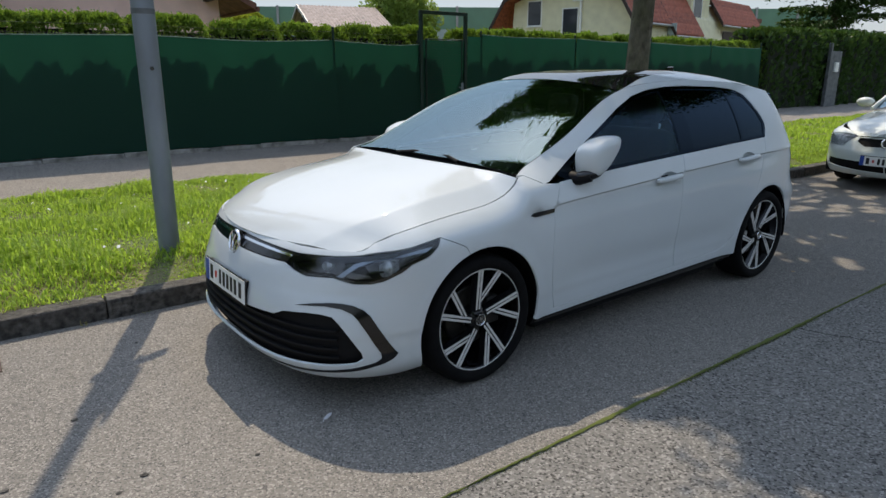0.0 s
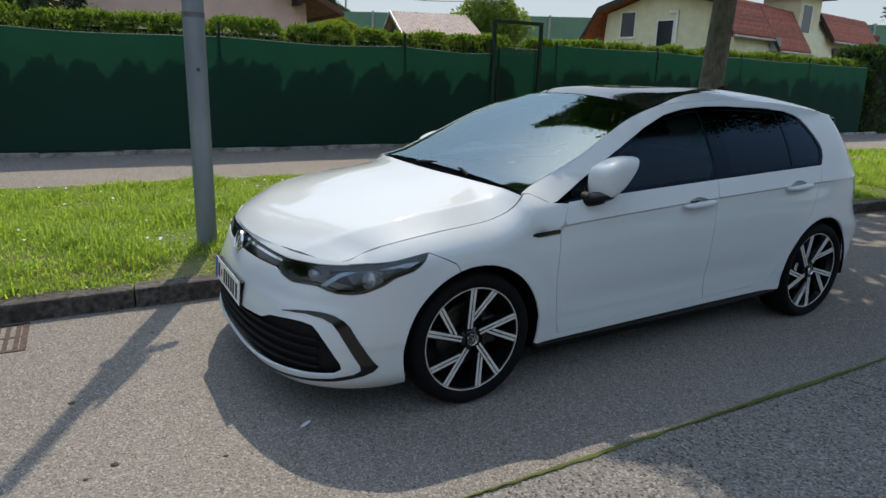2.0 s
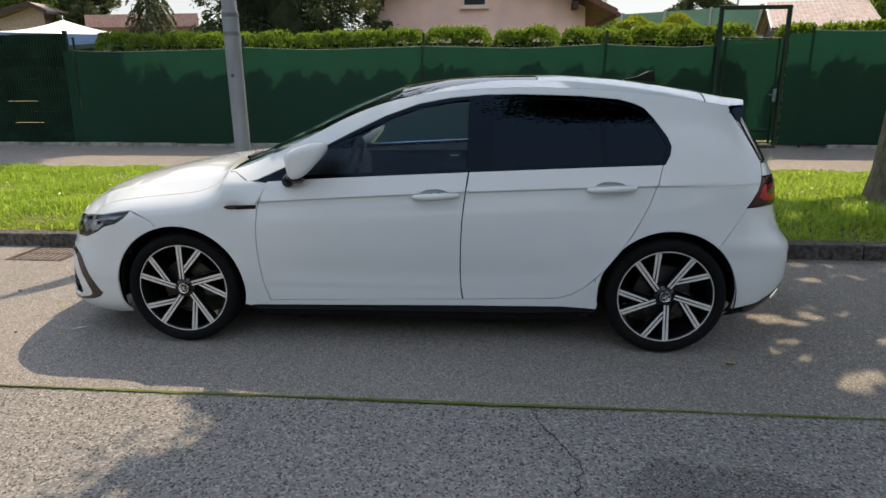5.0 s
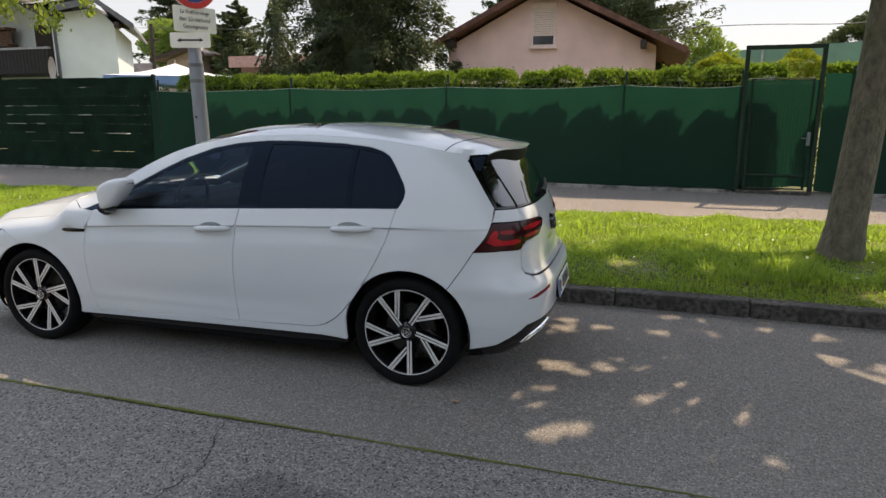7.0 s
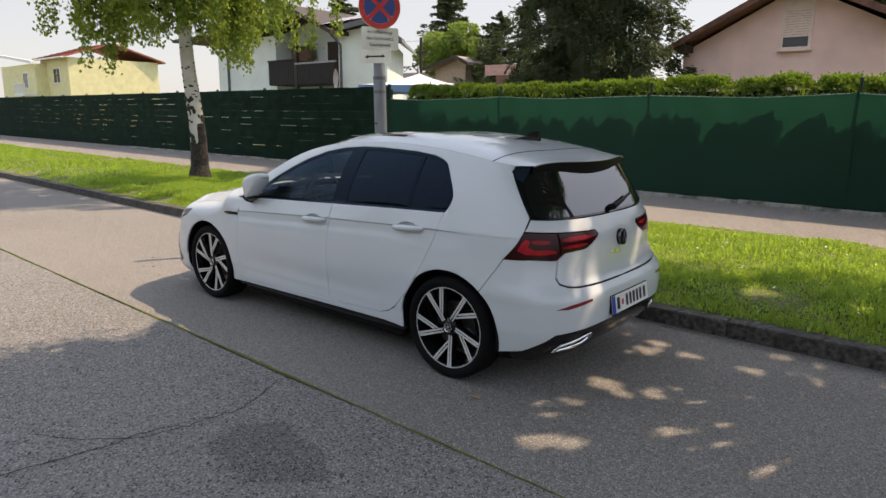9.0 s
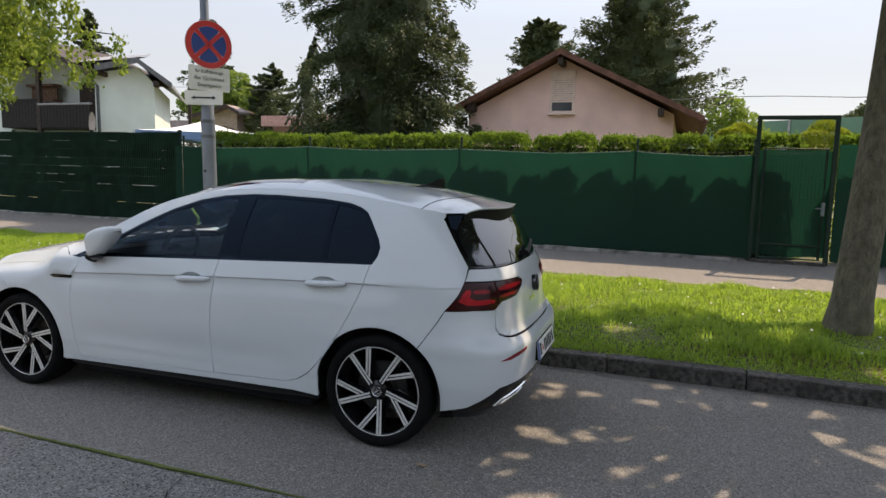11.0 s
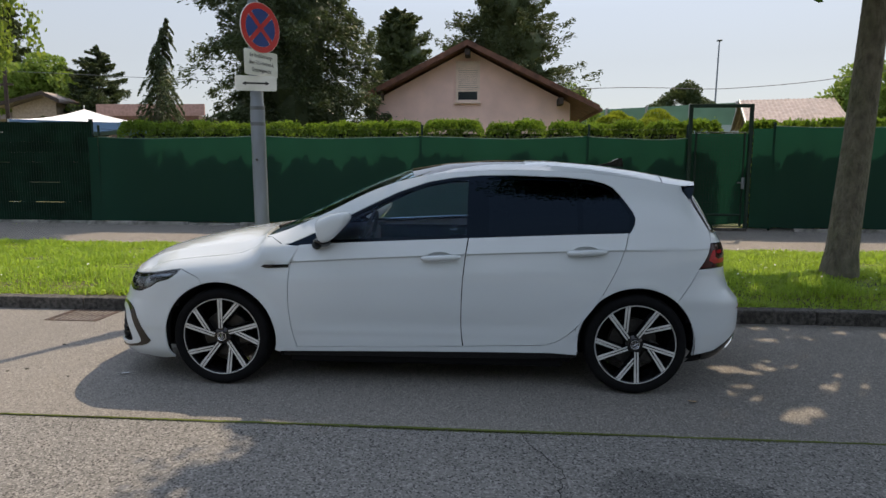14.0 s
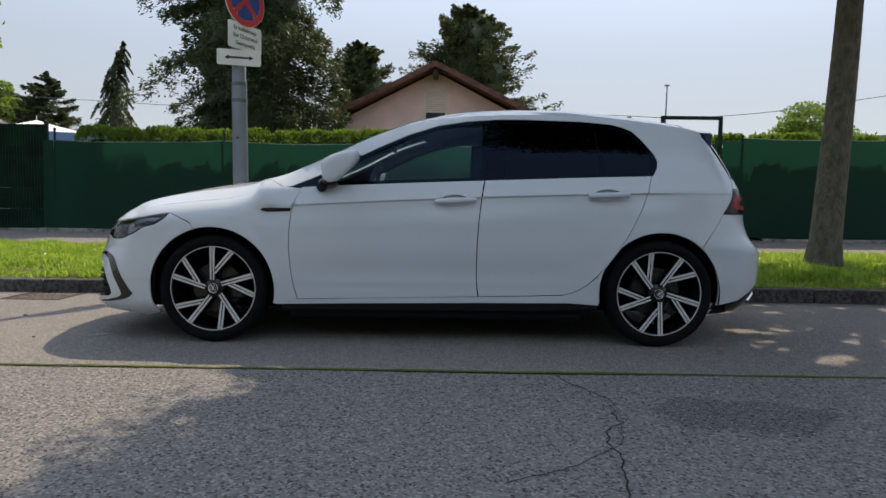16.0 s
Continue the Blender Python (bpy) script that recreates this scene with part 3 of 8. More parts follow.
def conifer(name, label, loc, height, radius, material, seed, n=9000, size=0.28, droop=0.25, first=0.05, lean=0.0, ragged=0.25, power=0.8, dens=1.0, tufts=0, core=0.0):
    """Tapered trunk and tiers of drooping, uneven branches set with needles."""
    tree = thing(name, label, "conifer", loc)
    g = np.random.default_rng(seed)
    part("trunk", tube(bmesh.new(), [(lean * t * t, 0, height * t) for t in np.linspace(0, 0.97, 8)], [max(0.015, 0.03 * height * (1 - t)) for t in np.linspace(0, 0.97, 8)], 10), BARK, tree, smooth=True)
    if core:
        # the dense dark inside of the crown, lumpy and tapering
        bm, rings = bmesh.new(), []
        for a in range(34):
            t = max(first, 0.06) + (0.97 - max(first, 0.06)) * a / 33
            rings.append([])
            for b in range(22):
                q = 2 * math.pi * b / 22
                r = core * radius * (1 - t) ** power * (0.8 + 0.55 * noise.noise(Vector((1.6 * math.cos(q), 1.6 * math.sin(q), 0.9 * height * t + seed)))) + 0.02
                rings[-1].append(bm.verts.new((lean * t * t + r * math.cos(q), r * math.sin(q), height * t)))
        for r0, r1 in zip(rings, rings[1:]):
            for b in range(22):
                bm.faces.new((r0[b], r0[(b + 1) % 22], r1[(b + 1) % 22], r1[b]))
        part("inner_crown", bm, material, tree)
    nb = int((26 + height * 9) * dens)
    cent, axes = [], []
    per = max(12, n // nb)
    for k in range(nb):
        t = first + (1 - first) * (k + g.random()) / nb
        L = radius * (1 - t) ** power * (1 + ragged * g.normal()) + 0.06
        q = g.uniform(0, 2 * np.pi)
        d = np.array([np.cos(q), np.sin(q), 0])
        p0 = np.array([lean * t * t, 0, height * t])
        u = g.random(per) ** 0.6
        drop = -droop * L * u ** 2 + 0.12 * L * u
        if tufts:
            u = (np.floor(u * tufts) + 0.5) / tufts + g.normal(size=per) * 0.035
        side = np.array([-d[1], d[0], 0]) * ((np.round(g.normal(size=per) * 1.2) / 1.2 + 0.22 * g.normal(size=per) if tufts else g.normal(size=per)) * 0.22 * L * (1.15 - u))[:, None]
        cent.append(p0 + d * (L * u)[:, None] + side + np.stack([0 * u, 0 * u, drop - np.abs(g.normal(size=per)) * 0.06 * L], 1))
        axes.append(np.tile(d + np.array([0, 0, -droop * 0.9]), (per, 1)) + g.normal(size=(per, 3)) * 0.25)
    c = np.concatenate(cent)
    v, f = leaf_cloud(c, size, 0.4, 3.2, seed, np.concatenate(axes), 0.5)
    fast("crown", v, f, material, tree)
    return tree


def hedge(label, x0, x1, y0, y1, top, material, n, size, seed, pitch=0.60):
    """A row of thuja columns grown together, clipped to one height, with dark gaps between."""
    g = np.random.default_rng(seed)
    plant = thing("hedge", label, "hedge", ((x0 + x1) / 2, (y0 + y1) / 2, 0.15))
    cx, cy, deep = (x0 + x1) / 2, (y0 + y1) / 2, (y1 - y0) / 2
    # added solid box: blocks light, its near-black colour stands for the hedge's inner shade
    part("core", boxed(x0 - cx + 0.15, y0 - cy + 0.24, 0, x1 - cx - 0.15, y1 - cy - 0.2, top - 0.36, bevel=0.1), INNER_SHADE, plant)
    cols = np.arange(x0 + pitch / 2, x1, pitch)
    per = n // len(cols)
    pts, axes = [], []
    for xc in cols:
        xc += g.normal() * 0.06
        w, dp, h = pitch * g.uniform(0.58, 0.74), deep * g.uniform(0.86, 1.08), top - 0.15 + g.normal() * 0.022
        q = g.uniform(0, 2 * np.pi, per)
        q = np.where(g.random(per) < 0.55, -np.abs(np.mod(q, np.pi)), q)
        on_top = g.random(per) < 0.45
        r = np.where(on_top, np.sqrt(g.random(per)), 1.0)
        z = np.where(on_top, h, h * (1 - 0.93 * g.random(per) ** 1.6))
        c, s_ = np.cos(q), np.sin(q)
        lump = 1 + 0.07 * np.sin(5 * q + 9 * z + xc) + 0.05 * np.sin(11 * q - 14 * z)
        shoulder = 1 - 0.34 * np.clip((z - h + 0.34) / 0.34, 0, 1) ** 2
        rad = np.where(on_top, r * 0.84, lump * shoulder) - np.abs(g.normal(size=per)) * 0.07
        z = z - np.where(on_top, 0.15 * r ** 2.5, 0) - np.abs(g.normal(size=per)) * 0.03 + 0.05 * (g.random(per) < 0.04)
        pts.append(np.stack([xc - cx + w * rad * np.sign(c) * np.abs(c) ** 0.85, dp * rad * np.sign(s_) * np.abs(s_) ** 0.85, z], 1))
        axes.append(np.stack([0.5 * c, 0.5 * s_, 1.0 + 0 * c], 1) + g.normal(size=(per, 3)) * 0.3)
    p, ax = np.concatenate(pts), np.concatenate(axes)
    v, f = leaf_cloud(p, size, 0.1, 1.7, seed, ax, 0.7)
    fast("foliage", v, f, material, plant)
    return plant


# the stretch behind the gate is added to shade the gate's cloth
hedge("clipped bright green thuja hedge behind the fence", -5.62, 6.0, 8.12, 9.05, 2.22, HEDGE_LEAF, 118000, 0.050, 21)
hedge("green hedge showing above the fence beyond the gate", 6.4, 18.0, 8.06, 9.0, 2.26, HEDGE_LEAF, 66000, 0.062, 22)
hedge("tall dense dark hedge beside the footpath", 17.6, 44.0, 7.7, 9.4, 2.7, HEDGE_DARK, 55000, 0.14, 23, 1.1)
for bx, by, bz, br in ((5.54, 17.0, 2.45, 0.6), (10.0, 30.0, 3.2, 1.0)):
    bush = thing("round_bush", "round golden green clipped bush behind the hedge", "bush", (bx, by, 0.1), group="round bushes")
    part("stem", tube(bmesh.new(), [(0, 0, 0), (0, 0, bz - 0.3)], 0.05, 8), BARK, bush)
    crown("crown", YELLOW_LEAF, bush, [((0, 0, bz), br), ((0.1, 0.1, bz - 0.55), br)], 9000, 0.05 + 0.07 * br, int(bx * 10), 1.7, 0.2, 0.85)

# the street tree on the verge, whose crown shades the road
street_balls = [((-0.2, -0.2, 5.3), 1.35), ((1.4, 0.2, 5.4), 1.5), ((-1.4, 0.6, 5.8), 1.2), ((0.2, 1.6, 5.8), 1.5), ((2.4, -0.8, 5.0), 1.2), ((1.3, -1.4, 5.6), 1.2)]
road_balls = [((-0.9, -1.9, 5.2), 1.3), ((0.8, -2.4, 5.2), 1.3), ((-2.75, -2.0, 5.0), 1.1), ((-2.8, -3.1, 5.0), 1.15), ((-1.7, -3.0, 5.1), 1.2), ((-0.3, -3.3, 5.0), 1.2), ((1.2, -3.4, 5.1), 1.2), ((2.4, -2.7, 5.2), 1.2), ((-2.6, -4.3, 5.2), 1.15), ((-1.2, -4.5, 5.2), 1.2), ((0.4, -4.6, 5.2), 1.2), ((2.0, -4.3, 5.3), 1.2), ((3.4, -3.6, 5.3), 1.2)]
low_balls = [((-2.75, -0.5, 3.38), 0.22), ((-2.05, -0.5, 3.5), 0.2), ((-0.75, -0.5, 3.42), 0.26), ((-0.35, -0.4, 3.5), 0.24)]
back_balls = [((-0.5, 2.5, 6.1), 0.95), ((0.5, 2.9, 6.2), 1.0), ((1.5, 3.0, 6.1), 1.0), ((2.3, 2.3, 6.0), 0.9), ((0.4, 2.0, 6.0), 0.9), ((1.5, 2.0, 6.0), 0.9), ((3.2, 1.6, 6.0), 1.0)]
TREE_AT = (5.60, 3.45, 0.16)
# openings cut through the crown so that sun spots fall here on the ground: x, y, radius
gap_rng = random.Random(5)
sun_gaps = [(4.31, 0.20, 0.13), (5.12, 0.96, 0.13), (4.57, 0.75, 0.09), (3.34, 0.07, 0.08), (4.00, 0.26, 0.10), (3.40, 0.62, 0.09), (3.69, 0.68, 0.07), (4.11, 0.54, 0.06), (4.85, 0.80, 0.10), (3.36, 1.33, 0.08)]
for _ in range(135):
    sun_gaps.append((gap_rng.uniform(2.9, 7.0), gap_rng.uniform(-0.3, 1.9), gap_rng.choice((0.03, 0.04, 0.05, 0.06, 0.075))))
for _ in range(60):
    sun_gaps.append((gap_rng.uniform(4.9, 8.4), gap_rng.uniform(-0.6, 1.9), gap_rng.choice((0.06, 0.08, 0.11, 0.14))))
for _ in range(36):
    sun_gaps.append((gap_rng.uniform(0.4, 4.4), gap_rng.uniform(-2.6, -0.7), gap_rng.choice((0.015, 0.02, 0.025))))
for _ in range(16):
    sun_gaps.append((gap_rng.uniform(3.3, 6.6), gap_rng.uniform(2.1, 3.4), gap_rng.choice((0.05, 0.08, 0.12))))


def ground_of(pts):
    """Where the shade of points near the street tree falls."""
    z = pts[:, 2] + TREE_AT[2]
    k = z / math.tan(SUN_EL)
    return pts[:, 0] + TREE_AT[0] - math.sin(SUN_AZ) * k, pts[:, 1] + TREE_AT[1] - math.cos(SUN_AZ) * k


def between_gaps(pts):
    x, y = ground_of(pts)
    # the crown ends raggedly: beyond this line the verge lies in the sun
    keep = y < 3.5 + 0.16 * np.sin(2.3 * x) + 0.10 * np.sin(6.1 * x + 1) - 0.9 * np.clip(x - 6.1, 0, 2)
    for gx, gy, r in sun_gaps:
        q = np.arctan2(y - gy, x - gx)
        keep &= np.hypot(x - gx, (y - gy) * 1.25) > r * (1.35 + 0.25 * np.sin(3 * q + gx * 9) + 0.12 * np.sin(7 * q + gy * 5))
    return keep


street_tree = broadleaf("street_tree", "street tree with grey-brown bark on the grass verge", TREE_AT, 0.165, 3.75, (0.13, 0.015), street_balls, 20000, 0.085, TREE_LEAF, BARK, 31, spray=36, spread=0.19, more=(([q for q in road_balls if q[0][0] < -1], 75000), ([q for q in road_balls if q[0][0] >= -1], 60000), (back_balls, 42000), (low_balls, 3000)), sieve=between_gaps)
# leaves added above view, set back along the sun from ground to be shaded
fill = np.random.default_rng(91)
fx, fy, fz = fill.uniform(1.2, 7.2, 45000), fill.uniform(-1.5, 2.6, 45000), fill.normal(5.35, 0.22, 45000)
fk = fz / math.tan(SUN_EL)
fp = np.stack([fx + math.sin(SUN_AZ) * fk - TREE_AT[0], fy + math.cos(SUN_AZ) * fk - TREE_AT[1], fz], 1)
fp = fp[between_gaps(fp)]
v, f = leaf_cloud(fp, 0.098, 0.5, 1.8, 92)
fast("crown", v, f, TREE_LEAF, street_tree)

# more added leaves out of view, laid out to shade the old carriageway
fx, fy, fz = fill.uniform(0.2, 7.2, 36000), fill.uniform(-3.0, -0.5, 36000), fill.normal(5.2, 0.2, 36000)
edge_ = 0.42 + 0.10 * np.sin(4.1 * fy) + 0.14 * np.sin(9.0 * fy + 2) + 0.12 * np.abs(fill.normal(size=36000))
fx, fy, fz = fx[fx > edge_], fy[fx > edge_], fz[fx > edge_]
fk = fz / math.tan(SUN_EL)
fp = np.stack([fx + math.sin(SUN_AZ) * fk - TREE_AT[0], fy + math.cos(SUN_AZ) * fk - TREE_AT[1], fz], 1)
fp = fp[between_gaps(fp)]
v, f = leaf_cloud(fp, 0.10, 0.5, 1.8, 93)
fast("crown", v, f, TREE_LEAF, street_tree)

# ---- trees behind the fence ----
def dense_conifer(name, label, loc, height, radius, material, seed, n, size, power, droop=0.3, ragged=0.2, first=0.03, lean=0.0, dens=1.6, tufts=0, core=0.0):
    return conifer(name, label, loc, height, radius, material, seed, n, size, droop, first, lean, ragged, power, dens, tufts, core)


dense_conifer("spruce_tree", "tall broad dark spruce with drooping branches beside the pink house", (-3.9, 13.6, 0.15), 14.0, 2.35, SPRUCE, 41, 160000, 0.13, 0.22, 0.35, 0.20, 0.03, 0.0, 2.2, 7, 0.62)
dense_conifer("pine_tree", "rounded dark pine behind the pink house", (-3.75, 34, 0.15), 9.95, 2.6, PINE, 42, 36000, 0.22, 0.35, -0.15, 0.16, 0.2, 0.0, 3.0, 0, 0.85)
dense_conifer("pine_tree", "broad dark conifer with upswept branches behind the pink house", (2.25, 24, 0.15), 9.0, 3.3, PINE, 43, 60000, 0.175, 0.42, -0.1, 0.24, 0.12, 0.0, 3.0, 0, 0.8)
dense_conifer("cypress_tree", "slender leaning cypress with hanging branches", (-13.85, 25.0, 0.15), 7.75, 1.6, SPRUCE, 44, 26000, 0.15, 0.7, 1.1, 0.35, 0.04, 0.75)
dense_conifer("spruce_tree", "blue-green spruce behind the gardens", (-24.6, 38, 0.15), 8.95, 3.9, SPRUCE, 45, 34000, 0.24, 0.75, -0.1, 0.25)
dense_conifer("spruce_tree", "tall grey-green fir far behind the white house", (-48.3, 60, 0.15), 18.2, 5.2, SPRUCE, 46, 22000, 0.5, 0.7, 0.1, 0.25)
dense_conifer("spruce_tree", "grey-green fir behind the white house roof", (-38, 34, 0.15), 12.6, 3.0, SPRUCE, 47, 16000, 0.38, 0.7, 0.1, 0.25)
dense_conifer("fir_tree", "tall dark fir beside the flat-roofed house", (30.0, 11.5, 0.15), 8.5, 2.6, HEDGE_DARK, 48, 30000, 0.22, 0.3, 0.1, 0.15)
broadleaf("garden_tree", "bright green leafy tree behind the low roof", (-29.2, 38.5, 0.15), 0.2, 3.4, (0, 0), [((0, 0, 6.0), 2.2), ((1.6, 0.3, 6.1), 1.8), ((-1.8, 0, 6.4), 2.0), ((0.4, 0, 7.4), 1.5), ((2.3, 0, 4.9), 1.5)], 18000, 0.26, LIGHT_LEAF, BARK, 51)
broadleaf("garden_tree", "pale grey-green tree far behind the gate", (19.82, 62, 0.15), 0.25, 4.0, (0, 0), [((0, 0, 7.19), 1.9), ((1.9, 0, 6.59), 1.5), ((-1.9, 0, 6.39), 1.4), ((0.6, 0, 8.29), 1.3)], 9000, 0.3, PINE, BARK, 52)
broadleaf("garden_tree", "pale blossoming tree behind the pink house", (6.6, 34, 0.15), 0.15, 2.5, (0, 0), [((0, 0, 4.0), 1.3), ((-0.6, 0, 4.9), 1.1), ((1.0, 0, 3.4), 0.9)], 2600, 0.22, LIGHT_LEAF, BARK, 53)
broadleaf("willow_tree", "round light green willow behind the shed", (24.0, 38, 0.15), 0.2, 2.5, (0, 0), [((0, 0, 4.4), 2.4), ((1.6, 0, 4.8), 2.0), ((-1.5, 0, 4.0), 1.9), ((0.3, 0, 6.1), 1.8)], 13000, 0.26, LIGHT_LEAF, BARK, 54)

# ---- the birch on the verge ----
BIRCH_BARK = shader("white_birch_bark", (0.62, 0.60, 0.56), 0.8, tint2=(0.50, 0.47, 0.43), scale=3, bump=0.01, bump_scale=25, stretch=(1, 1, 2.0))
BIRCH_DARK = shader("black_birch_bark", (0.040, 0.033, 0.027), 0.9, vary=0.4, scale=20, bump=0.02, bump_scale=25)
birch = thing("birch_tree", "birch with white and black bark and hanging leaves", "tree", (-7.55, 4.05, 0.185))
bpts = [Vector((-0.24 * (z / 4.2) ** 1.2 + 0.02 * math.sin(2 * z), 0.03 * math.sin(1.7 * z), z)) for z in np.linspace(0, 6.5, 22)]
brad = [0.17 * (1 + 0.45 * max(0, 0.35 - z) / 0.35) * (1 - 0.095 * z) for z in np.linspace(0, 6.5, 22)]
part("trunk", tube(bmesh.new(), bpts, brad, 24), BIRCH_BARK, birch, "white papery bark", smooth=True)
gb = random.Random(12)
# black corky bark round the foot, ragged at its upper edge
bm, rows = bmesh.new(), []
for a in range(25):
    row = []
    for b in range(48):
        q = 2 * math.pi * b / 48
        reach = 1.08 + 0.16 * math.sin(2 * q + 0.7) + 0.14 * noise.noise(Vector((3 * math.cos(q), 3 * math.sin(q), 1))) + gb.uniform(-0.03, 0.03)
        z = reach * a / 24
        t = z / 6.5 * 21
        i0 = int(t)
        c_, r_ = bpts[i0].lerp(bpts[i0 + 1], t - i0), brad[i0] + (brad[i0 + 1] - brad[i0]) * (t - i0)
        r_ += 0.004 + 0.012 * max(0, noise.noise(Vector((6 * math.cos(q), 6 * math.sin(q), 5 * z)))) - (0.008 if a == 24 else 0)
        row.append(bm.verts.new((c_.x + r_ * math.cos(q), c_.y + r_ * math.sin(q), z)))
    rows.append(row)
for r0, r1 in zip(rows, rows[1:]):
    for b in range(48):
        if noise.noise(Vector((2.2 * math.cos(b / 7.64), 2.2 * math.sin(b / 7.64), 3.2 * r0[b].co.z + 7))) < 0.32 + 0.6 * (r0[b].co.z < 0.75):
            bm.faces.new((r0[b], r0[(b + 1) % 48], r1[(b + 1) % 48], r1[b]))
part("bark_base", bm, BIRCH_DARK, birch, "black cracked bark at the foot")
for k in range(190):
    z = gb.uniform(1.4, 4.6) if k > 85 else gb.uniform(1.0, 2.1)
    t = z / 6.5 * 21
    i0 = min(20, int(t))
    c_ = bpts[i0].lerp(bpts[i0 + 1], t - i0)
    r_ = brad[i0] + (brad[i0 + 1] - brad[i0]) * (t - i0)
    q0, dq = gb.uniform(0, 2 * math.pi), gb.uniform(0.35, 1.0) * (1.1 if z < 1.2 else 0.8)
    hh = gb.uniform(0.03, 0.17) if z < 1.7 else gb.uniform(0.014, 0.05)
    bm = bmesh.new()
    rows = []
    for a in range(7):
        h = -hh / 2 + hh * a / 6
        wdt = dq * math.sqrt(max(0.02, 1 - (2 * a / 6 - 1) ** 2)) * gb.uniform(0.7, 1.1)
        i1 = min(20, max(0, int((z + h) / 6.5 * 21)))
        cc = bpts[i1].lerp(bpts[i1 + 1], min(1, max(0, (z + h) / 6.5 * 21 - i1)))
        rr_ = brad[i1] + (brad[i1 + 1] - brad[i1]) * min(1, max(0, (z + h) / 6.5 * 21 - i1)) + 0.004
        rows.append([bm.verts.new((cc.x + rr_ * math.cos(q0 + wdt * (b / 6 - .5)), cc.y + rr_ * math.sin(q0 + wdt * (b / 6 - .5)), max(0.0, z + h))) for b in range(7)])
    for r0, r1 in zip(rows, rows[1:]):
        for b in range(6):
            bm.faces.new((r0[b], r0[b + 1], r1[b + 1], r1[b]))
    part("bark_scar", bm, BIRCH_DARK, birch)
bcent, baxes = [], []
for k in range(46):
    z = gb.uniform(3.1, 6.3)
    i0 = min(20, int(z / 6.5 * 21))
    a = bpts[i0]
    q = gb.uniform(0, 2 * math.pi)
    L = gb.uniform(1.2, 3.3)
    e = a + Vector((L * math.cos(q), L * math.sin(q), gb.uniform(0.3, 1.1)))
    part("branch", tube(bmesh.new(), [a, a.lerp(e, 0.5) + Vector((0, 0, 0.3)), e], [0.035, 0.022, 0.009], 6), BIRCH_DARK, birch)
    for j in range(6):
        t0 = gb.uniform(0.45, 1.0)
        top_ = (a.lerp(e, t0) + Vector((gb.gauss(0, .22), gb.gauss(0, .22), 0.3 * 4 * t0 * (1 - t0))))
        hang = gb.uniform(0.5, 2.6) if gb.random() < 0.6 else gb.uniform(0.3, 1.2)
        tip_ = Vector((top_.x + gb.uniform(-.14, .14), top_.y + gb.uniform(-.14, .14), max(2.1 + gb.uniform(0, 0.9), top_.z - hang)))
        if tip_.z > top_.z - 0.15:
            continue
        part("twig", tube(bmesh.new(), [top_, top_.lerp(tip_, 0.5) + Vector((0.03, 0, 0)), tip_], [0.005, 0.0035, 0.0015], 4), BIRCH_DARK, birch)
        n_ = int(150 * (top_.z - tip_.z) + 30)
        g_ = np.random.default_rng(200 + 7 * k + j)
        u = g_.random(n_)
        base_ = np.array(top_)[None] * (1 - u[:, None]) + np.array(tip_)[None] * u[:, None]
        bcent.append(base_ + g_.normal(size=(n_, 3)) * np.array([0.075, 0.075, 0.05]))
        baxes.append(np.tile(np.array([0, 0, -1.0]), (n_, 1)) + g_.normal(size=(n_, 3)) * 0.5)
v, f = leaf_cloud(np.concatenate(bcent), 0.078, 0.0, 1.5, 61, np.concatenate(baxes), 0.6)
fast("crown", v, f, BIRCH_LEAF, birch, "yellow-green hanging leaves")

# ---- houses ----
def window(parent, x, y, z, w, h, frame_mat=None, shutter=0.0, name="window", sill=True, glass=None, rz=0.0, mullion=False):
    """A window set into a wall that faces the road: frame, pane, sill, roller shutter."""
    fm = frame_mat or WHITE_PAINT
    m = pose(x, y, z, 0, 0, rz)
    t = 0.07
    bm = box(box(box(boxed(-w / 2 - t, -0.03, -t, -w / 2, 0.05, h + t), w / 2, -0.03, -t, w / 2 + t, 0.05, h + t), -w / 2, -0.03, h, w / 2, 0.05, h + t), -w / 2, -0.03, -t, w / 2, 0.05, 0)
    if mullion:
        box(bm, -0.03, -0.02, 0, 0.03, 0.04, h)
    ob = part(name, bm, fm, parent, "window frame", at=m)
    part("pane", boxed(-w / 2, -0.014, 0, w / 2, -0.004, h), glass or DARK_GLASS, ob)
    if sill:
        part("sill", boxed(-w / 2 - 0.1, -0.10, -t - 0.04, w / 2 + 0.1, 0.0, -t, bevel=0.008), fm, ob)
    if shutter:
        k = max(3, int(shutter / 0.055))
        for q in range(k):
            z0 = h - shutter + shutter * q / k
            part("shutter_slat", boxed(-w / 2, -0.026, z0 + 0.003, w / 2, -0.015, z0 + shutter / k - 0.003), SHUTTER, ob)
        part("shutter_box", boxed(-w / 2 - t, -0.05, h + t - 0.02, w / 2 + t, 0.02, h + t + 0.12, bevel=0.01), SHUTTER, ob)
    return ob


def roof_slab(parent, name, p0, p1, y0, y1, thick, mat, label=""):
    """A roof slope from the eave p0 to the ridge p1 (x, z), between y0 and y1."""
    (x0, z0), (x1, z1) = p0, p1
    return part(name, prism(bmesh.new(), [(x0, z0), (x1, z1), (x1, z1 + thick), (x0, z0 + thick)] if x0 < x1 else [(x1, z1), (x0, z0), (x0, z0 + thick), (x1, z1 + thick)], y1 - y0, pose(0, y0, 0)), mat, parent, label)


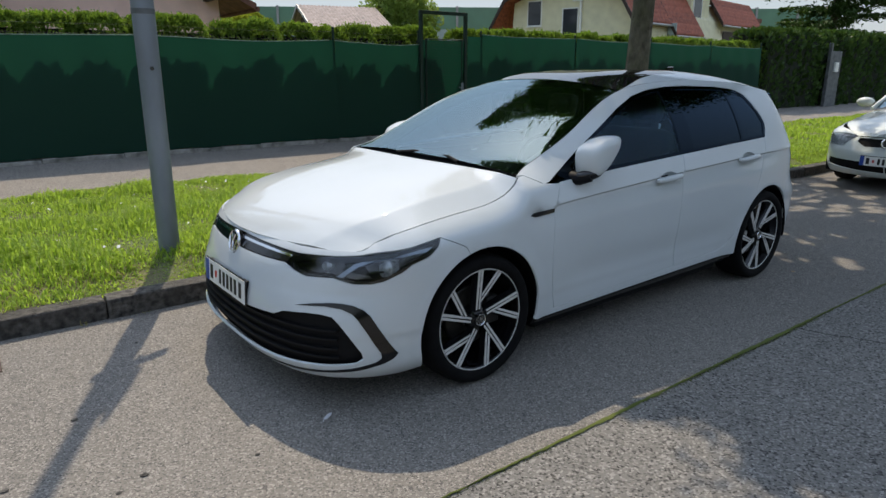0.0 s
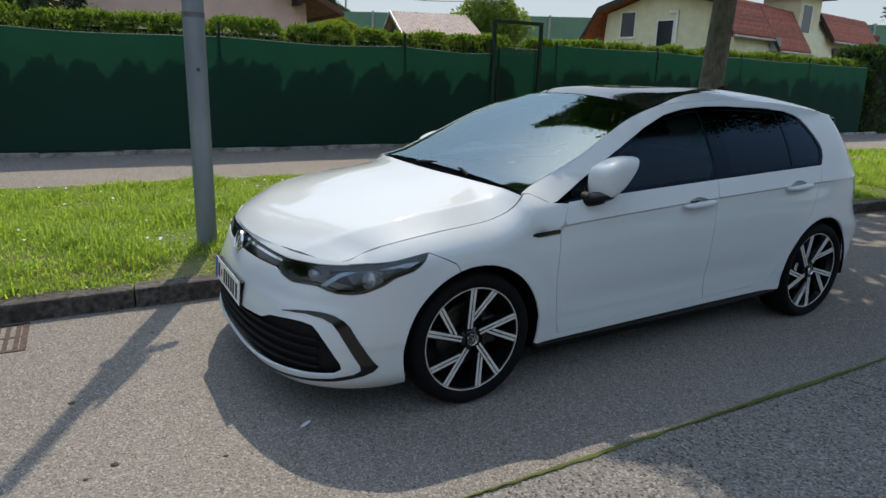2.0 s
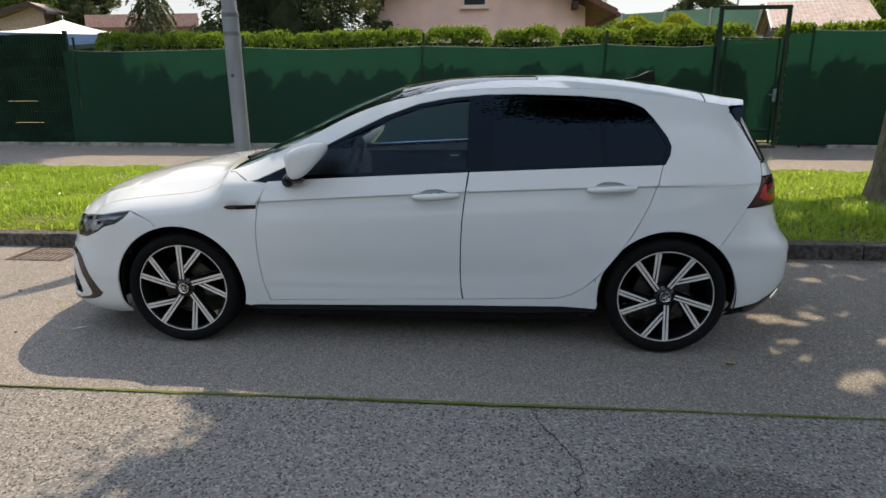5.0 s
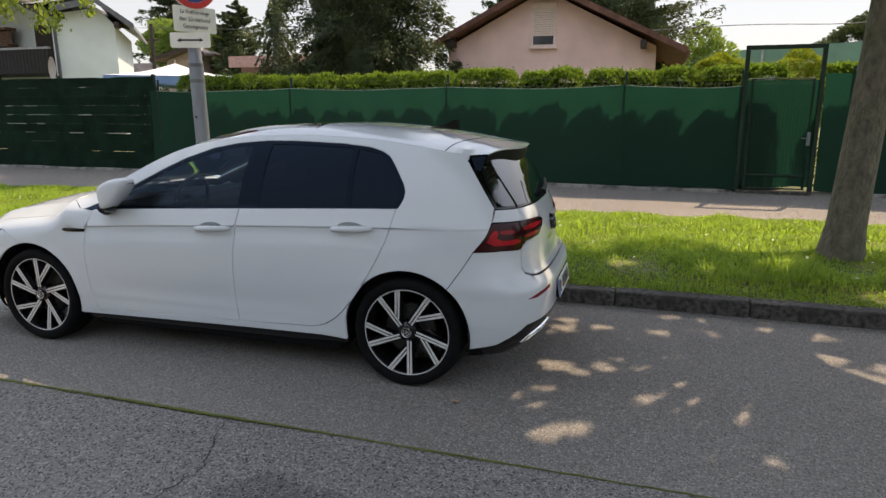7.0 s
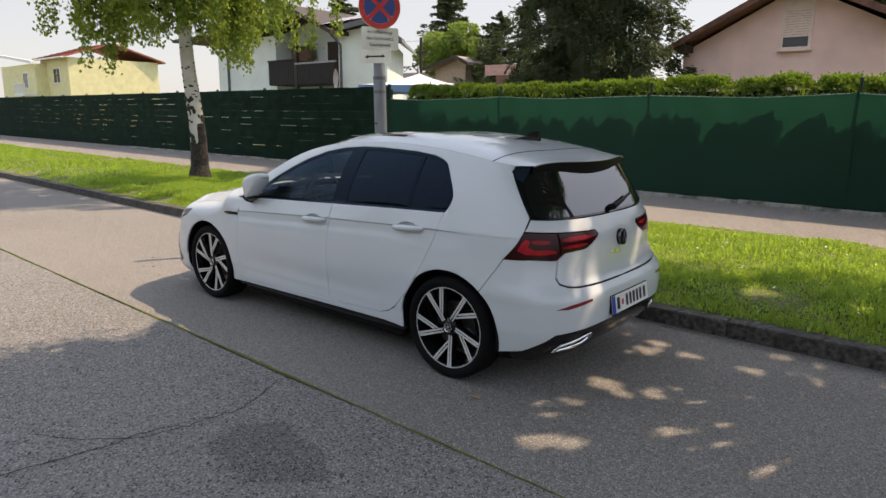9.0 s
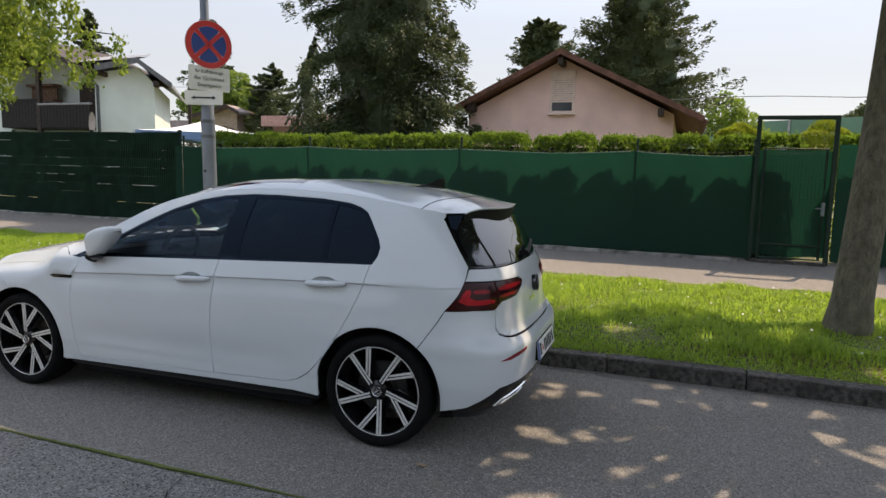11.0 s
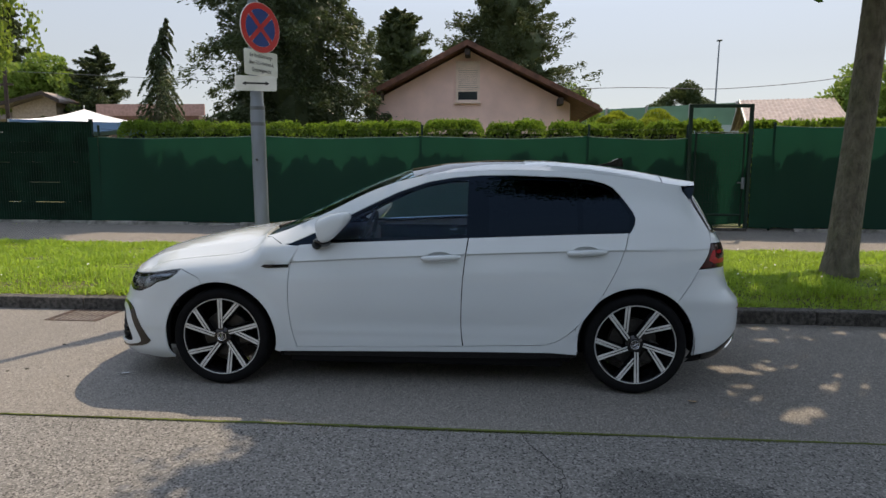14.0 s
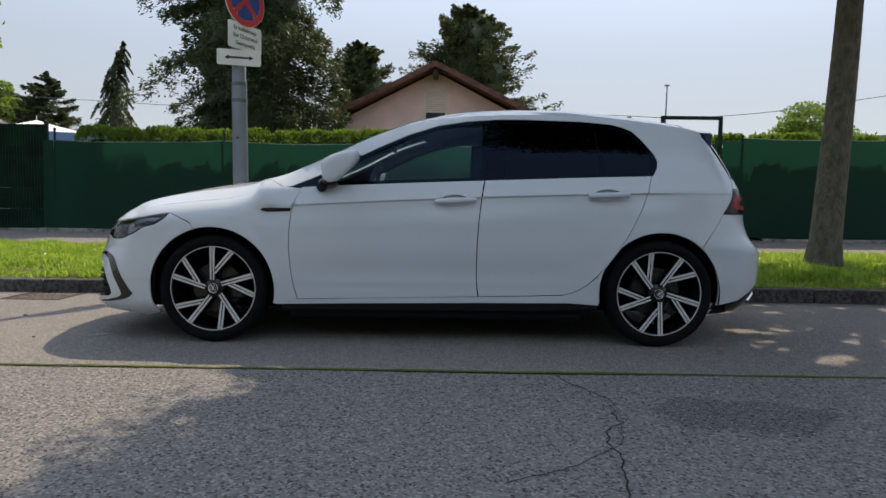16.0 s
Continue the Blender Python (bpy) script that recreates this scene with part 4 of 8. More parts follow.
def tile_rows(parent, p0, p1, y0, y1, thick, mat, courses, label=""):
    """Courses of roof tiles laid over a slope, each a stepped strip with its rolls."""
    (x0, z0), (x1, z1) = p0, p1
    for k in range(courses):
        t0, t1 = k / courses, (k + 1.12) / courses
        a, b = (x0 + (x1 - x0) * t0, z0 + (z1 - z0) * t0 + thick + 0.035), (x0 + (x1 - x0) * min(1, t1), z0 + (z1 - z0) * min(1, t1) + thick + 0.01)
        m = int((y1 - y0) / 0.1)
        v = []
        for i in range(m + 1):
            yy = y0 + (y1 - y0) * i / m
            up = 0.018 * abs(math.sin(math.pi * (yy - y0) / 0.3))
            v += [(a[0], yy, a[1] + up), (b[0], yy, b[1] + up), (a[0], yy, a[1] + up - 0.03)]
        f = []
        for i in range(m):
            f += [(3 * i, 3 * i + 3, 3 * i + 4, 3 * i + 1), (3 * i, 3 * i + 2, 3 * i + 5, 3 * i + 3)]
        fast("tile_course", v, f, mat, parent, label, False)


pink = thing("pink_house", "pink rendered house with a brown gabled roof", "house", (0.97, 14.55, 0.18))
part("wall", prism(bmesh.new(), [(-2.62, 0), (2.85, 0), (2.85, 2.95), (0.0, 4.42), (-2.62, 3.07)], 8.5), PINK, pink, "pink rendered gable wall")
# the right edge of the gable is painted cream, round the corner
part("corner_wall", boxed(2.853, 0.004, 0, 2.86, 8.4, 2.75), CREAM, pink)
roof_slab(pink, "roof", (3.55, 2.74), (0.0, 4.47), -0.55, 9.0, 0.09, BROWN_TILE, "brown roof slope")
roof_slab(pink, "roof", (-2.85, 3.06), (0.0, 4.47), -0.55, 9.0, 0.09, BROWN_TILE, "brown roof slope")
tile_rows(pink, (3.58, 2.73), (0.0, 4.47), -0.56, 9.0, 0.09, BROWN_TILE, 12)
tile_rows(pink, (-2.88, 3.05), (0.0, 4.47), -0.56, 9.0, 0.09, BROWN_TILE, 10)
for x0, z0 in ((3.58, 2.70), (-2.88, 3.02)):
    part("bargeboard", prism(bmesh.new(), [(x0, z0), (0.0, 4.45), (0.0, 4.60), (x0, z0 + 0.15)] if x0 < 0 else [(0.0, 4.45), (x0, z0), (x0, z0 + 0.15), (0.0, 4.60)], 0.04, pose(0, -0.60, 0)), BROWN_TILE, pink, "brown bargeboard")
for x, z in ((0.0, 4.30), (2.55, 2.98), (-2.45, 3.14)):
    part("beam", boxed(x - 0.07, -0.52, z - 0.1, x + 0.07, 0.05, z + 0.08, bevel=0.01), DARK_WOOD, pink, "dark roof beam end")
part("gutter", tube(bmesh.new(), [(3.60, -0.6, 2.72), (3.60, 9.0, 2.72)], 0.06, 10), BROWN_TILE, pink)
window(pink, 0.0, 0.0, 3.06, 0.54, 0.86, SHUTTER, 0.64)
part("chimney", box(boxed(-1.85, 4.5, 3.4, -1.55, 4.8, 4.45), -1.9, 4.45, 4.45, -1.5, 4.85, 4.5), KERB, pink)

BALCONY_WOOD = shader("blackened_balcony_wood", (0.016, 0.012, 0.011), 0.75, vary=0.3, scale=12, bump=0.003, bump_scale=60)
white = thing("white_house", "white rendered house with a dark wooden balcony and metal roof", "house", (-20.35, 18.7, -0.17))
white.matrix_world = pose(-20.35, 18.7, -0.17) @ Matrix.Scale(1.2, 4)
RW = pose(0, 0, 0, 0, 0, 38)
part("wall", prism(bmesh.new(), [(0, 0), (2.0, 0), (2.0, 4.42), (1.5, 4.98), (0, 4.70)], 6, RW), WHITE_WALL, white, "white rendered side wing")
part("wall", prism(bmesh.new(), [(-9.9, 0), (-0.003, 0), (-0.003, 4.7), (-2.63, 5.7), (-6.5, 5.2), (-9.9, 5.0)], 1.6, pose(0, 1.5, 0)), WHITE_WALL, white, "white rendered wall behind the balcony")
part("wall", boxed(-9.9, 0.4, 0, -4.9, 1.497, 4.95), WHITE_WALL, white, "pale green-white front wall")
part("roof", prism(bmesh.new(), [(1.5, 5.15), (2.62, 4.34), (2.62, 4.46), (1.5, 5.27)], 7, RW @ pose(0, -0.5, 0)), METAL_ROOF, white, "grey sheet-metal roof")
bm = bmesh.new()
for k in range(11):
    t = k / 10
    for dz in (0.0, -0.08):
        bm.verts.new(RW @ Vector((-0.7 + 2.2 * t, -0.5, 4.92 + 0.36 * t + dz)))
        bm.verts.new(RW @ Vector((-0.7 + 2.2 * t, 3.4, 5.72 + 0.28 * t + dz)))
bm.verts.ensure_lookup_table()
for k in range(10):
    for q in (0, 2):
        bm.faces.new((bm.verts[4 * k + q], bm.verts[4 * k + 4 + q], bm.verts[4 * k + 5 + q], bm.verts[4 * k + 1 + q]))
part("roof", bm, METAL_ROOF, white, "grey sheet-metal roof")
for k in range(6):
    t = k / 5
    part("roof_seam", tube(bmesh.new(), [RW @ Vector((-0.7 + 2.2 * t, -0.5, 4.93 + 0.36 * t)), RW @ Vector((-0.7 + 2.2 * t, 3.4, 5.73 + 0.28 * t))], 0.018, 5), METAL_ROOF, white)
part("fascia", prism(bmesh.new(), [(0.1, 4.70), (1.5, 5.07), (2.66, 4.24), (2.66, 4.44), (1.5, 5.27), (0.1, 4.92)], 0.04, RW @ pose(0, -0.54, 0)), shader("grey_fascia", (0.14, 0.14, 0.145), 0.6), white, "grey roof fascia")
part("beam", boxed(2.02, -0.5, 4.30, 2.18, 0.1, 4.48, m=RW), DARK_WOOD, white)
roof_slab(white, "roof", (0.35, 4.55), (-2.63, 5.8), -0.7, 3.5, 0.17, DARK_WOOD, "dark overhanging roof")
roof_slab(white, "roof", (-5.9, 5.15), (-2.63, 5.8), -0.7, 3.5, 0.17, DARK_WOOD, "dark overhanging roof")
roof_slab(white, "roof", (-13.0, 5.05), (-5.9, 5.15), -0.4, 3.5, 0.14, DARK_WOOD, "dark overhanging roof")
part("downpipe", tube(bmesh.new(), [(0.12, -0.5, 4.6), (0.26, -0.12, 4.2), (0.26, -0.06, 0.2)], 0.055, 8), BAND, white, smooth=True)
balcony = part("balcony", boxed(-4.9, 0.0, 2.70, -0.25, 1.45, 2.85), BALCONY_WOOD, white, "dark wooden balcony")
for k in range(28):
    x = -4.83 + 4.5 * k / 27
    part("board", boxed(x - 0.078, -0.03, 2.72, x + 0.078, 0.0, 3.72 if x < -2.9 else 3.55, bevel=0.006), BALCONY_WOOD, balcony)
part("rail", boxed(-4.95, -0.06, 3.72, -2.9, 0.05, 3.80, bevel=0.01), BALCONY_WOOD, balcony)
part("rail", boxed(-2.9, -0.06, 3.55, -0.2, 0.05, 3.63, bevel=0.01), METAL_ROOF, balcony)
part("post", boxed(-2.97, -0.04, 0.2, -2.78, 0.10, 5.6, bevel=0.01), DARK_WOOD, white)
part("door", boxed(-2.45, 1.44, 2.85, -1.6, 1.496, 4.6), DARK_WOOD, white)
part("lattice_box", box(box(boxed(-4.7, 0.9, 3.80, -3.2, 1.3, 3.9), -4.7, 0.9, 4.4, -3.2, 1.3, 4.5), -4.65, 1.1, 3.9, -3.25, 1.15, 4.4), shader("brown_lattice", (0.18, 0.10, 0.06), 0.8, vary=0.3, scale=12), white, "brown wooden box on the balcony")
part("satellite_dish", lathe(bmesh.new(), [(0.001, 0.0), (0.2, -0.02), (0.38, -0.09), (0.40, -0.10)], axis="y", sides=28, at=(0, 0, 0)), shader("weathered_dish", (0.46, 0.38, 0.34), 0.6, vary=0.1), white, "weathered satellite dish", smooth=True, at=pose(0.28, -0.3, 2.85, 0, 0, -26))
part("downpipe", tube(bmesh.new(), [(-8.9, 0.34, 4.9), (-8.9, 0.34, 0.2)], 0.06, 8), BAND, white)

yellow = thing("yellow_house", "pale yellow house with a red tiled roof", "house", (-58.4, 19.8, 0.1))
part("wall", boxed(-6, 0, 0, 0.6, 8, 6.1), YELLOW_WALL, yellow)
part("wall", boxed(-14, -1.0, 0, -4.5, 7, 5.7), YELLOW_WALL, yellow)
for side in (0, 1):
    bm = bmesh.new()
    eave_y, ridge_y = (-0.55, 4.0) if side == 0 else (8.55, 4.0)
    lo_ = [bm.verts.new((x, eave_y, 6.02)) for x in (-6.4, 1.1)]
    hi_ = [bm.verts.new((x, ridge_y, 7.45)) for x in (0.6, -5.9)]
    ret = bm.faces.new(lo_ + hi_)
    top_ = bmesh.ops.extrude_face_region(bm, geom=[ret])
    for v in top_["geom"]:
        if isinstance(v, bmesh.types.BMVert):
            v.co.z += 0.14
    part("roof", bm, RED_TILE, yellow, "red tiled roof slope")
for k in range(9):
    t0 = k / 9
    part("tile_course", boxed(-6.35 + 0.45 * t0, -0.55 + 4.5 * t0, 6.17 + 1.43 * t0, 1.05 - 0.45 * t0, -0.33 + 4.5 * t0, 6.22 + 1.43 * t0), RED_TILE, yellow)
part("gutter", tube(bmesh.new(), [(-6.4, -0.6, 6.05), (1.1, -0.6, 6.05)], 0.08, 8), WHITE_PAINT, yellow)
part("roof_edge", prism(bmesh.new(), [(-14, 6.7), (-4.2, 5.65), (-4.2, 5.9), (-14, 6.95)], 0.3, pose(0, -1.4, 0)), WHITE_PAINT, yellow)
balcony_y = part("balcony", boxed(-7.5, -2.0, 2.8, -4.6, -1.0, 3.0), WHITE_PAINT, yellow, "white balcony")
for k in range(14):
    part("baluster", boxed(-7.45 + 0.215 * k, -1.98, 3.0, -7.40 + 0.215 * k, -1.93, 3.85), WHITE_PAINT, balcony_y)
part("rail", boxed(-7.5, -2.02, 3.85, -4.6, -1.9, 3.95), WHITE_PAINT, balcony_y)
window(yellow, -2.2, 0.0, 4.0, 1.5, 1.2, mullion=True)
window(yellow, -7.2, -1.0, 3.6, 1.2, 1.3)

# low buildings and the white garden pavilion behind the slat fence
low = thing("low_house", "low brown house with a grey-brown pitched roof", "house", (-27.0, 36.4, 0.1))
low.matrix_world = pose(-27.0, 36.4, 0.1) @ Matrix.Scale(1.2, 4)
part("wall", prism(bmesh.new(), [(-2.2, 0), (0.32, 0), (0.32, 4.38), (0, 4.77), (-2.2, 4.13)], 5), shader("brown_render", (0.42, 0.33, 0.26), 0.9), low)
roof_slab(low, "roof", (-2.9, 4.08), (0, 4.75), -0.6, 5.6, 0.13, GREY_ROOF, "grey-brown roof")
roof_slab(low, "roof", (0.92, 4.33), (0, 4.75), -0.6, 5.6, 0.13, GREY_ROOF, "grey-brown roof")
part("bargeboard", prism(bmesh.new(), [(-2.9, 4.03), (0, 4.71), (0.92, 4.28), (0.92, 4.48), (0, 4.91), (-2.9, 4.23)], 0.05, pose(0, -0.66, 0)), DARK_WOOD, low)
part("roof", prism(bmesh.new(), [(-9.0, 4.03), (-1.0, 4.03), (-1.0, 4.67), (-9.0, 4.67)], 0.3, pose(0, 0.6, 0, -25, 0, 0)), GREY_ROOF, low, "long grey-brown roof")
window(low, 0.7, 0.0, 1.9, 0.5, 0.5, sill=False)
hut = thing("red_roof_house", "house with a pale red corrugated roof", "house", (-14.05, 30.0, 0.1))
part("wall", boxed(-5.0, 0, 0, -0.05, 5, 3.90), shader("brown_wall", (0.16, 0.11, 0.09), 0.9), hut)
part("roof", prism(bmesh.new(), [(-5.4, 3.85), (0.55, 3.85), (0.55, 4.45), (-5.4, 4.46)], 0.1, pose(0, -0.6, 0, 0, 0, 0)), shader("pale_red_roof", (0.50, 0.30, 0.27), 0.8, vary=0.12), hut, "pale red corrugated roof")
pavilion = thing("garden_pavilion", "white canvas garden pavilion with a blue edge", "pavilion", (-8.70, 12.0, 0.1), 37)
top, eave = Vector((0, 0, 2.70)), 1.6
corners = [Vector((eave * sx, eave * sy, 2.30)) for sx, sy in ((-1, -1), (1, -1), (1, 1), (-1, 1))]
for a, b in zip(corners, corners[1:] + corners[:1]):
    bm = bmesh.new()
    n_ = 8
    gr = [[bm.verts.new(a.lerp(b, i / n_).lerp(top, k / n_) - Vector((0, 0, 0.10 * math.sin(math.pi * k / n_) * 0.8))) for i in range(n_ + 1)] for k in range(n_ + 1)]
    for r0, r1 in zip(gr, gr[1:]):
        for i in range(n_):
            bm.faces.new((r0[i], r0[i + 1], r1[i + 1], r1[i]))
    part("canvas", bm, CANVAS, pavilion, smooth=True)
    bm = bmesh.new()
    up = [bm.verts.new(a.lerp(b, i / 12)) for i in range(13)]
    dn = [bm.verts.new(a.lerp(b, i / 12) - Vector((0, 0, 0.20 + 0.04 * math.cos(math.pi * i / 3)))) for i in range(13)]
    for i in range(12):
        bm.faces.new((up[i], up[i + 1], dn[i + 1], dn[i]))
    part("valance", bm, CANVAS_BLUE, pavilion)
    part("leg", tube(bmesh.new(), [Vector((a.x, a.y, 0)), a], 0.02, 8), WHITE_PAINT, pavilion)
part("finial", tube(bmesh.new(), [top, top + Vector((0, 0, 0.10))], 0.01, 6), WHITE_PAINT, pavilion)

# cream house with the red mansard roof
cream = thing("cream_house", "cream rendered house with a red tiled mansard roof", "house", (27.62, 31.09, 0.1), -80)
part("wall", prism(bmesh.new(), [(1.2, 0), (9.76, 0), (9.76, 3.4), (9.45, 4.5), (8.75, 5.50), (5.05, 6.48), (1.3, 5.40), (1.2, 4.2)], 19.2), CREAM, cream, "cream gable wall")
for p0, p1, y0, y1 in (((-0.1, 3.70), (1.15, 5.50), -0.8, 19.5), ((1.15, 5.50), (5.05, 6.62), -0.8, 19.5), ((8.9, 5.60), (5.05, 6.62), -0.8, 19.5), ((10.0, 3.85), (8.9, 5.55), -0.8, 3.9), ((10.36, 3.25), (8.9, 5.55), 3.9, 8.0), ((10.05, 4.20), (8.95, 5.85), 11.8, 19.5)):
    roof_slab(cream, "roof", p0, p1, y0, y1, 0.14, RED_TILE, "red tiled slope")
    if p0[0] > 8:
        tile_rows(cream, (p0[0] + 0.02, p0[1]), (p1[0], p1[1] + 0.04), y0, y1, 0.14, RED_TILE, 7, "red roof tiles")
    lo, hi = (p0, p1) if p0[0] < p1[0] else (p1, p0)
    part("bargeboard", prism(bmesh.new(), [(lo[0], lo[1] - 0.08), (hi[0], hi[1] - 0.08), (hi[0], hi[1] + 0.24), (lo[0], lo[1] + 0.24)], 0.06, pose(0, y0 - 0.07, 0)), DARK_WOOD, cream)
part("gutter", tube(bmesh.new(), [(10.05, -0.8, 3.86), (10.05, 3.85, 3.86)], 0.07, 8), METAL_ROOF, cream)
part("gutter", tube(bmesh.new(), [(10.42, 3.9, 3.26), (10.42, 8.0, 3.26)], 0.07, 8), METAL_ROOF, cream)
part("gutter", tube(bmesh.new(), [(10.10, 11.8, 4.21), (10.10, 19.5, 4.21)], 0.07, 8), METAL_ROOF, cream)
part("valley_flashing", boxed(9.80, 3.84, 3.3, 10.34, 3.90, 4.0, bevel=0.01), BARRIER_PALE, cream, "grey sheet metal flashing")
window(cream, 2.86, 0.0, 4.02, 0.95, 1.38)
window(cream, 5.45, 0.0, 3.0, 1.0, 1.84)
part("flue", box(boxed(6.12, -0.12, 1.2, 6.26, 0.0, 5.36), 5.62, -0.12, 5.24, 6.26, 0.0, 5.38), WHITE_PAINT, cream, "white drain pipe")
dormer = part("dormer", boxed(7.0, 8.05, 2.6, 9.32, 10.9, 6.7), CREAM, cream, "cream dormer with a balcony door")
window(dormer, 9.34, 8.98, 4.55, 1.25, 1.65, rz=90)
part("dormer_roof", boxed(6.6, 7.3, 6.7, 9.9, 11.7, 6.9, bevel=0.02), DARK_WOOD, dormer)
part("boarding", boxed(9.765, 12.6, 1.0, 9.80, 15.6, 3.9, bevel=0.005), DARK_WOOD, cream, "dark wooden boarding")
flat = thing("flat_roofed_house", "pale yellow flat-roofed house", "house", (58.7, 31.8, 0.1))
part("wall", boxed(0, 0, 0, 13, 10, 5.5), CREAM, flat)
part("roof", boxed(-1.0, -1.0, 5.5, 14, 11, 5.9, bevel=0.03), BROWN_TILE, flat)

# shed with a corrugated roof, noise barrier, mast, wires
shed = thing("shed", "shed with a pale corrugated gable roof", "shed", (17.4, 38.6, 0.1), -14)
part("wall", prism(bmesh.new(), [(-3.9, 0), (3.9, 0), (3.9, 3.75), (0, 5.25), (-3.9, 3.75)], 4.4, pose(0.15, 0, 0, 0, 0, -90)), DARK_WOOD, shed)
for s_ in (1, -1):
    bm = bmesh.new()
    m_ = 132
    gr = []
    for k in range(2):
        gr.append([bm.verts.new((-0.35 + 5.2 * i / m_, s_ * 4.3 * k, 5.42 - 1.68 * k + 0.028 * math.cos(2 * math.pi * i / 6))) for i in range(m_ + 1)])
    for i in range(m_):
        bm.faces.new((gr[0][i], gr[0][i + 1], gr[1][i + 1], gr[1][i]))
    part("roof", bm, GREY_ROOF, shed, "corrugated sheet roof", smooth=True)
part("bargeboard", prism(bmesh.new(), [(-4.35, 3.55), (0, 5.25), (4.35, 3.55), (4.35, 3.75), (0, 5.46), (-4.35, 3.75)], 0.05, pose(-0.40, 0, 0, 0, 0, -90)), METAL_ROOF, shed)

barrier = thing("noise_barrier", "long green and pale noise barrier on an embankment", "noise barrier", (12, 64, 0))
barrier.matrix_world = pose(6, 66, 0, 0, 0, -33)
part("embankment", prism(bmesh.new(), [(-20, -0.5), (75, -0.5), (75, 3.2), (-20, 3.2)], 6, pose(0, 1, 0)), SOIL, barrier)
for k in range(22):
    x = -16 + 4.0 * k
    part("panel", boxed(x + 0.1, 0, 3.0, x + 3.9, 0.12, 5.0), BARRIER_PALE, barrier, "pale lower panel")
    part("panel", boxed(x + 0.1, 0, 5.0, x + 3.9, 0.12, 6.9), BARRIER, barrier, "green upper panel")
    part("post", boxed(x - 0.1, -0.1, 2.5, x + 0.1, 0.22, 7.0), METAL_ROOF, barrier)
mast = thing("light_mast", "tall slim grey light mast", "mast", (25.3, 69, 0))
part("pole", tube(bmesh.new(), [(0, 0, 0), (0.2, 0, 14.6)], [0.14, 0.07], 8), STEEL, mast)
part("lamp_head", boxed(-0.05, -0.2, 14.6, 0.45, 0.2, 14.75, bevel=0.05), BAND, mast)
for nm, pts in (("power_line", [(-6, 24, 4.1), (4.9, 18, 3.93), (9.6, 18, 3.92), (15.2, 18, 4.6), (30, 18, 7.2)]), ("power_line", [(-40, 30, 6.8), (-22.8, 27.3, 6.0), (-7, 24, 4.9), (1, 24, 5.3)])):
    pts = [Vector(p) for p in pts]
    sm = []
    for k in range(len(pts) - 1):
        p0, p1, p2, p3 = pts[max(0, k - 1)], pts[k], pts[k + 1], pts[min(len(pts) - 1, k + 2)]
        for t in np.linspace(0, 1, 8)[:-1]:
            t = float(t)
            sm.append(0.5 * ((2 * p1) + (p2 - p0) * t + (2 * p0 - 5 * p1 + 4 * p2 - p3) * t * t + (3 * p1 - p0 - 3 * p2 + p3) * t ** 3))
    sm.append(pts[-1])
    tagged(part(nm, tube(bmesh.new(), sm, 0.012, 5), BAND), "thin dark overhead power line", "power line")
pole = thing("utility_pole", "dark wooden utility pole behind the gardens", "pole", (-22.8, 27.3, 0))
part("pole", tube(bmesh.new(), [(0, 0, 0), (0, 0, 6.2)], [0.12, 0.09], 10), DARK_WOOD, pole)
part("crossarm", boxed(-0.4, -0.05, 5.3, 0.4, 0.05, 5.4), DARK_WOOD, pole)

# grey-green door in the tall hedge
hedge_door = thing("hedge_door", "narrow grey metal garden door set in the tall hedge", "door", (21.2, 7.62, 0.27))
part("leaf", boxed(0, 0, 0, 0.75, 0.05, 1.75, bevel=0.01), BAND, hedge_door)
part("post", boxed(-0.1, -0.02, 0, 0.0, 0.08, 2.0, bevel=0.01), BAND, hedge_door)
part("letter_box", boxed(0.25, -0.06, 1.1, 0.5, 0.0, 1.4, bevel=0.01), WHITE_PAINT, hedge_door)

# trees across the road, behind the way of the camera; they show in the car's glass
for k, (x, y, s) in enumerate(((-9, -15, 1.0), (-1.5, -17, 1.15), (6.5, -16, 1.0), (14, -18, 1.2), (-17, -18, 1.2))):
    balls = [((0, 0, 4.5 * s), 2.0 * s), ((1.5 * s, 0.3, 4.2 * s), 1.6 * s), ((-1.6 * s, 0, 4.4 * s), 1.7 * s), ((0.2, 0, 6.3 * s), 1.7 * s)]
    broadleaf("roadside_tree", "leafy tree across the road", (x, y, -0.05), 0.2, 2.6, (0.1, 0), balls, 5000, 0.32, TREE_LEAF, BARK, 70 + k)
hedge("dark green hedge across the road", -30, 30, -13.2, -11.8, 1.7, HEDGE_DARK, 26000, 0.2, 77, 0.15)

from mathutils import geometry


# ---- the shape of the hatchback: x to the rear, y across from the middle, z up ----
def curve(*pts):
    """A smooth curve through (x, y) pairs."""
    xs, ys = [p[0] for p in pts], [p[1] for p in pts]
    n = len(xs)
    d = [(ys[k + 1] - ys[k]) / (xs[k + 1] - xs[k]) for k in range(n - 1)]
    m = [d[0]] + [0.0 if d[k - 1] * d[k] <= 0 else 2 * d[k - 1] * d[k] / (d[k - 1] + d[k]) for k in range(1, n - 1)] + [d[-1]]

    def f(x):
        if x <= xs[0]:
            return ys[0]
        if x >= xs[-1]:
            return ys[-1]
        k = 0
        while x > xs[k + 1]:
            k += 1
        h = xs[k + 1] - xs[k]
        t = (x - xs[k]) / h
        return ys[k] * (1 + 2 * t) * (1 - t) ** 2 + m[k] * h * t * (1 - t) ** 2 + ys[k + 1] * t * t * (3 - 2 * t) + m[k + 1] * h * t * t * (t - 1)

    return f


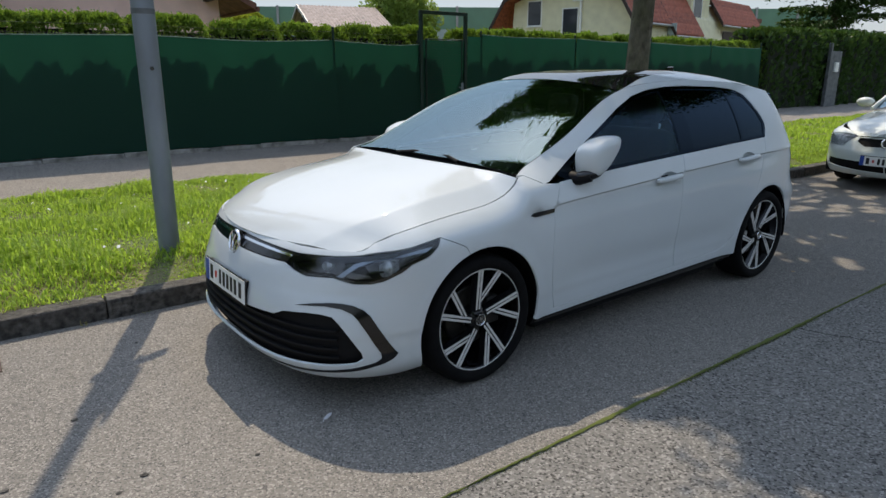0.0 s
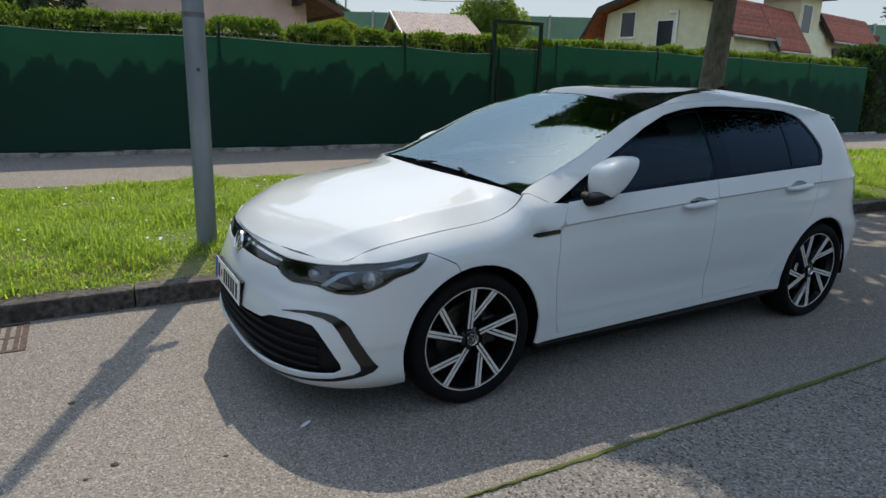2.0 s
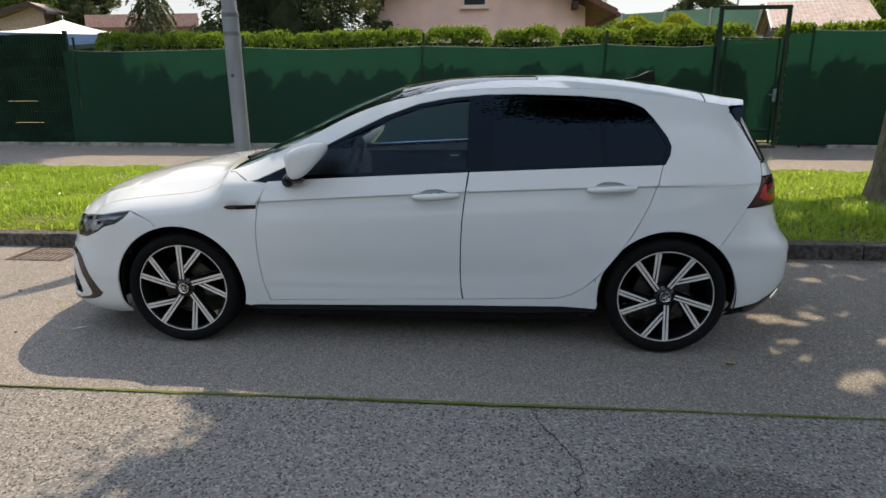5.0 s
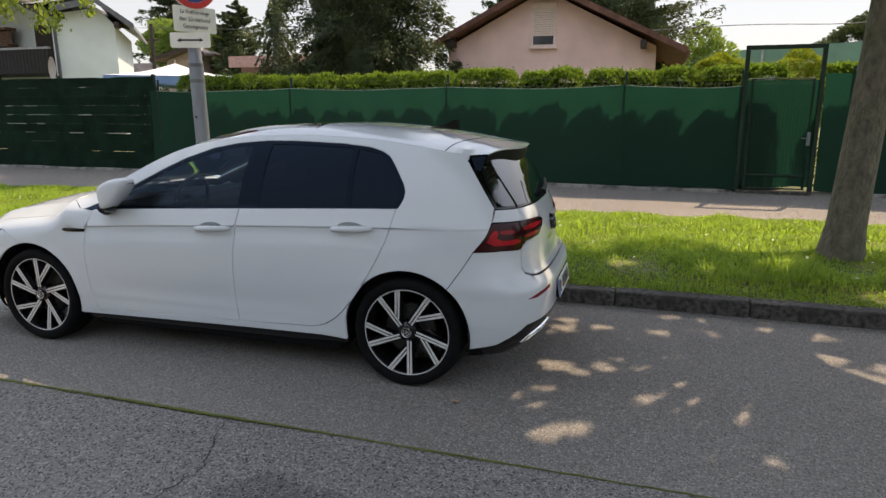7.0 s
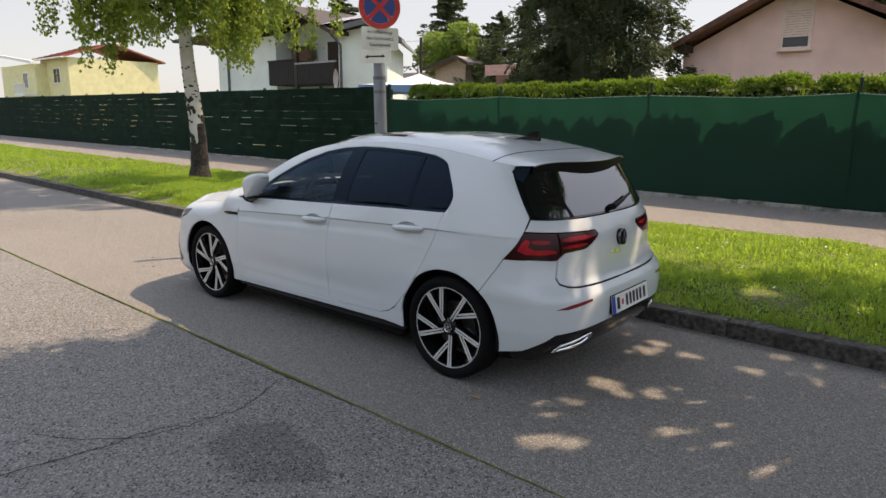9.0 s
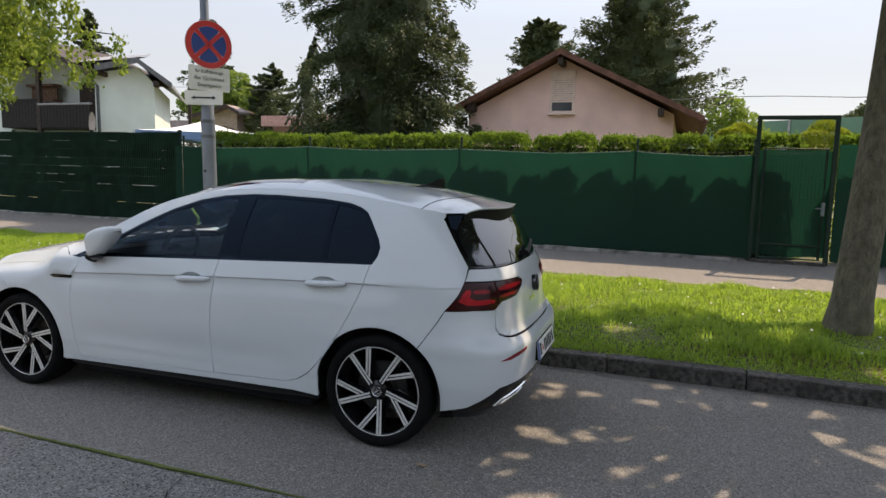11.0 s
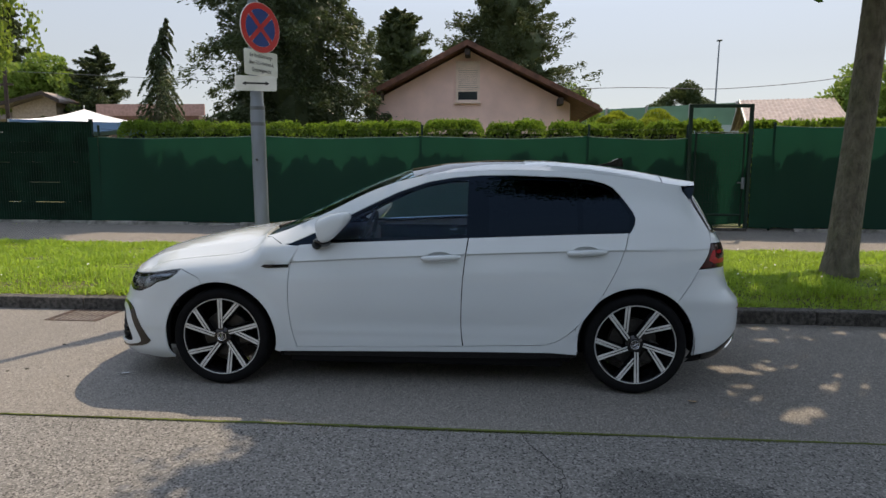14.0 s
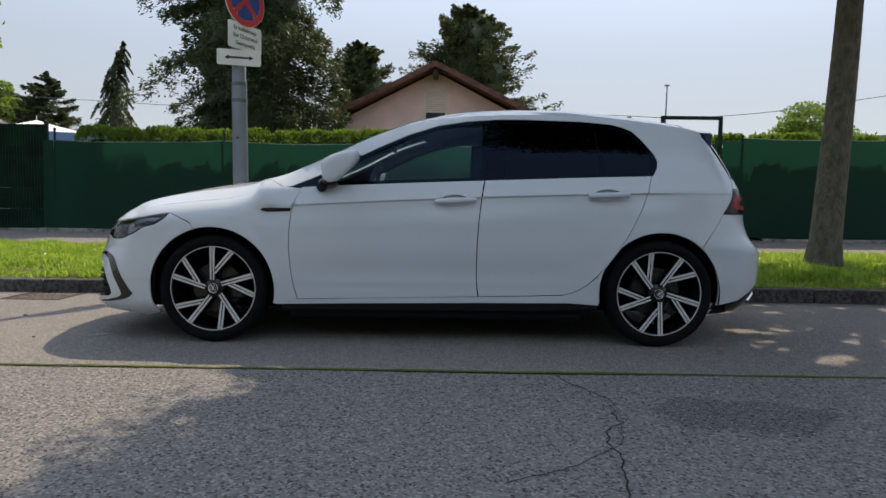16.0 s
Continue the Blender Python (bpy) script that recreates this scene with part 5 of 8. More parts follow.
def step01(a, b, x):
    t = min(max((x - a) / (b - a), 0.0), 1.0)
    return t * t * (3 - 2 * t)


XS, XR = -0.30, 2.62
HUB_Z, ARCH_R, WHEELBASE = 0.318, 0.362, 2.632
front_x = curve((0.14, -0.83), (0.18, -0.865), (0.23, -0.895), (0.30, -0.90), (0.42, -0.90), (0.52, -0.885), (0.58, -0.865), (0.64, -0.838), (0.70, -0.80), (0.73, -0.775), (0.85, -0.60))
rear_x = curve((0.14, 3.16), (0.20, 3.26), (0.28, 3.345), (0.36, 3.38), (0.50, 3.385), (0.565, 3.378), (0.61, 3.345), (0.66, 3.318), (0.74, 3.312), (0.86, 3.302), (0.94, 3.275), (1.00, 3.24), (1.06, 3.205), (1.15, 3.15), (1.25, 3.085), (1.36, 3.01))
front_p = curve((0.30, 3.0), (0.55, 2.4))
rear_q = curve((0.60, 4.2), (0.76, 2.7), (1.00, 2.9), (1.30, 3.2))
low_w = curve((0.14, 0.80), (0.18, 0.845), (0.23, 0.872), (0.30, 0.880), (0.345, 0.884), (0.38, 0.891), (0.50, 0.896), (0.68, 0.897), (0.80, 0.893), (0.95, 0.888), (1.1, 0.86))
shut_z = curve((-0.62, 0.712), (-0.545, 0.732), (-0.42, 0.783), (-0.30, 0.808), (-0.10, 0.832), (0.08, 0.850), (0.19, 0.880), (0.25, 0.915), (0.29, 0.960))
belt_z = curve((0.30, 0.910), (0.415, 0.916), (0.80, 0.939), (1.60, 0.976), (2.56, 1.014), (3.3, 1.03))
crease_z = curve((0.30, 0.800), (0.53, 0.819), (1.30, 0.862), (1.54, 0.874), (2.51, 0.910), (3.0, 0.92))
edge_z = curve((0.29, 0.965), (0.40, 1.000), (0.55, 1.062), (0.70, 1.130), (0.95, 1.252), (1.10, 1.308), (1.25, 1.346), (1.50, 1.378), (1.90, 1.394), (2.30, 1.380), (2.60, 1.348), (2.97, 1.29))


def half_width(x, z):
    """Half the body's width along its side, before the corners turn in."""
    low = low_w(z)
    zt = shut_z(x)
    fender = low - 0.095 * max(0.0, (z - zt + 0.13) / 0.13) ** 2.7
    zc, zb = crease_z(x), belt_z(x)
    if z <= zc:
        c = 1 - 0.8 * step01(2.45, 2.9, x)
        door = low - c * (0.014 * step01(zc - 0.14, zc - 0.004, z) - 0.0105 * step01(zc - 0.006, zc, z)) - (1 - c) * 0.0035 * step01(zc - 0.1, zc, z)
    elif z <= zb:
        door = low_w(zc) - 0.0035 - 0.034 * (z - zc) / (zb - zc)
    else:
        d = z - zb
        door = low_w(zc) - 0.040 - 0.28 * d - 0.78 * d * d - 0.10 * (max(0.0, 1.3 - x) / 0.9) ** 2 * min(1.0, d / 0.12)
    s = step01(0.22, 0.50, x)
    w = fender * (1 - s) + door * s
    for hx in (0.0, WHEELBASE):
        r = math.hypot(x - hx, z - HUB_Z)
        w += 0.007 * math.exp(-((r - ARCH_R - 0.005) / 0.04) ** 2)
        w += 0.007 * math.exp(-((r - ARCH_R - 0.05) / 0.13) ** 2) * step01(0.5, 0.62, z) * (0.6 if hx == 0 else 1.0)
    # hollow above the sill, between the wheels
    w -= 0.013 * math.exp(-((z - 0.42) / 0.09) ** 2) * step01(0.35, 0.75, x) * (1 - step01(1.95, 2.3, x))
    w *= 1 - 0.035 * step01(2.2, 3.4, x)
    return w


def corner_front(z):
    p = front_p(z)
    return p, p * 0.91, XS - front_x(z)


def corner_rear(z):
    return 4.0, rear_q(z), rear_x(z) - XR


def a_from_x(x, z):
    """The body coordinate a (x along the side, running on round the corners) of a point given by x."""
    if x < XS:
        p, q, d = corner_front(z)
        return XS - 1.1 * math.asin(min(1.0, ((XS - x) / d) ** (p / 2))) * 2 / math.pi
    if x > XR:
        p, q, d = corner_rear(z)
        return XR + 1.15 * math.asin(min(1.0, ((x - XR) / d) ** (p / 2))) * 2 / math.pi
    return x


A_FRONT, A_REAR = XS - 1.1, XR + 1.15


def body(a, z):
    """The point of the body's near side at a, z."""
    if a < XS:
        p, q, d = corner_front(z)
        f = min(1.0, (XS - a) / 1.1) * math.pi / 2
        x = XS - d * math.sin(f) ** (2 / p)
        return (x, -half_width(max(x, XS - 0.2), z) * max(0.0, math.cos(f)) ** (2 / q), z)
    if a > XR:
        p, q, d = corner_rear(z)
        f = min(1.0, (a - XR) / 1.15) * math.pi / 2
        x = XR + d * math.sin(f) ** (2 / p)
        return (x, -half_width(min(x, XR + 0.25), z) * max(0.0, math.cos(f)) ** (2 / q), z)
    return (a, -half_width(a, z), z)


hood_z = curve((-0.795, 0.722), (-0.75, 0.762), (-0.66, 0.815), (-0.50, 0.866), (-0.12, 0.944), (0.08, 0.970), (0.19, 0.984))
screen_z = curve((0.27, 1.000), (0.60, 1.160), (0.90, 1.298), (1.17, 1.400))
roof_z = curve((1.17, 1.402), (1.45, 1.440), (1.80, 1.458), (2.00, 1.458), (2.35, 1.436), (2.65, 1.398), (3.00, 1.338))


def inside(poly, x, y):
    hit = False
    n = len(poly)
    for k in range(n):
        (x0, y0), (x1, y1) = poly[k], poly[(k + 1) % n]
        if (y0 > y) != (y1 > y) and x < (x1 - x0) * (y - y0) / (y1 - y0) + x0:
            hit = not hit
    return hit


def dense(poly, step):
    out = []
    for k, (x0, y0) in enumerate(poly):
        x1, y1 = poly[(k + 1) % len(poly)]
        n = max(1, int(math.hypot(x1 - x0, y1 - y0) / step + 0.5))
        out += [(x0 + (x1 - x0) * i / n, y0 + (y1 - y0) * i / n) for i in range(n)]
    return out


def rounded(poly, times=2):
    """Cuts the corners of an outline to round them."""
    for _ in range(times):
        out = []
        for k, (x0, y0) in enumerate(poly):
            x1, y1 = poly[(k + 1) % len(poly)]
            out += [(x0 * .75 + x1 * .25, y0 * .75 + y1 * .25), (x0 * .25 + x1 * .75, y0 * .25 + y1 * .75)]
        poly = out
    return poly


def shrink(poly, d, keep):
    """Moves an outline inwards by d, but for the points that keep() names."""
    area = sum(p[0] * q[1] - q[0] * p[1] for p, q in zip(poly, poly[1:] + poly[:1]))
    sign = 1 if area > 0 else -1
    out = []
    n = len(poly)
    for k, (x, y) in enumerate(poly):
        if keep(x, y):
            out.append((x, y))
            continue
        (xa, ya), (xb, yb) = poly[k - 1], poly[(k + 1) % n]
        tx, ty = xb - xa, yb - ya
        l = math.hypot(tx, ty) or 1.0
        out.append((x - sign * ty / l * d, y + sign * tx / l * d))
    return out


def surface_normal(f, a, z):
    e = 0.003
    pa, pb, pc, pd = (Vector(f(a + e, z)), Vector(f(a - e, z)), Vector(f(a, z + e)), Vector(f(a, z - e)))
    n = (pa - pb).cross(pc - pd)
    return n.normalized() if n.length > 1e-12 else Vector((0, -1, 0))


def on_middle(a, z):
    return a <= A_FRONT + 1e-4 or a >= A_REAR - 1e-4


def panel(name, outline, material, parent, label="", gap=0.0030, rim=0.014, lift=0.0, step=0.03, holes=(), sides=(1, -1), f=body, keep=on_middle, creased=False):
    """A pressed panel cut from the body's surface along an outline in a, z, with turned edges; on both sides of the car."""
    out = shrink(dense(outline, step), gap, keep) if gap else dense(outline, step)
    cuts = [dense(h, step) for h in holes]
    amin, amax = min(p[0] for p in out), max(p[0] for p in out)
    zmin, zmax = min(p[1] for p in out), max(p[1] for p in out)
    pts, edges = [], []
    for loop in [out] + cuts:
        k0 = len(pts)
        pts += loop
        edges += [(k0 + i, k0 + (i + 1) % len(loop)) for i in range(len(loop))]
    rim_pts = np.array(pts)
    na, nz = int((amax - amin) / step) + 1, int((zmax - zmin) / step) + 1
    for i in range(na + 1):
        for k in range(nz + 1):
            a, z = amin + (i + 0.5 * (k % 2)) * step, zmin + k * step
            if creased and 0.45 < a < 3.0 and -0.04 < z - crease_z(a) < 0.03:
                continue
            if inside(out, a, z) and not any(inside(h, a, z) for h in cuts) and np.min(np.hypot(rim_pts[:, 0] - a, rim_pts[:, 1] - z)) > 0.55 * step:
                pts.append((a, z))
    if creased:
        a = max(0.46, amin)
        while a < min(3.0, amax):
            for off in (-0.032, -0.012, -0.0035, 0.0035, 0.02):
                z = crease_z(a) + off
                if inside(out, a, z) and not any(inside(h, a, z) for h in cuts) and np.min(np.hypot(rim_pts[:, 0] - a, rim_pts[:, 1] - z)) > 0.008:
                    pts.append((a, z))
            a += 0.022
    vv, _, ff, _, _, _ = geometry.delaunay_2d_cdt([Vector(p) for p in pts], edges, [], 0, 1e-6)
    made = []
    tri = []
    for t in ff:
        ca, cz = sum(vv[i][0] for i in t) / 3, sum(vv[i][1] for i in t) / 3
        if inside(out, ca, cz) and not any(inside(h, ca, cz) for h in cuts):
            tri.append(tuple(t))
    pos, nor = [], []
    for v in vv:
        n = surface_normal(f, v[0], v[1])
        if n.y > 0.02 and f is body:
            n = -n
        pos.append(Vector(f(v[0], v[1])) + n * lift)
        nor.append(n)
    # turn each triangle to face outwards
    faces = []
    for i, j, k in tri:
        g = (pos[j] - pos[i]).cross(pos[k] - pos[i])
        faces.append((i, j, k) if g.dot(nor[i]) > 0 else (i, k, j))
    count = {}
    for t in faces:
        for i in range(3):
            count[(t[i], t[(i + 1) % 3])] = 1
    border = [(i, j) for (i, j) in count if (j, i) not in count]
    verts, norms = list(pos), list(nor)
    rims = []
    if rim:
        for i, j in border:
            if keep(vv[i][0], vv[i][1]) and keep(vv[j][0], vv[j][1]):
                continue
            side = (pos[j] - pos[i]).cross(nor[i])
            side = side.normalized() if side.length > 1e-9 else nor[i]
            soft = (side + nor[i]).normalized()
            k = len(verts)
            verts += [pos[i], pos[j], pos[j] - nor[j] * rim, pos[i] - nor[i] * rim]
            norms += [soft, soft, side, side]
            rims.append((k, k + 3, k + 2, k + 1))
    for s in sides:
        me = bpy.data.meshes.new(name)
        fl = faces + rims
        if s < 0:
            fl = [t[::-1] for t in fl]
        me.from_pydata([(p.x, p.y * s, p.z) for p in verts], [], fl)
        me.polygons.foreach_set("use_smooth", np.ones(len(fl), bool))
        me.materials.append(material)
        me.normals_split_custom_set_from_vertices([(n.x, n.y * s, n.z) for n in norms])
        ob = new(name, me)
        ob.parent = parent
        if label:
            ob["label"] = label
        made.append(ob)
    return made


def arch(hx, a0, a1, n=24, r=ARCH_R):
    """Points of a wheel arch from angle a0 to a1 (degrees)."""
    return [(hx + r * math.cos(radians(a0 + (a1 - a0) * k / n)), HUB_Z + r * math.sin(radians(a0 + (a1 - a0) * k / n))) for k in range(n + 1)]


def to_a(pts):
    return [(a_from_x(x, z), z) for x, z in pts]


def along(f, x0, x1, n):
    return [(x0 + (x1 - x0) * k / n, f(x0 + (x1 - x0) * k / n)) for k in range(n + 1)]


def patch(name, rows, material, parent, label="", thick=0.0, lift=0.0):
    """A smooth grid from rows of points."""
    bm = bmesh.new()
    g = [[bm.verts.new(p) for p in r] for r in rows]
    for r0, r1 in zip(g, g[1:]):
        for k in range(len(r0) - 1):
            bm.faces.new((r0[k], r0[k + 1], r1[k + 1], r1[k]))
    bm.normal_update()
    if sum(f.normal.z for f in bm.faces) < 0:
        bmesh.ops.reverse_faces(bm, faces=bm.faces)
    bm.normal_update()
    if lift:
        for v in bm.verts:
            v.co += v.normal * lift
    if thick:
        bd = [e for e in bm.edges if len(e.link_faces) == 1]
        nrm = {v: v.normal.copy() for v in bm.verts}
        new_v = [x for x in bmesh.ops.extrude_edge_only(bm, edges=bd)["geom"] if isinstance(x, bmesh.types.BMVert)]
        for v in new_v:
            near = min((w for e in v.link_edges for w in e.verts if w is not v and w in nrm), key=lambda w: (w.co - v.co).length)
            v.co -= nrm[near] * thick
    for f in bm.faces:
        f.smooth = True
    for e in bm.edges:
        if len(e.link_faces) == 2 and e.calc_face_angle(0) > radians(40):
            e.smooth = False
    return part(name, bm, material, parent, label, recalc=False)

# ---- car materials ----
def paint(name, color, flake=0.0):
    m = shader(name, color, 0.55, vary=0.0, coat=1.0, ior=1.35, dirt=tuple(c * 0.9 for c in color), dirt_scale=2.0, dirt_amount=0.25)
    m.node_tree.nodes["Principled BSDF"].inputs["Metallic"].default_value = flake
    m.node_tree.nodes["Principled BSDF"].inputs["Coat IOR"].default_value = 1.5
    m.node_tree.nodes["Principled BSDF"].inputs["Specular IOR Level"].default_value = 0.05
    return m


PEARL = paint("pearl_white_paint", (0.575, 0.61, 0.625))
GLOSS_BLACK = shader("gloss_black_plastic", (0.006, 0.006, 0.007), 0.12, vary=0.0, coat=0.15)
FRAME_BLACK = pane_glass("black_window_trim", (0.0, 0.0, 0.0), (0.30, 0.44, 0.62), 1.36)
MATT_BLACK = shader("black_plastic", (0.006, 0.006, 0.007), 0.6, ior=1.25, vary=0.1, scale=40)
RUBBER = shader("tyre_rubber", (0.0045, 0.0045, 0.005), 0.85, ior=1.25, vary=0.2, scale=30, bump=0.001, bump_scale=90, dirt=(0.012, 0.0115, 0.011), dirt_scale=6, dirt_amount=0.3)
ALLOY = shader("machined_alloy", (0.66, 0.65, 0.63), 0.45, 0.25, vary=0.06, scale=60)
CHROME = shader("chrome", (0.75, 0.75, 0.76), 0.08, 1.0, vary=0.0)
BRAKE = shader("brake_disc", (0.06, 0.057, 0.054), 0.45, 0.7, vary=0.15, scale=30)
SCREEN_GLASS = pane_glass("windscreen_glass", (0.48, 0.54, 0.54), (0.74, 0.94, 1.0), 2.5)
FRONT_GLASS = pane_glass("side_glass", (0.90, 0.95, 0.93), (0.42, 0.62, 0.84), 1.36)
PRIVACY = pane_glass("privacy_glass", (0.010, 0.011, 0.012), (0.34, 0.50, 0.70), 1.36)
REAR_GLASS = shader("dark_mirroring_rear_glass", (0.008, 0.009, 0.010), 0.02, vary=0.0, ior=2.0)
ROOF_GLASS = shader("black_roof_glass", (0.006, 0.007, 0.008), 0.03, vary=0.0, ior=1.7)
LAMP_GLASS = pane_glass("lamp_cover", (0.85, 0.87, 0.88), 1.0, 1.5)
DARK_CHROME = shader("dark_chrome", (0.10, 0.10, 0.105), 0.15, 1.0, vary=0.0)
RIM_GREY = shader("grey_painted_rim", (0.30, 0.31, 0.33), 0.25, 0.6, vary=0.1, scale=20)
LAMP_GREY = shader("lamp_housing", (0.11, 0.113, 0.12), 0.25, 0.6, vary=0.1, scale=20)
TAIL_RED = shader("red_lamp_plastic", (0.44, 0.005, 0.013), 0.3, vary=0.15, scale=25, coat=0.05, ior=1.3)
TAIL_MID = shader("deep_red_lamp_plastic", (0.28, 0.006, 0.012), 0.2, vary=0.15, scale=25, coat=0.05, ior=1.3)
TAIL_DARK = shader("dark_red_lamp_plastic", (0.034, 0.003, 0.005), 0.15, vary=0.1, scale=25, coat=0.05, ior=1.3)
REFLECTOR = shader("red_reflector", (0.22, 0.02, 0.03), 0.2, vary=0.1, scale=80)
PLATE = shader("number_plate_white", (0.78, 0.78, 0.76), 0.4, vary=0.02)
PLATE_BLUE = shader("number_plate_blue", (0.02, 0.06, 0.32), 0.4, vary=0.02)
PLATE_INK = shader("number_plate_marks", (0.012, 0.012, 0.014), 0.5, vary=0.0)
PLATE_RED = shader("number_plate_red", (0.5, 0.04, 0.04), 0.5, vary=0.0)
SEAT = shader("dark_grey_upholstery", (0.022, 0.022, 0.024), 0.85, vary=0.2, scale=30, bump=0.002, bump_scale=200)
DASH = shader("dark_dashboard", (0.013, 0.0135, 0.0145), 0.6, vary=0.1, scale=30)

car = thing("white_car", "glossy white five-door hatchback with black trim, parked at the kerb", "car", (-0.013, 0.868, 0), 0.9)


def place(name, at=(0, 0, 0), parent=None, label=""):
    ob = new(name)
    ob.parent = parent or car
    ob.matrix_basis = pose(*at)
    return ob


# side panels
shut = [(x, shut_z(x)) for x in (-0.60, -0.545, -0.48, -0.42, -0.36, -0.30, -0.20, -0.10, 0.0, 0.08, 0.14, 0.19, 0.22, 0.25, 0.27, 0.29)]
lamp_top = [(-0.62, 0.708), (-0.50, 0.722), (-0.40, 0.736), (-0.246, 0.764)]
door_front = [(0.520, 0.914), (0.485, 0.845), (0.462, 0.784), (0.450, 0.66), (0.448, 0.561), (0.458, 0.44), (0.472, 0.347), (0.495, 0.262)]
fender = to_a(shut) + [(0.33, 0.962), (0.40, 0.925)] + door_front + [(0.385, 0.228)] + arch(0, -13, 106, 28) + [(-0.118, 0.701), (-0.141, 0.714), (-0.191, 0.738), (-0.246, 0.761)] + to_a(lamp_top[::-1][1:])
panel("front_fender", fender, PEARL, car, gap=0.0018, creased=True)
belt = along(belt_z, 0.52, 1.588, 12)
door_mid = [(1.588, 0.975), (1.572, 0.86), (1.556, 0.718), (1.549, 0.58), (1.547, 0.436), (1.551, 0.36), (1.559, 0.288)]
HOLLOWS = [[(xm + 0.080 * math.cos(q), zm + 0.031 * math.sin(q)) for q in np.linspace(0, 2 * math.pi, 29)[:-1]] for xm, zm in ((1.414, 0.858), (2.312, 0.901))]
front_doors = panel("front_door", belt + door_mid[1:] + [(0.498, 0.262)] + door_front[::-1][1:-1], PEARL, car, gap=0.0030, creased=True, holes=HOLLOWS[:1])
rear_cut = [(2.572, 1.011), (2.550, 0.92), (2.518, 0.832), (2.473, 0.735), (2.421, 0.640), (2.363, 0.555), (2.308, 0.480), (2.255, 0.418), (2.204, 0.368), (2.14, 0.327), (2.067, 0.304)]
rear_doors = panel("rear_door", along(belt_z, 1.592, 2.572, 10) + rear_cut[1:] + [(1.563, 0.288)] + door_mid[::-1][1:-1], PEARL, car, gap=0.0030, creased=True, holes=HOLLOWS[1:])
panel("sill", [(0.39, 0.232), (0.39, 0.258), (1.2, 0.2805), (1.56, 0.2865), (2.06, 0.3015), (2.14, 0.3252), (2.204, 0.3660), (2.255, 0.4160), (2.275, 0.36), (2.271, 0.246), (2.1, 0.256), (1.6, 0.252), (1.0, 0.243)], PEARL, car, gap=0.001)
window_top = [(2.440, 1.312), (2.362, 1.333), (2.18, 1.350), (2.028, 1.355), (1.85, 1.360), (1.673, 1.358), (1.48, 1.342), (1.316, 1.312), (1.137, 1.250), (0.957, 1.166), (0.82, 1.098), (0.703, 1.037), (0.58, 0.978), (0.464, 0.928), (0.415, 0.918)]
window_rear = [(2.583, 1.017), (2.608, 1.06), (2.615, 1.103), (2.598, 1.145), (2.567, 1.19), (2.530, 1.24), (2.488, 1.288)]
edge = to_a(along(edge_z, 0.29, 2.93, 40))
quarter = edge + [(2.975, 1.262), (3.03, 1.145), (3.085, 1.018), (3.017, 0.948), (2.94, 0.873), (2.853, 0.797)] + [(2.779, 0.695), (2.735, 0.634)] + to_a(arch(WHEELBASE, 49, 190, 36)) + [(2.2575, 0.4195)] + rear_cut[::-1][4:] + window_rear + window_top + [(0.40, 0.928), (0.33, 0.962)]
panel("side_frame", quarter, PEARL, car, gap=0.0016, creased=True)

# windows: gloss black frame with three panes on each side
win = [(0.415, 0.918)] + along(belt_z, 0.46, 2.583, 24) + window_rear[1:] + window_top[:-1]
pane_f = dense([(0.64, 0.955), (0.70, 0.952), (1.15, 0.973), (1.578, 0.992), (1.585, 1.335), (1.48, 1.324), (1.316, 1.294), (1.137, 1.232), (0.957, 1.148), (0.82, 1.081), (0.70, 1.018), (0.645, 0.985)], 0.2)
pane_r = dense([(1.715, 0.996), (2.00, 1.008), (2.270, 1.018), (2.260, 1.328), (2.028, 1.338), (1.85, 1.342), (1.715, 1.340)], 0.2)
pane_q = dense([(2.300, 1.020), (2.568, 1.031), (2.591, 1.105), (2.553, 1.18), (2.475, 1.275), (2.418, 1.304), (2.290, 1.325)], 0.2)
panel("window_frame", win, FRAME_BLACK, car, "gloss black window surround", 0.0, 0.02, -0.004, holes=(pane_f, pane_r, pane_q))
panel("front_window", pane_f, FRONT_GLASS, car, "lightly tinted door glass", 0.0, 0.0, -0.008)
panel("rear_window", pane_r, PRIVACY, car, "dark privacy glass", 0.0, 0.0, -0.008)
panel("quarter_window", pane_q, PRIVACY, car, "dark privacy glass", 0.0, 0.0, -0.008)

# bonnet, windscreen, roof: sections from side edge to side edge
def section(side, mid, n=28, p=2.2, v0=-1.0, v1=1.0):
    out = []
    for k in range(n + 1):
        v = v0 + (v1 - v0) * k / n
        out.append((side[0] + (mid[0] - side[0]) * (1 - v * v), abs(side[1]) * v, side[2] + (mid[2] - side[2]) * (1 - abs(v) ** p)))
    return out


rows = []
for k in range(33):
    t = k / 32
    x = -0.612 + (0.285 + 0.612) * t ** 0.85
    sx, sy, sz = body(a_from_x(x, shut_z(x)), shut_z(x))
    mx = -0.795 + (0.19 + 0.795) * t
    row = section((sx, sy + 0.004, sz), (mx, 0, hood_z(mx)), 120, 2.5 + 0.8 * t)
    # the shoulder crease, from the headlight's inner corner to the corner of the windscreen
    line, wide = float(np.interp(t, (0, 0.125, 0.25, 1), (0.53, 0.62, 0.66, 0.685))), abs(sy)
    fold = 0.024 * math.sin(math.pi * min(1, 0.06 + t * 0.92)) ** 0.5
    out_row = []
    for px, py, pz in row:
        u = (abs(py) - line) / max(0.05, wide - line)
        out_row.append((px, py, pz + fold * (max(0.0, 1 - u) ** 1.2 if u > 0 else math.exp(u * 0.8))))
    rows.append(out_row)
bonnet = patch("bonnet", rows, PEARL, car, thick=0.02)
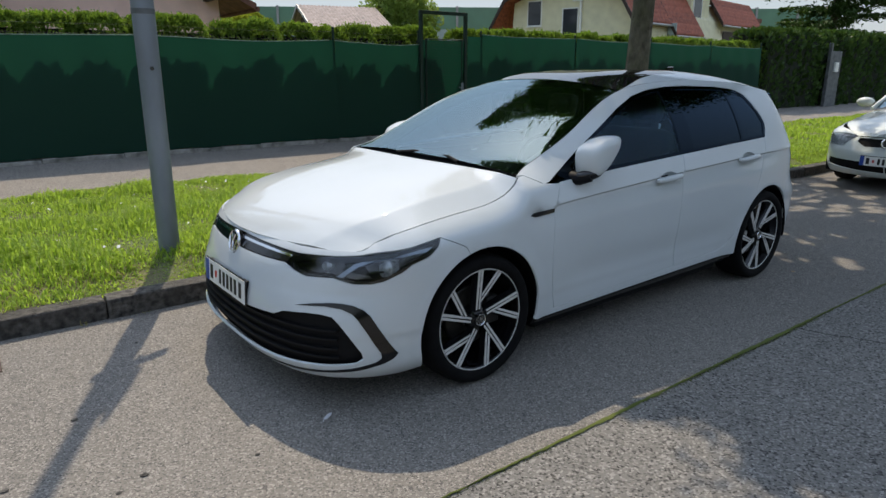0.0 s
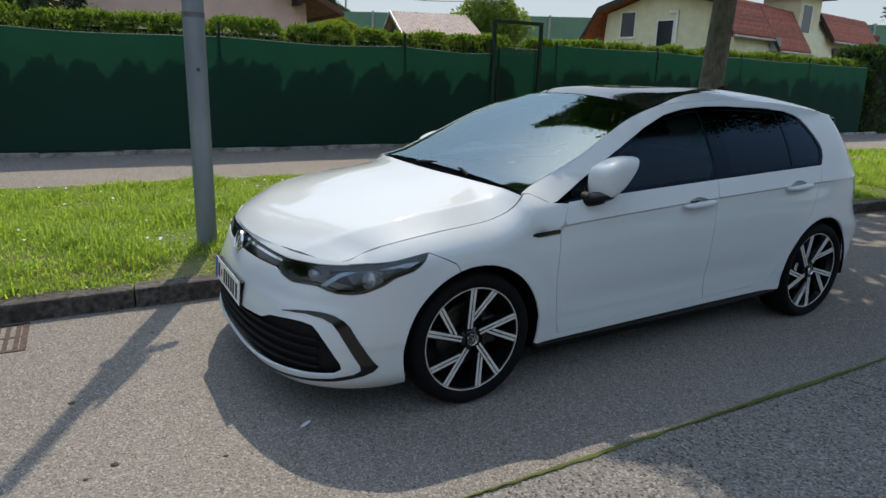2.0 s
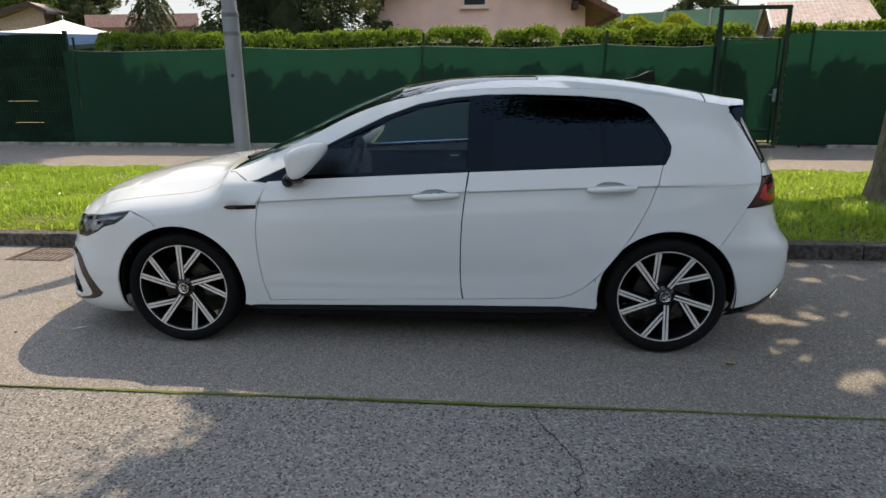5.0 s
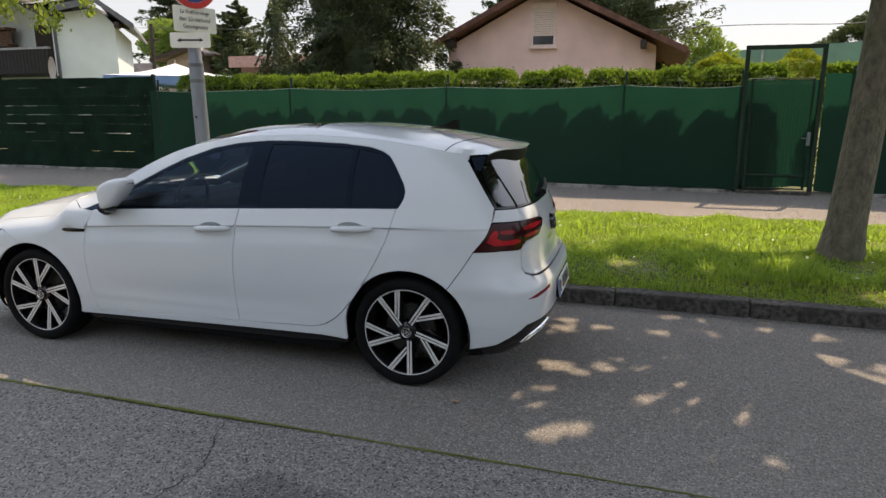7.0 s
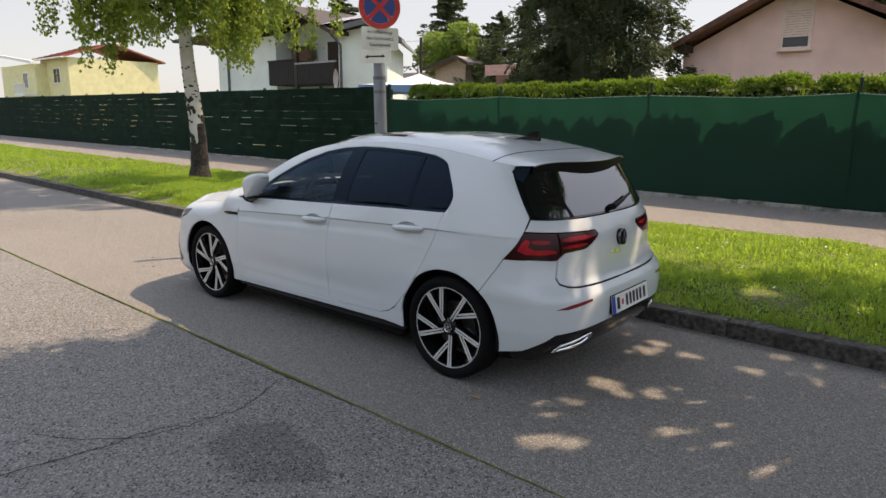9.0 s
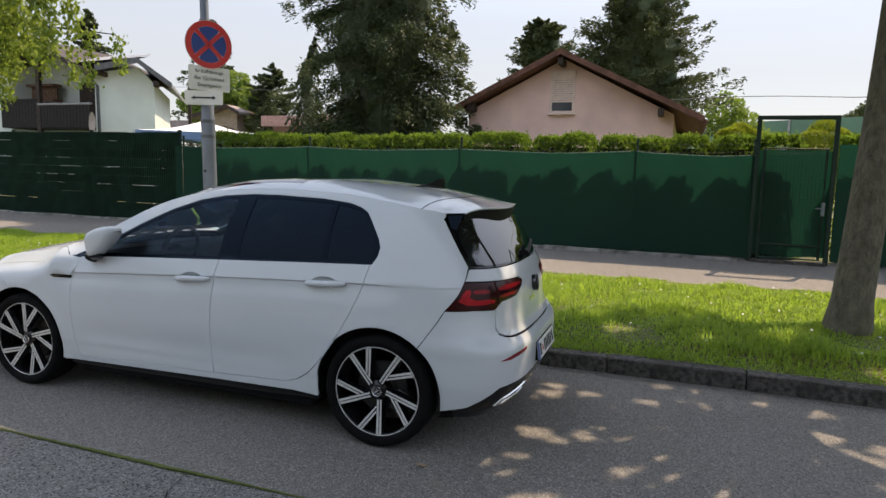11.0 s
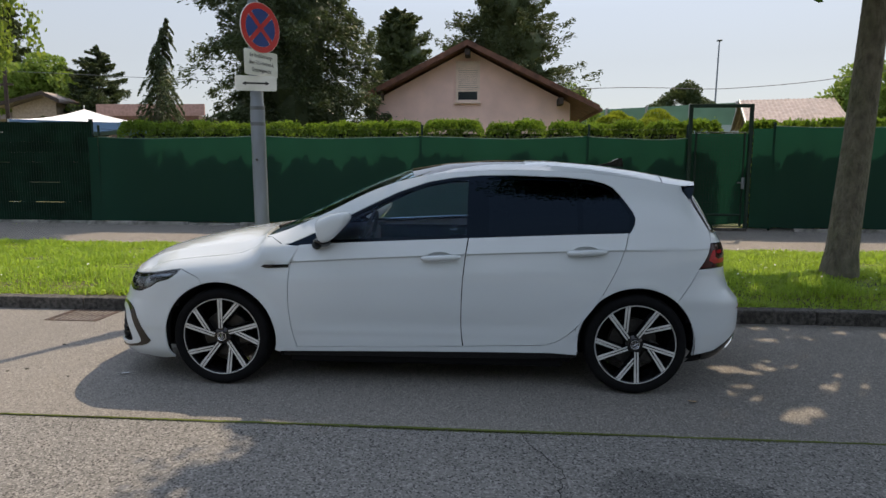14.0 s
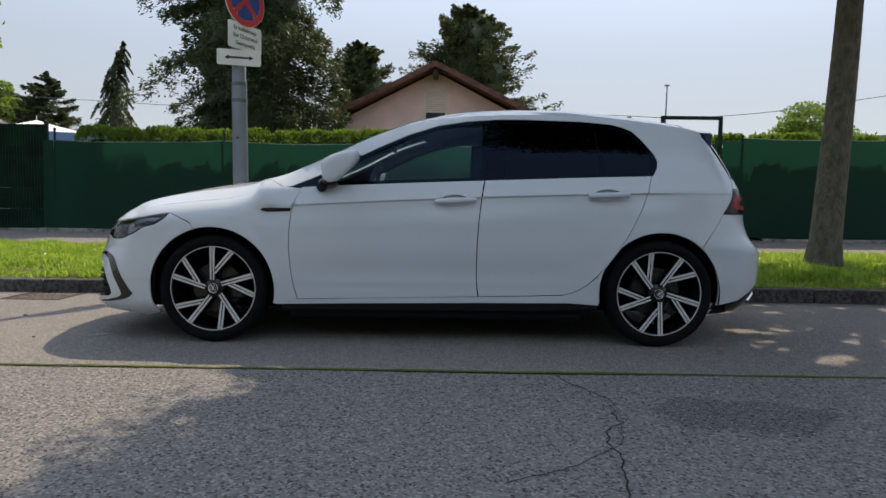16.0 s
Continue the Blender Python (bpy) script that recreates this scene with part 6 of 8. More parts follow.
c0 = [(p[0] - 0.01, p[1], p[2] - 0.03) for p in rows[-1][::3]]


def screen_side(t):
    x = 0.30 + (1.235 - 0.30) * t
    return body(x, edge_z(x))


def screen_row(t, lift=0.0):
    sx, sy, sz = screen_side(t)
    mx = 0.27 + (1.17 - 0.27) * t
    return section((sx, sy + 0.003, sz - 0.002), (mx, 0, screen_z(mx) + lift), 40, 2.3)


patch("cowl", [c0, [(p[0] + 0.03, p[1] * 0.97, p[2] - 0.035) for p in c0], [(p[0] + 0.03, p[1] * 0.98, p[2] - 0.012) for p in screen_row(0)]], MATT_BLACK, car)
patch("windscreen", [screen_row(k / 24) for k in range(25)], SCREEN_GLASS, car, "reflective laminated windscreen")
for s in (1, -1):
    bm = bmesh.new()
    base = Vector((0.25, -0.28 * s - 0.1, 0.99))
    tube(bm, [base, base + Vector((0.035, 0.12 * s, 0.015)), base + Vector((0.10, 0.52 * s, -0.02))], [0.011, 0.009, 0.006], 8)
    tube(bm, [base + Vector((0.035, 0.10 * s, 0.012)), base + Vector((0.125, 0.60 * s, -0.028))], 0.006, 6)
    part("wiper", bm, MATT_BLACK, car)


def roof_row(x, v0=-1.0, v1=1.0, n=28):
    sx, sy, sz = body(a_from_x(x, edge_z(x)), edge_z(x))
    t = (x - 1.235) / (2.93 - 1.235)
    mx = 1.17 + (2.99 - 1.17) * t
    return section((sx, sy + 0.002, sz - 0.001), (mx, 0, roof_z(mx)), n, 2.3 + 2.9 * step01(1.235, 1.55, x), v0, v1)


roof_xs = [1.235 + (2.93 - 1.235) * k / 40 for k in range(41)]
cut = 17


def rail_edge(x):
    return 1.0 - 0.15 * step01(1.20, 1.80, x)


for v0 in (-1, 1):
    patch("roof_rail", [roof_row(x, min(v0, v0 * rail_edge(x)), max(v0, v0 * rail_edge(x)), 9) for x in roof_xs[:cut + 1]], PEARL, car)
patch("roof_glass", [roof_row(x, 0.004 - rail_edge(x), rail_edge(x) - 0.004, 40) for x in roof_xs[:cut] + [roof_xs[cut] - 0.004]], ROOF_GLASS, car, "black panoramic roof glass", 0.012)
patch("roof_panel", [roof_row(x) for x in roof_xs[cut:]], PEARL, car)
fin_mesh = bmesh.new()
prism(fin_mesh, [(2.490, 1.420), (2.59, 1.441), (2.655, 1.472), (2.686, 1.476), (2.694, 1.410), (2.55, 1.418)], 0.036, pose(0, -0.018, 0.002))
part("antenna_fin", fin_mesh, GLOSS_BLACK, car)

part("roof_joint", tube(bmesh.new(), [Vector(q) for q in roof_row(2.80)], 0.0028, 6), MATT_BLACK, car, "dark joint between roof and spoiler")

# roof spoiler over the rear window
top_rows = []
for k in range(6):
    t = k / 5
    top_rows.append([(p[0] + t * (0.135 - 0.045 * (p[1] / 0.66) ** 2), p[1] * (1 - 0.07 * t), p[2] + t * (0.034 * (p[1] / 0.66) ** 2 - 0.028)) for p in roof_row(2.93)])
sp = top_rows + [[(p[0] - 0.002, p[1] * 0.998, p[2] - 0.008) for p in top_rows[-1]]]
patch("spoiler", sp, PEARL, car)
patch("spoiler_underside", [[(p[0] - 0.003, p[1] * 0.995, p[2] - 0.008) for p in top_rows[-1]], [(p[0] - 0.022, p[1] * 0.985, p[2] - 0.075) for p in top_rows[-1]], [(p[0] - 0.19, p[1] * 0.98, p[2] - 0.10) for p in top_rows[-1]]], MATT_BLACK, car)
for s in (1, -1):
    bm = bmesh.new()
    tx_, tz_ = top_rows[-1][0][0], top_rows[-1][0][2]
    q = [None, Vector((2.915, 0.676 * s, 1.250)), Vector((2.945, 0.665 * s, 1.285)), Vector((tx_ - 0.004, 0.612 * s, tz_ - 0.008)), Vector((tx_ - 0.045, 0.60 * s, tz_ - 0.075)), Vector((2.985, 0.668 * s, 1.175))]
    a = [bm.verts.new(p) for p in (q[1], q[2], q[3], q[4], q[5])]
    b = [bm.verts.new(p - Vector((0, 0.03 * s, 0))) for p in (q[1], q[2], q[3], q[4], q[5])]
    bm.faces.new(a)
    bm.faces.new(b[::-1])
    for k in range(5):
        bm.faces.new((a[k], b[k], b[(k + 1) % 5], a[(k + 1) % 5]))
    part("spoiler_side", bm, FRAME_BLACK, car)

# rear: window, tailgate, bumper, lamps
panel("tailgate_window_frame", [(2.985, 1.262), (3.035, 1.145), (3.092, 1.016), (3.30, 1.008), (3.55, 1.003), (A_REAR, 1.000), (A_REAR, 1.315), (3.2, 1.295)], GLOSS_BLACK, car, gap=0.001, lift=-0.006)
panel("rear_screen", [(3.13, 1.024), (3.30, 1.017), (3.55, 1.011), (A_REAR, 1.008), (A_REAR, 1.31), (3.30, 1.30), (3.10, 1.235), (3.085, 1.16)], REAR_GLASS, car, "dark mirroring rear window", 0.0, 0.0, -0.001)
panel("tailgate", gap=0.0018, outline=[(3.094, 1.010), (3.30, 1.002), (3.55, 0.997), (A_REAR, 0.994), (A_REAR, 0.617), (3.66, 0.622), (3.50, 0.630), (3.415, 0.640), (3.33, 0.660), (3.285, 0.692), (3.268, 0.74), (3.270, 0.785), (3.335, 0.820), (3.515, 0.826), (3.60, 0.868), (3.634, 0.900), (3.617, 0.924), (3.30, 0.938), (3.024, 0.950)], material=PEARL, parent=car)
panel("rear_bumper", gap=0.0014, outline=[(2.7368, 0.634), (2.7808, 0.6946), (2.8548, 0.7934), (3.08, 0.793), (3.262, 0.781), (3.260, 0.735), (3.277, 0.685), (3.328, 0.652), (3.412, 0.632), (3.50, 0.622), (3.66, 0.614), (A_REAR, 0.609), (A_REAR, 0.392), (3.60, 0.388), (3.40, 0.384), (3.25, 0.378), (3.12, 0.325), (3.00, 0.276), (2.90, 0.262)] + to_a(arch(WHEELBASE, -11, 48.8, 20)), material=PEARL, parent=car)
panel("diffuser", [(2.96, 0.205), (2.90, 0.255), (2.93, 0.259), (3.00, 0.271), (3.12, 0.320), (3.25, 0.373), (3.40, 0.379), (3.60, 0.383), (A_REAR, 0.387), (A_REAR, 0.20), (3.30, 0.19)], GLOSS_BLACK, car, "gloss black diffuser", lift=-0.006)
lamp_outer = [(2.858, 0.801), (2.94, 0.873), (3.02, 0.943), (3.28, 0.934), (3.285, 0.80), (3.262, 0.786), (3.08, 0.797)]
lamp_inner = [(3.295, 0.934), (3.612, 0.919), (3.629, 0.900), (3.597, 0.872), (3.512, 0.831), (3.338, 0.825), (3.298, 0.806)]
for outline, nm in ((lamp_outer, "tail_lamp"), (lamp_inner, "tailgate_lamp")):
    panel(nm, outline, TAIL_DARK, car, "dark red lamp cluster", 0.001, 0.02, 0.002)
panel("tail_light_bar", rounded([(2.93, 0.826), (3.00, 0.905), (3.06, 0.905), (3.02, 0.850), (3.26, 0.846), (3.255, 0.818)], 1), TAIL_RED, car, "bright red light guide", 0.0, 0.0, 0.0035, 0.02)
panel("tail_light_bar", rounded([(3.075, 0.905), (3.22, 0.897), (3.20, 0.876), (3.06, 0.882)], 1), TAIL_MID, car, "deep red light guide", 0.0, 0.0, 0.0035, 0.02)
panel("tail_light_bar", rounded([(3.31, 0.908), (3.60, 0.904), (3.58, 0.884), (3.31, 0.879)], 1), TAIL_MID, car, "deep red light guide", 0.0, 0.0, 0.0035, 0.02)
panel("tail_light_bar", rounded([(3.31, 0.862), (3.53, 0.862), (3.51, 0.846), (3.31, 0.842)], 1), TAIL_MID, car, "deep red light guide", 0.0, 0.0, 0.0035, 0.02)
panel("rear_reflector", [(3.245, 0.526), (3.40, 0.546), (3.585, 0.556), (3.582, 0.540), (3.36, 0.522)], REFLECTOR, car, "red bumper reflector", 0.0, 0.01, 0.002, 0.02)
panel("exhaust_trim", [(3.275, 0.262), (3.33, 0.305), (3.585, 0.350), (3.60, 0.318), (3.55, 0.280)], CHROME, car, "chrome exhaust trim", 0.0, 0.02, 0.004, 0.02, holes=([(3.305, 0.272), (3.345, 0.297), (3.565, 0.336), (3.572, 0.318), (3.53, 0.292)],))
panel("exhaust_inner", [(3.30, 0.268), (3.34, 0.300), (3.57, 0.340), (3.58, 0.316), (3.53, 0.288)], MATT_BLACK, car, "", 0.0, 0.0, -0.004, 0.03)
bm = bmesh.new()
rx = rear_x(1.03)
tube(bm, [(rx - 0.01, 0.0, 1.02), (rx + 0.025, 0.0, 1.03), (rx + 0.02, 0.12, 1.055), (rx - 0.01, 0.30, 1.085)], [0.022, 0.02, 0.012, 0.008], 10)
part("rear_wiper", bm, MATT_BLACK, car)

# front: bumper with grille openings, blades, lamps
grille_cut = [(A_FRONT, 0.418), (-1.255, 0.414), (-1.075, 0.425), (-1.02, 0.449), (-0.90, 0.461), (-0.826, 0.463), (-0.770, 0.455), (-0.735, 0.43), (-0.60, 0.302), (-0.590, 0.28), (-0.625, 0.263), (-0.75, 0.252), (-0.887, 0.246), (-1.10, 0.235), (-1.296, 0.226), (A_FRONT, 0.224)]
lamp_low = [(-1.045, 0.660), (-1.002, 0.630), (-0.93, 0.613), (-0.86, 0.617), (-0.794, 0.620), (-0.735, 0.608), (-0.683, 0.600), (-0.60, 0.601), (-0.542, 0.609), (-0.45, 0.642), (-0.40, 0.671), (-0.32, 0.692), (-0.268, 0.730)]
bumper = [(A_FRONT, 0.646), (-1.20, 0.648), (-1.06, 0.650)] + lamp_low[1:] + [(-0.246, 0.7592), (-0.192, 0.7362), (-0.142, 0.7122), (-0.119, 0.6992)] + to_a(arch(0, 106.4, 205, 30)) + [(-0.36, 0.150), (-0.50, 0.170), (-0.70, 0.178), (-1.00, 0.165), (A_FRONT, 0.160), (A_FRONT, 0.220), (-1.296, 0.222), (-1.10, 0.231), (-0.887, 0.242), (-0.75, 0.248), (-0.622, 0.258), (-0.582, 0.276), (-0.592, 0.306), (-0.728, 0.435), (-0.765, 0.461), (-0.826, 0.468), (-0.90, 0.466), (-1.02, 0.454), (-1.078, 0.430), (-1.255, 0.419), (A_FRONT, 0.422)]
panel("front_bumper", bumper, PEARL, car, gap=0.001, step=0.024)
blade = [(-0.95, 0.492), (-0.86, 0.510), (-0.78, 0.519), (-0.72, 0.519), (-0.668, 0.512), (-0.615, 0.494), (-0.576, 0.469), (-0.49, 0.374), (-0.408, 0.284), (-0.430, 0.262), (-0.475, 0.246), (-0.602, 0.226), (-0.79, 0.212), (-1.02, 0.194), (-1.25, 0.186), (-1.25, 0.192), (-1.02, 0.203), (-0.80, 0.222), (-0.64, 0.236), (-0.52, 0.256), (-0.487, 0.272), (-0.490, 0.296), (-0.56, 0.374), (-0.627, 0.447), (-0.665, 0.477), (-0.719, 0.496), (-0.804, 0.503)]
panel("bumper_blade", blade, GLOSS_BLACK, car, "gloss black bumper blade", 0.0, 0.006, 0.003, 0.02)
panel("grille_mesh", [(A_FRONT, 0.425)] + grille_cut[1:-1] + [(A_FRONT, 0.218)], MATT_BLACK, car, "black honeycomb grille", -0.01, 0.0, -0.035, 0.03)
for z0 in (0.262, 0.305, 0.345, 0.385):
    w = (-0.66 - (0.46 - z0) * 0.2) if z0 < 0.4 else -0.8
    panel("grille_slat", [(A_FRONT, z0), (-1.10, z0 + 0.006), (w - 0.02 + 0.35 * (z0 - 0.26) * -1, z0 + 0.010), (w - 0.02 + 0.35 * (z0 - 0.26) * -1, z0 + 0.018), (-1.10, z0 + 0.016), (A_FRONT, z0 + 0.010)], MATT_BLACK, car, "", 0.0, 0.02, -0.012, 0.04)
panel("grille_strip", [(A_FRONT, 0.650), (-1.20, 0.652), (-1.056, 0.655), (-1.044, 0.672), (-1.00, 0.692), (-1.20, 0.700), (A_FRONT, 0.706)], GLOSS_BLACK, car, "black strip between the headlights", 0.0, 0.015, -0.004, 0.02)
panel("bonnet_edge", [(A_FRONT, 0.709), (-1.20, 0.704), (-1.00, 0.696), (-0.80, 0.704), (-0.64, 0.714), (-0.64, 0.724), (-0.80, 0.722), (-1.00, 0.722), (-1.20, 0.732), (A_FRONT, 0.738)], PEARL, car, "", 0.0, 0.01, 0.0, 0.02)
panel("chrome_strip", [(A_FRONT, 0.686), (-1.20, 0.682), (-1.03, 0.676), (-1.03, 0.685), (-1.20, 0.692), (A_FRONT, 0.696)], CHROME, car, "thin chrome line", 0.0, 0.004, 0.001, 0.02)
lamp_up = [(-0.246, 0.760), (-0.36, 0.742), (-0.50, 0.722), (-0.62, 0.711), (-0.80, 0.700), (-0.98, 0.692), (-1.03, 0.676)]
lamp = lamp_low + lamp_up
panel("headlight_housing", lamp, LAMP_GREY, car, "", 0.004, 0.0, -0.045, 0.04)
panel("headlight_rim", lamp, GLOSS_BLACK, car, "", 0.001, 0.05, -0.002, 0.02, holes=([(-1.02, 0.662), (-0.985, 0.638), (-0.92, 0.623), (-0.80, 0.629), (-0.735, 0.618), (-0.683, 0.610), (-0.60, 0.611), (-0.545, 0.618), (-0.455, 0.650), (-0.405, 0.680), (-0.33, 0.700), (-0.282, 0.732), (-0.36, 0.728), (-0.50, 0.706), (-0.62, 0.696), (-0.80, 0.686), (-0.97, 0.680)],))
panel("headlight_cover", lamp, LAMP_GLASS, car, "clear headlight cover", 0.0, 0.0, 0.0, 0.03)
LIGHT_GUIDE = shader("clear_light_guide", (0.42, 0.48, 0.58), 0.2, 0.4, vary=0.1, scale=30, coat=0.6)
panel("daylight_strip", [(-0.262, 0.753), (-0.36, 0.737), (-0.50, 0.719), (-0.62, 0.708), (-0.80, 0.698), (-1.00, 0.688), (-1.00, 0.682), (-0.80, 0.691), (-0.62, 0.700), (-0.50, 0.709), (-0.41, 0.712), (-0.33, 0.712), (-0.285, 0.736)], LIGHT_GUIDE, car, "pale daylight running strip", 0.0, 0.004, -0.003, 0.02)
panel("light_guide", [(-0.785, 0.622), (-0.742, 0.655), (-0.698, 0.684), (-0.60, 0.706), (-0.54, 0.712), (-0.42, 0.718), (-0.40, 0.710), (-0.53, 0.702), (-0.60, 0.695), (-0.682, 0.672), (-0.722, 0.645), (-0.752, 0.620)], LIGHT_GUIDE, car, "pale curved light guide", 0.0, 0.008, -0.012, 0.02)


# opaque near-white: the lenses' bright reflections are put into the colour
BRIGHT_LENS = shader("whitened_lamp_lens", (0.70, 0.73, 0.76), 0.2, 0.3, vary=0.25, scale=60)


def reflector(outline):
    ca, cz = sum(p[0] for p in outline) / len(outline), sum(p[1] for p in outline) / len(outline)
    inner_ = [(ca + (a - ca) * 0.80, cz + (z - cz) * 0.70) for a, z in outline]
    panel("reflector_rim", outline, DARK_CHROME, car, "dark reflector rim", 0.0, 0.01, -0.014, 0.02, holes=(inner_,))
    panel("reflector_bowl", outline, GLOSS_BLACK, car, "", 0.0, 0.0, -0.03, 0.03)


reflector([(-0.997, 0.655), (-0.922, 0.676), (-0.775, 0.690), (-0.745, 0.675), (-0.790, 0.644), (-0.885, 0.635)])
reflector([(-0.648, 0.676), (-0.58, 0.694), (-0.465, 0.702), (-0.486, 0.681), (-0.548, 0.645), (-0.617, 0.645)])
for s in (1, -1):
    for a, z, r in ((-0.56, 0.662, 0.034), (-0.86, 0.660, 0.028)):
        p = Vector(body(a, z))
        n = surface_normal(body, a, z)
        if n.y > 0:
            n = -n
        n = (n + Vector((-1.2, 0, 0))).normalized()
        bm = lathe(bmesh.new(), [(0.001, 0.012), (r * 0.6, 0.010), (r * 0.95, 0.0), (r * 1.1, -0.002), (r * 1.2, -0.02), (r * 1.2, -0.05)], sides=20)
        m = Matrix.Translation(p - n * 0.028) @ n.to_track_quat("Z", "Y").to_matrix().to_4x4()
        if s < 0:
            m = Matrix.Scale(-1, 4, (0, 1, 0)) @ m
        part("headlight_lens", bm, BRIGHT_LENS, car, smooth=True, at=m)
    panel_pts = [(-1.0, 0.650), (-0.80, 0.636), (-0.735, 0.626), (-0.683, 0.618), (-0.60, 0.620), (-0.62, 0.634), (-0.74, 0.650), (-0.82, 0.668), (-0.9, 0.65)]
panel("headlight_fin", panel_pts, DARK_CHROME, car, "", 0.0, 0.01, -0.02, 0.03)

# number plates with plain bars in place of the characters
def number_plate(m, blue_side=-1):
    base = part("number_plate", boxed(-0.265, -0.006, -0.062, 0.265, 0.0, 0.062, bevel=0.003), GLOSS_BLACK, car, "Austrian-style number plate with plain bars", at=m)
    part("plate_holder", boxed(-0.25, 0.001, -0.052, 0.25, 0.045, 0.052, bevel=0.004), MATT_BLACK, base, "black plastic plate holder")
    part("plate_face", boxed(-0.26, -0.0085, -0.055, 0.26, -0.006, 0.055), PLATE, base)
    part("plate_band", boxed(-0.26 if blue_side < 0 else 0.215, -0.0105, -0.055, -0.215 if blue_side < 0 else 0.26, -0.0085, 0.055), PLATE_BLUE, base)
    for x, w, mt in ((-0.175, 0.045, PLATE_INK), (-0.115, 0.028, PLATE_RED), (-0.055, 0.034, PLATE_INK), (-0.005, 0.034, PLATE_INK), (0.045, 0.036, PLATE_INK), (0.095, 0.036, PLATE_INK), (0.145, 0.036, PLATE_INK), (0.205, 0.038, PLATE_INK)):
        w *= 0.8
        h = 0.036 if mt is PLATE_INK else 0.016
        part("plate_bar", boxed(x - w / 2, -0.0105, -h, x + w / 2, -0.0085, h), mt, base)
    return base


number_plate(pose(-0.893, 0, 0.476, -4, 0, -90))
number_plate(pose(3.392, 0, 0.470, -9, 0, 90))
for px, pz, r, rz, tilt in ((-0.826, 0.655, 0.062, -90, 14), (3.312, 0.848, 0.052, 90, 8)):
    m = pose(px, 0, pz, -tilt, 0, rz)
    badge = part("badge", lathe(bmesh.new(), [(0.001, -0.012), (r * 0.8, -0.012), (r, -0.006), (r, 0.012)], axis="y", sides=32), GLOSS_BLACK, car, "round badge", smooth=True, at=m)
    part("badge_ring", lathe(bmesh.new(), [(r * 0.86, -0.012), (r * 0.9, -0.016), (r * 0.98, -0.014), (r * 1.01, -0.005)], axis="y", sides=32), DARK_CHROME if rz > 0 else CHROME, badge, smooth=True)
    bm = bmesh.new()
    for s in (1, -1):
        tube(bm, [(s * r * 0.36, -0.014, r * 0.62), (0, -0.014, -0.02 * r), (0, -0.014, -0.02 * r - 0.001)], r * 0.09, 6)
        tube(bm, [(s * r * 0.72, -0.014, r * 0.25), (s * r * 0.34, -0.014, -r * 0.66), (0, -0.014, r * 0.05)], r * 0.09, 6)
    part("badge_bars", bm, DARK_CHROME if rz > 0 else CHROME, badge)
for k in range(3):
    panel("rear_lettering", [(3.712 + 0.034 * k, 0.756), (3.712 + 0.034 * k, 0.776), (3.735 + 0.034 * k, 0.776), (3.735 + 0.034 * k, 0.756)], CHROME, car, "chrome lettering as plain bars", 0.0, 0.003, 0.003, 0.02, sides=(1,))

# side details
panel("fender_blade", [(0.283, 0.784), (0.300, 0.796), (0.459, 0.797), (0.456, 0.778), (0.32, 0.774)], GLOSS_BLACK, car, "black fender blade", 0.0, 0.006, 0.004, 0.03)
panel("side_skirt", [(0.40, 0.186), (0.40, 0.232), (1.0, 0.243), (1.6, 0.252), (2.1, 0.256), (2.272, 0.246), (2.268, 0.215), (1.9, 0.195)], GLOSS_BLACK, car, "gloss black side skirt", 0.0, 0.05, -0.016, 0.04)
for s, doors in ((1, 0), (-1, 1)):
    for door, x0, x1, z in ((front_doors[doors], 1.302, 1.538, 0.853), (rear_doors[doors], 2.200, 2.436, 0.896)):
        xm = (x0 + x1) / 2
        y = half_width(xm, z)
        bm = bmesh.new()
        prof = [(-1.0, 0.0), (-0.93, 0.55), (-0.7, 0.95), (-0.3, 1.0), (0.2, 1.0), (0.7, 0.95), (0.93, 0.55), (1.0, 0.0)]
        tube(bm, [(xm + t * (x1 - x0) / 2, -s * (y + 0.004 + 0.026 * h), z + 0.006 * t) for t, h in prof], [0.009, 0.013, 0.0165, 0.018, 0.018, 0.0165, 0.013, 0.009], 12)
        part("door_handle", bm, PEARL, door, "white door handle", smooth=True)
        cup = lathe(bmesh.new(), [(0.001, 1.0), (0.3, 0.97), (0.6, 0.84), (0.82, 0.6), (0.95, 0.3), (1.01, 0.0)], axis="y", sides=28)
        for v in cup.verts:
            vx, vz = xm - 0.006 + v.co.x * 0.080, z + 0.005 + v.co.z * 0.031
            v.co = Vector((vx, -s * (half_width(vx, vz) - 0.003 - 0.024 * v.co.y), vz))
        part("handle_recess", cup, PEARL, door, smooth=True)

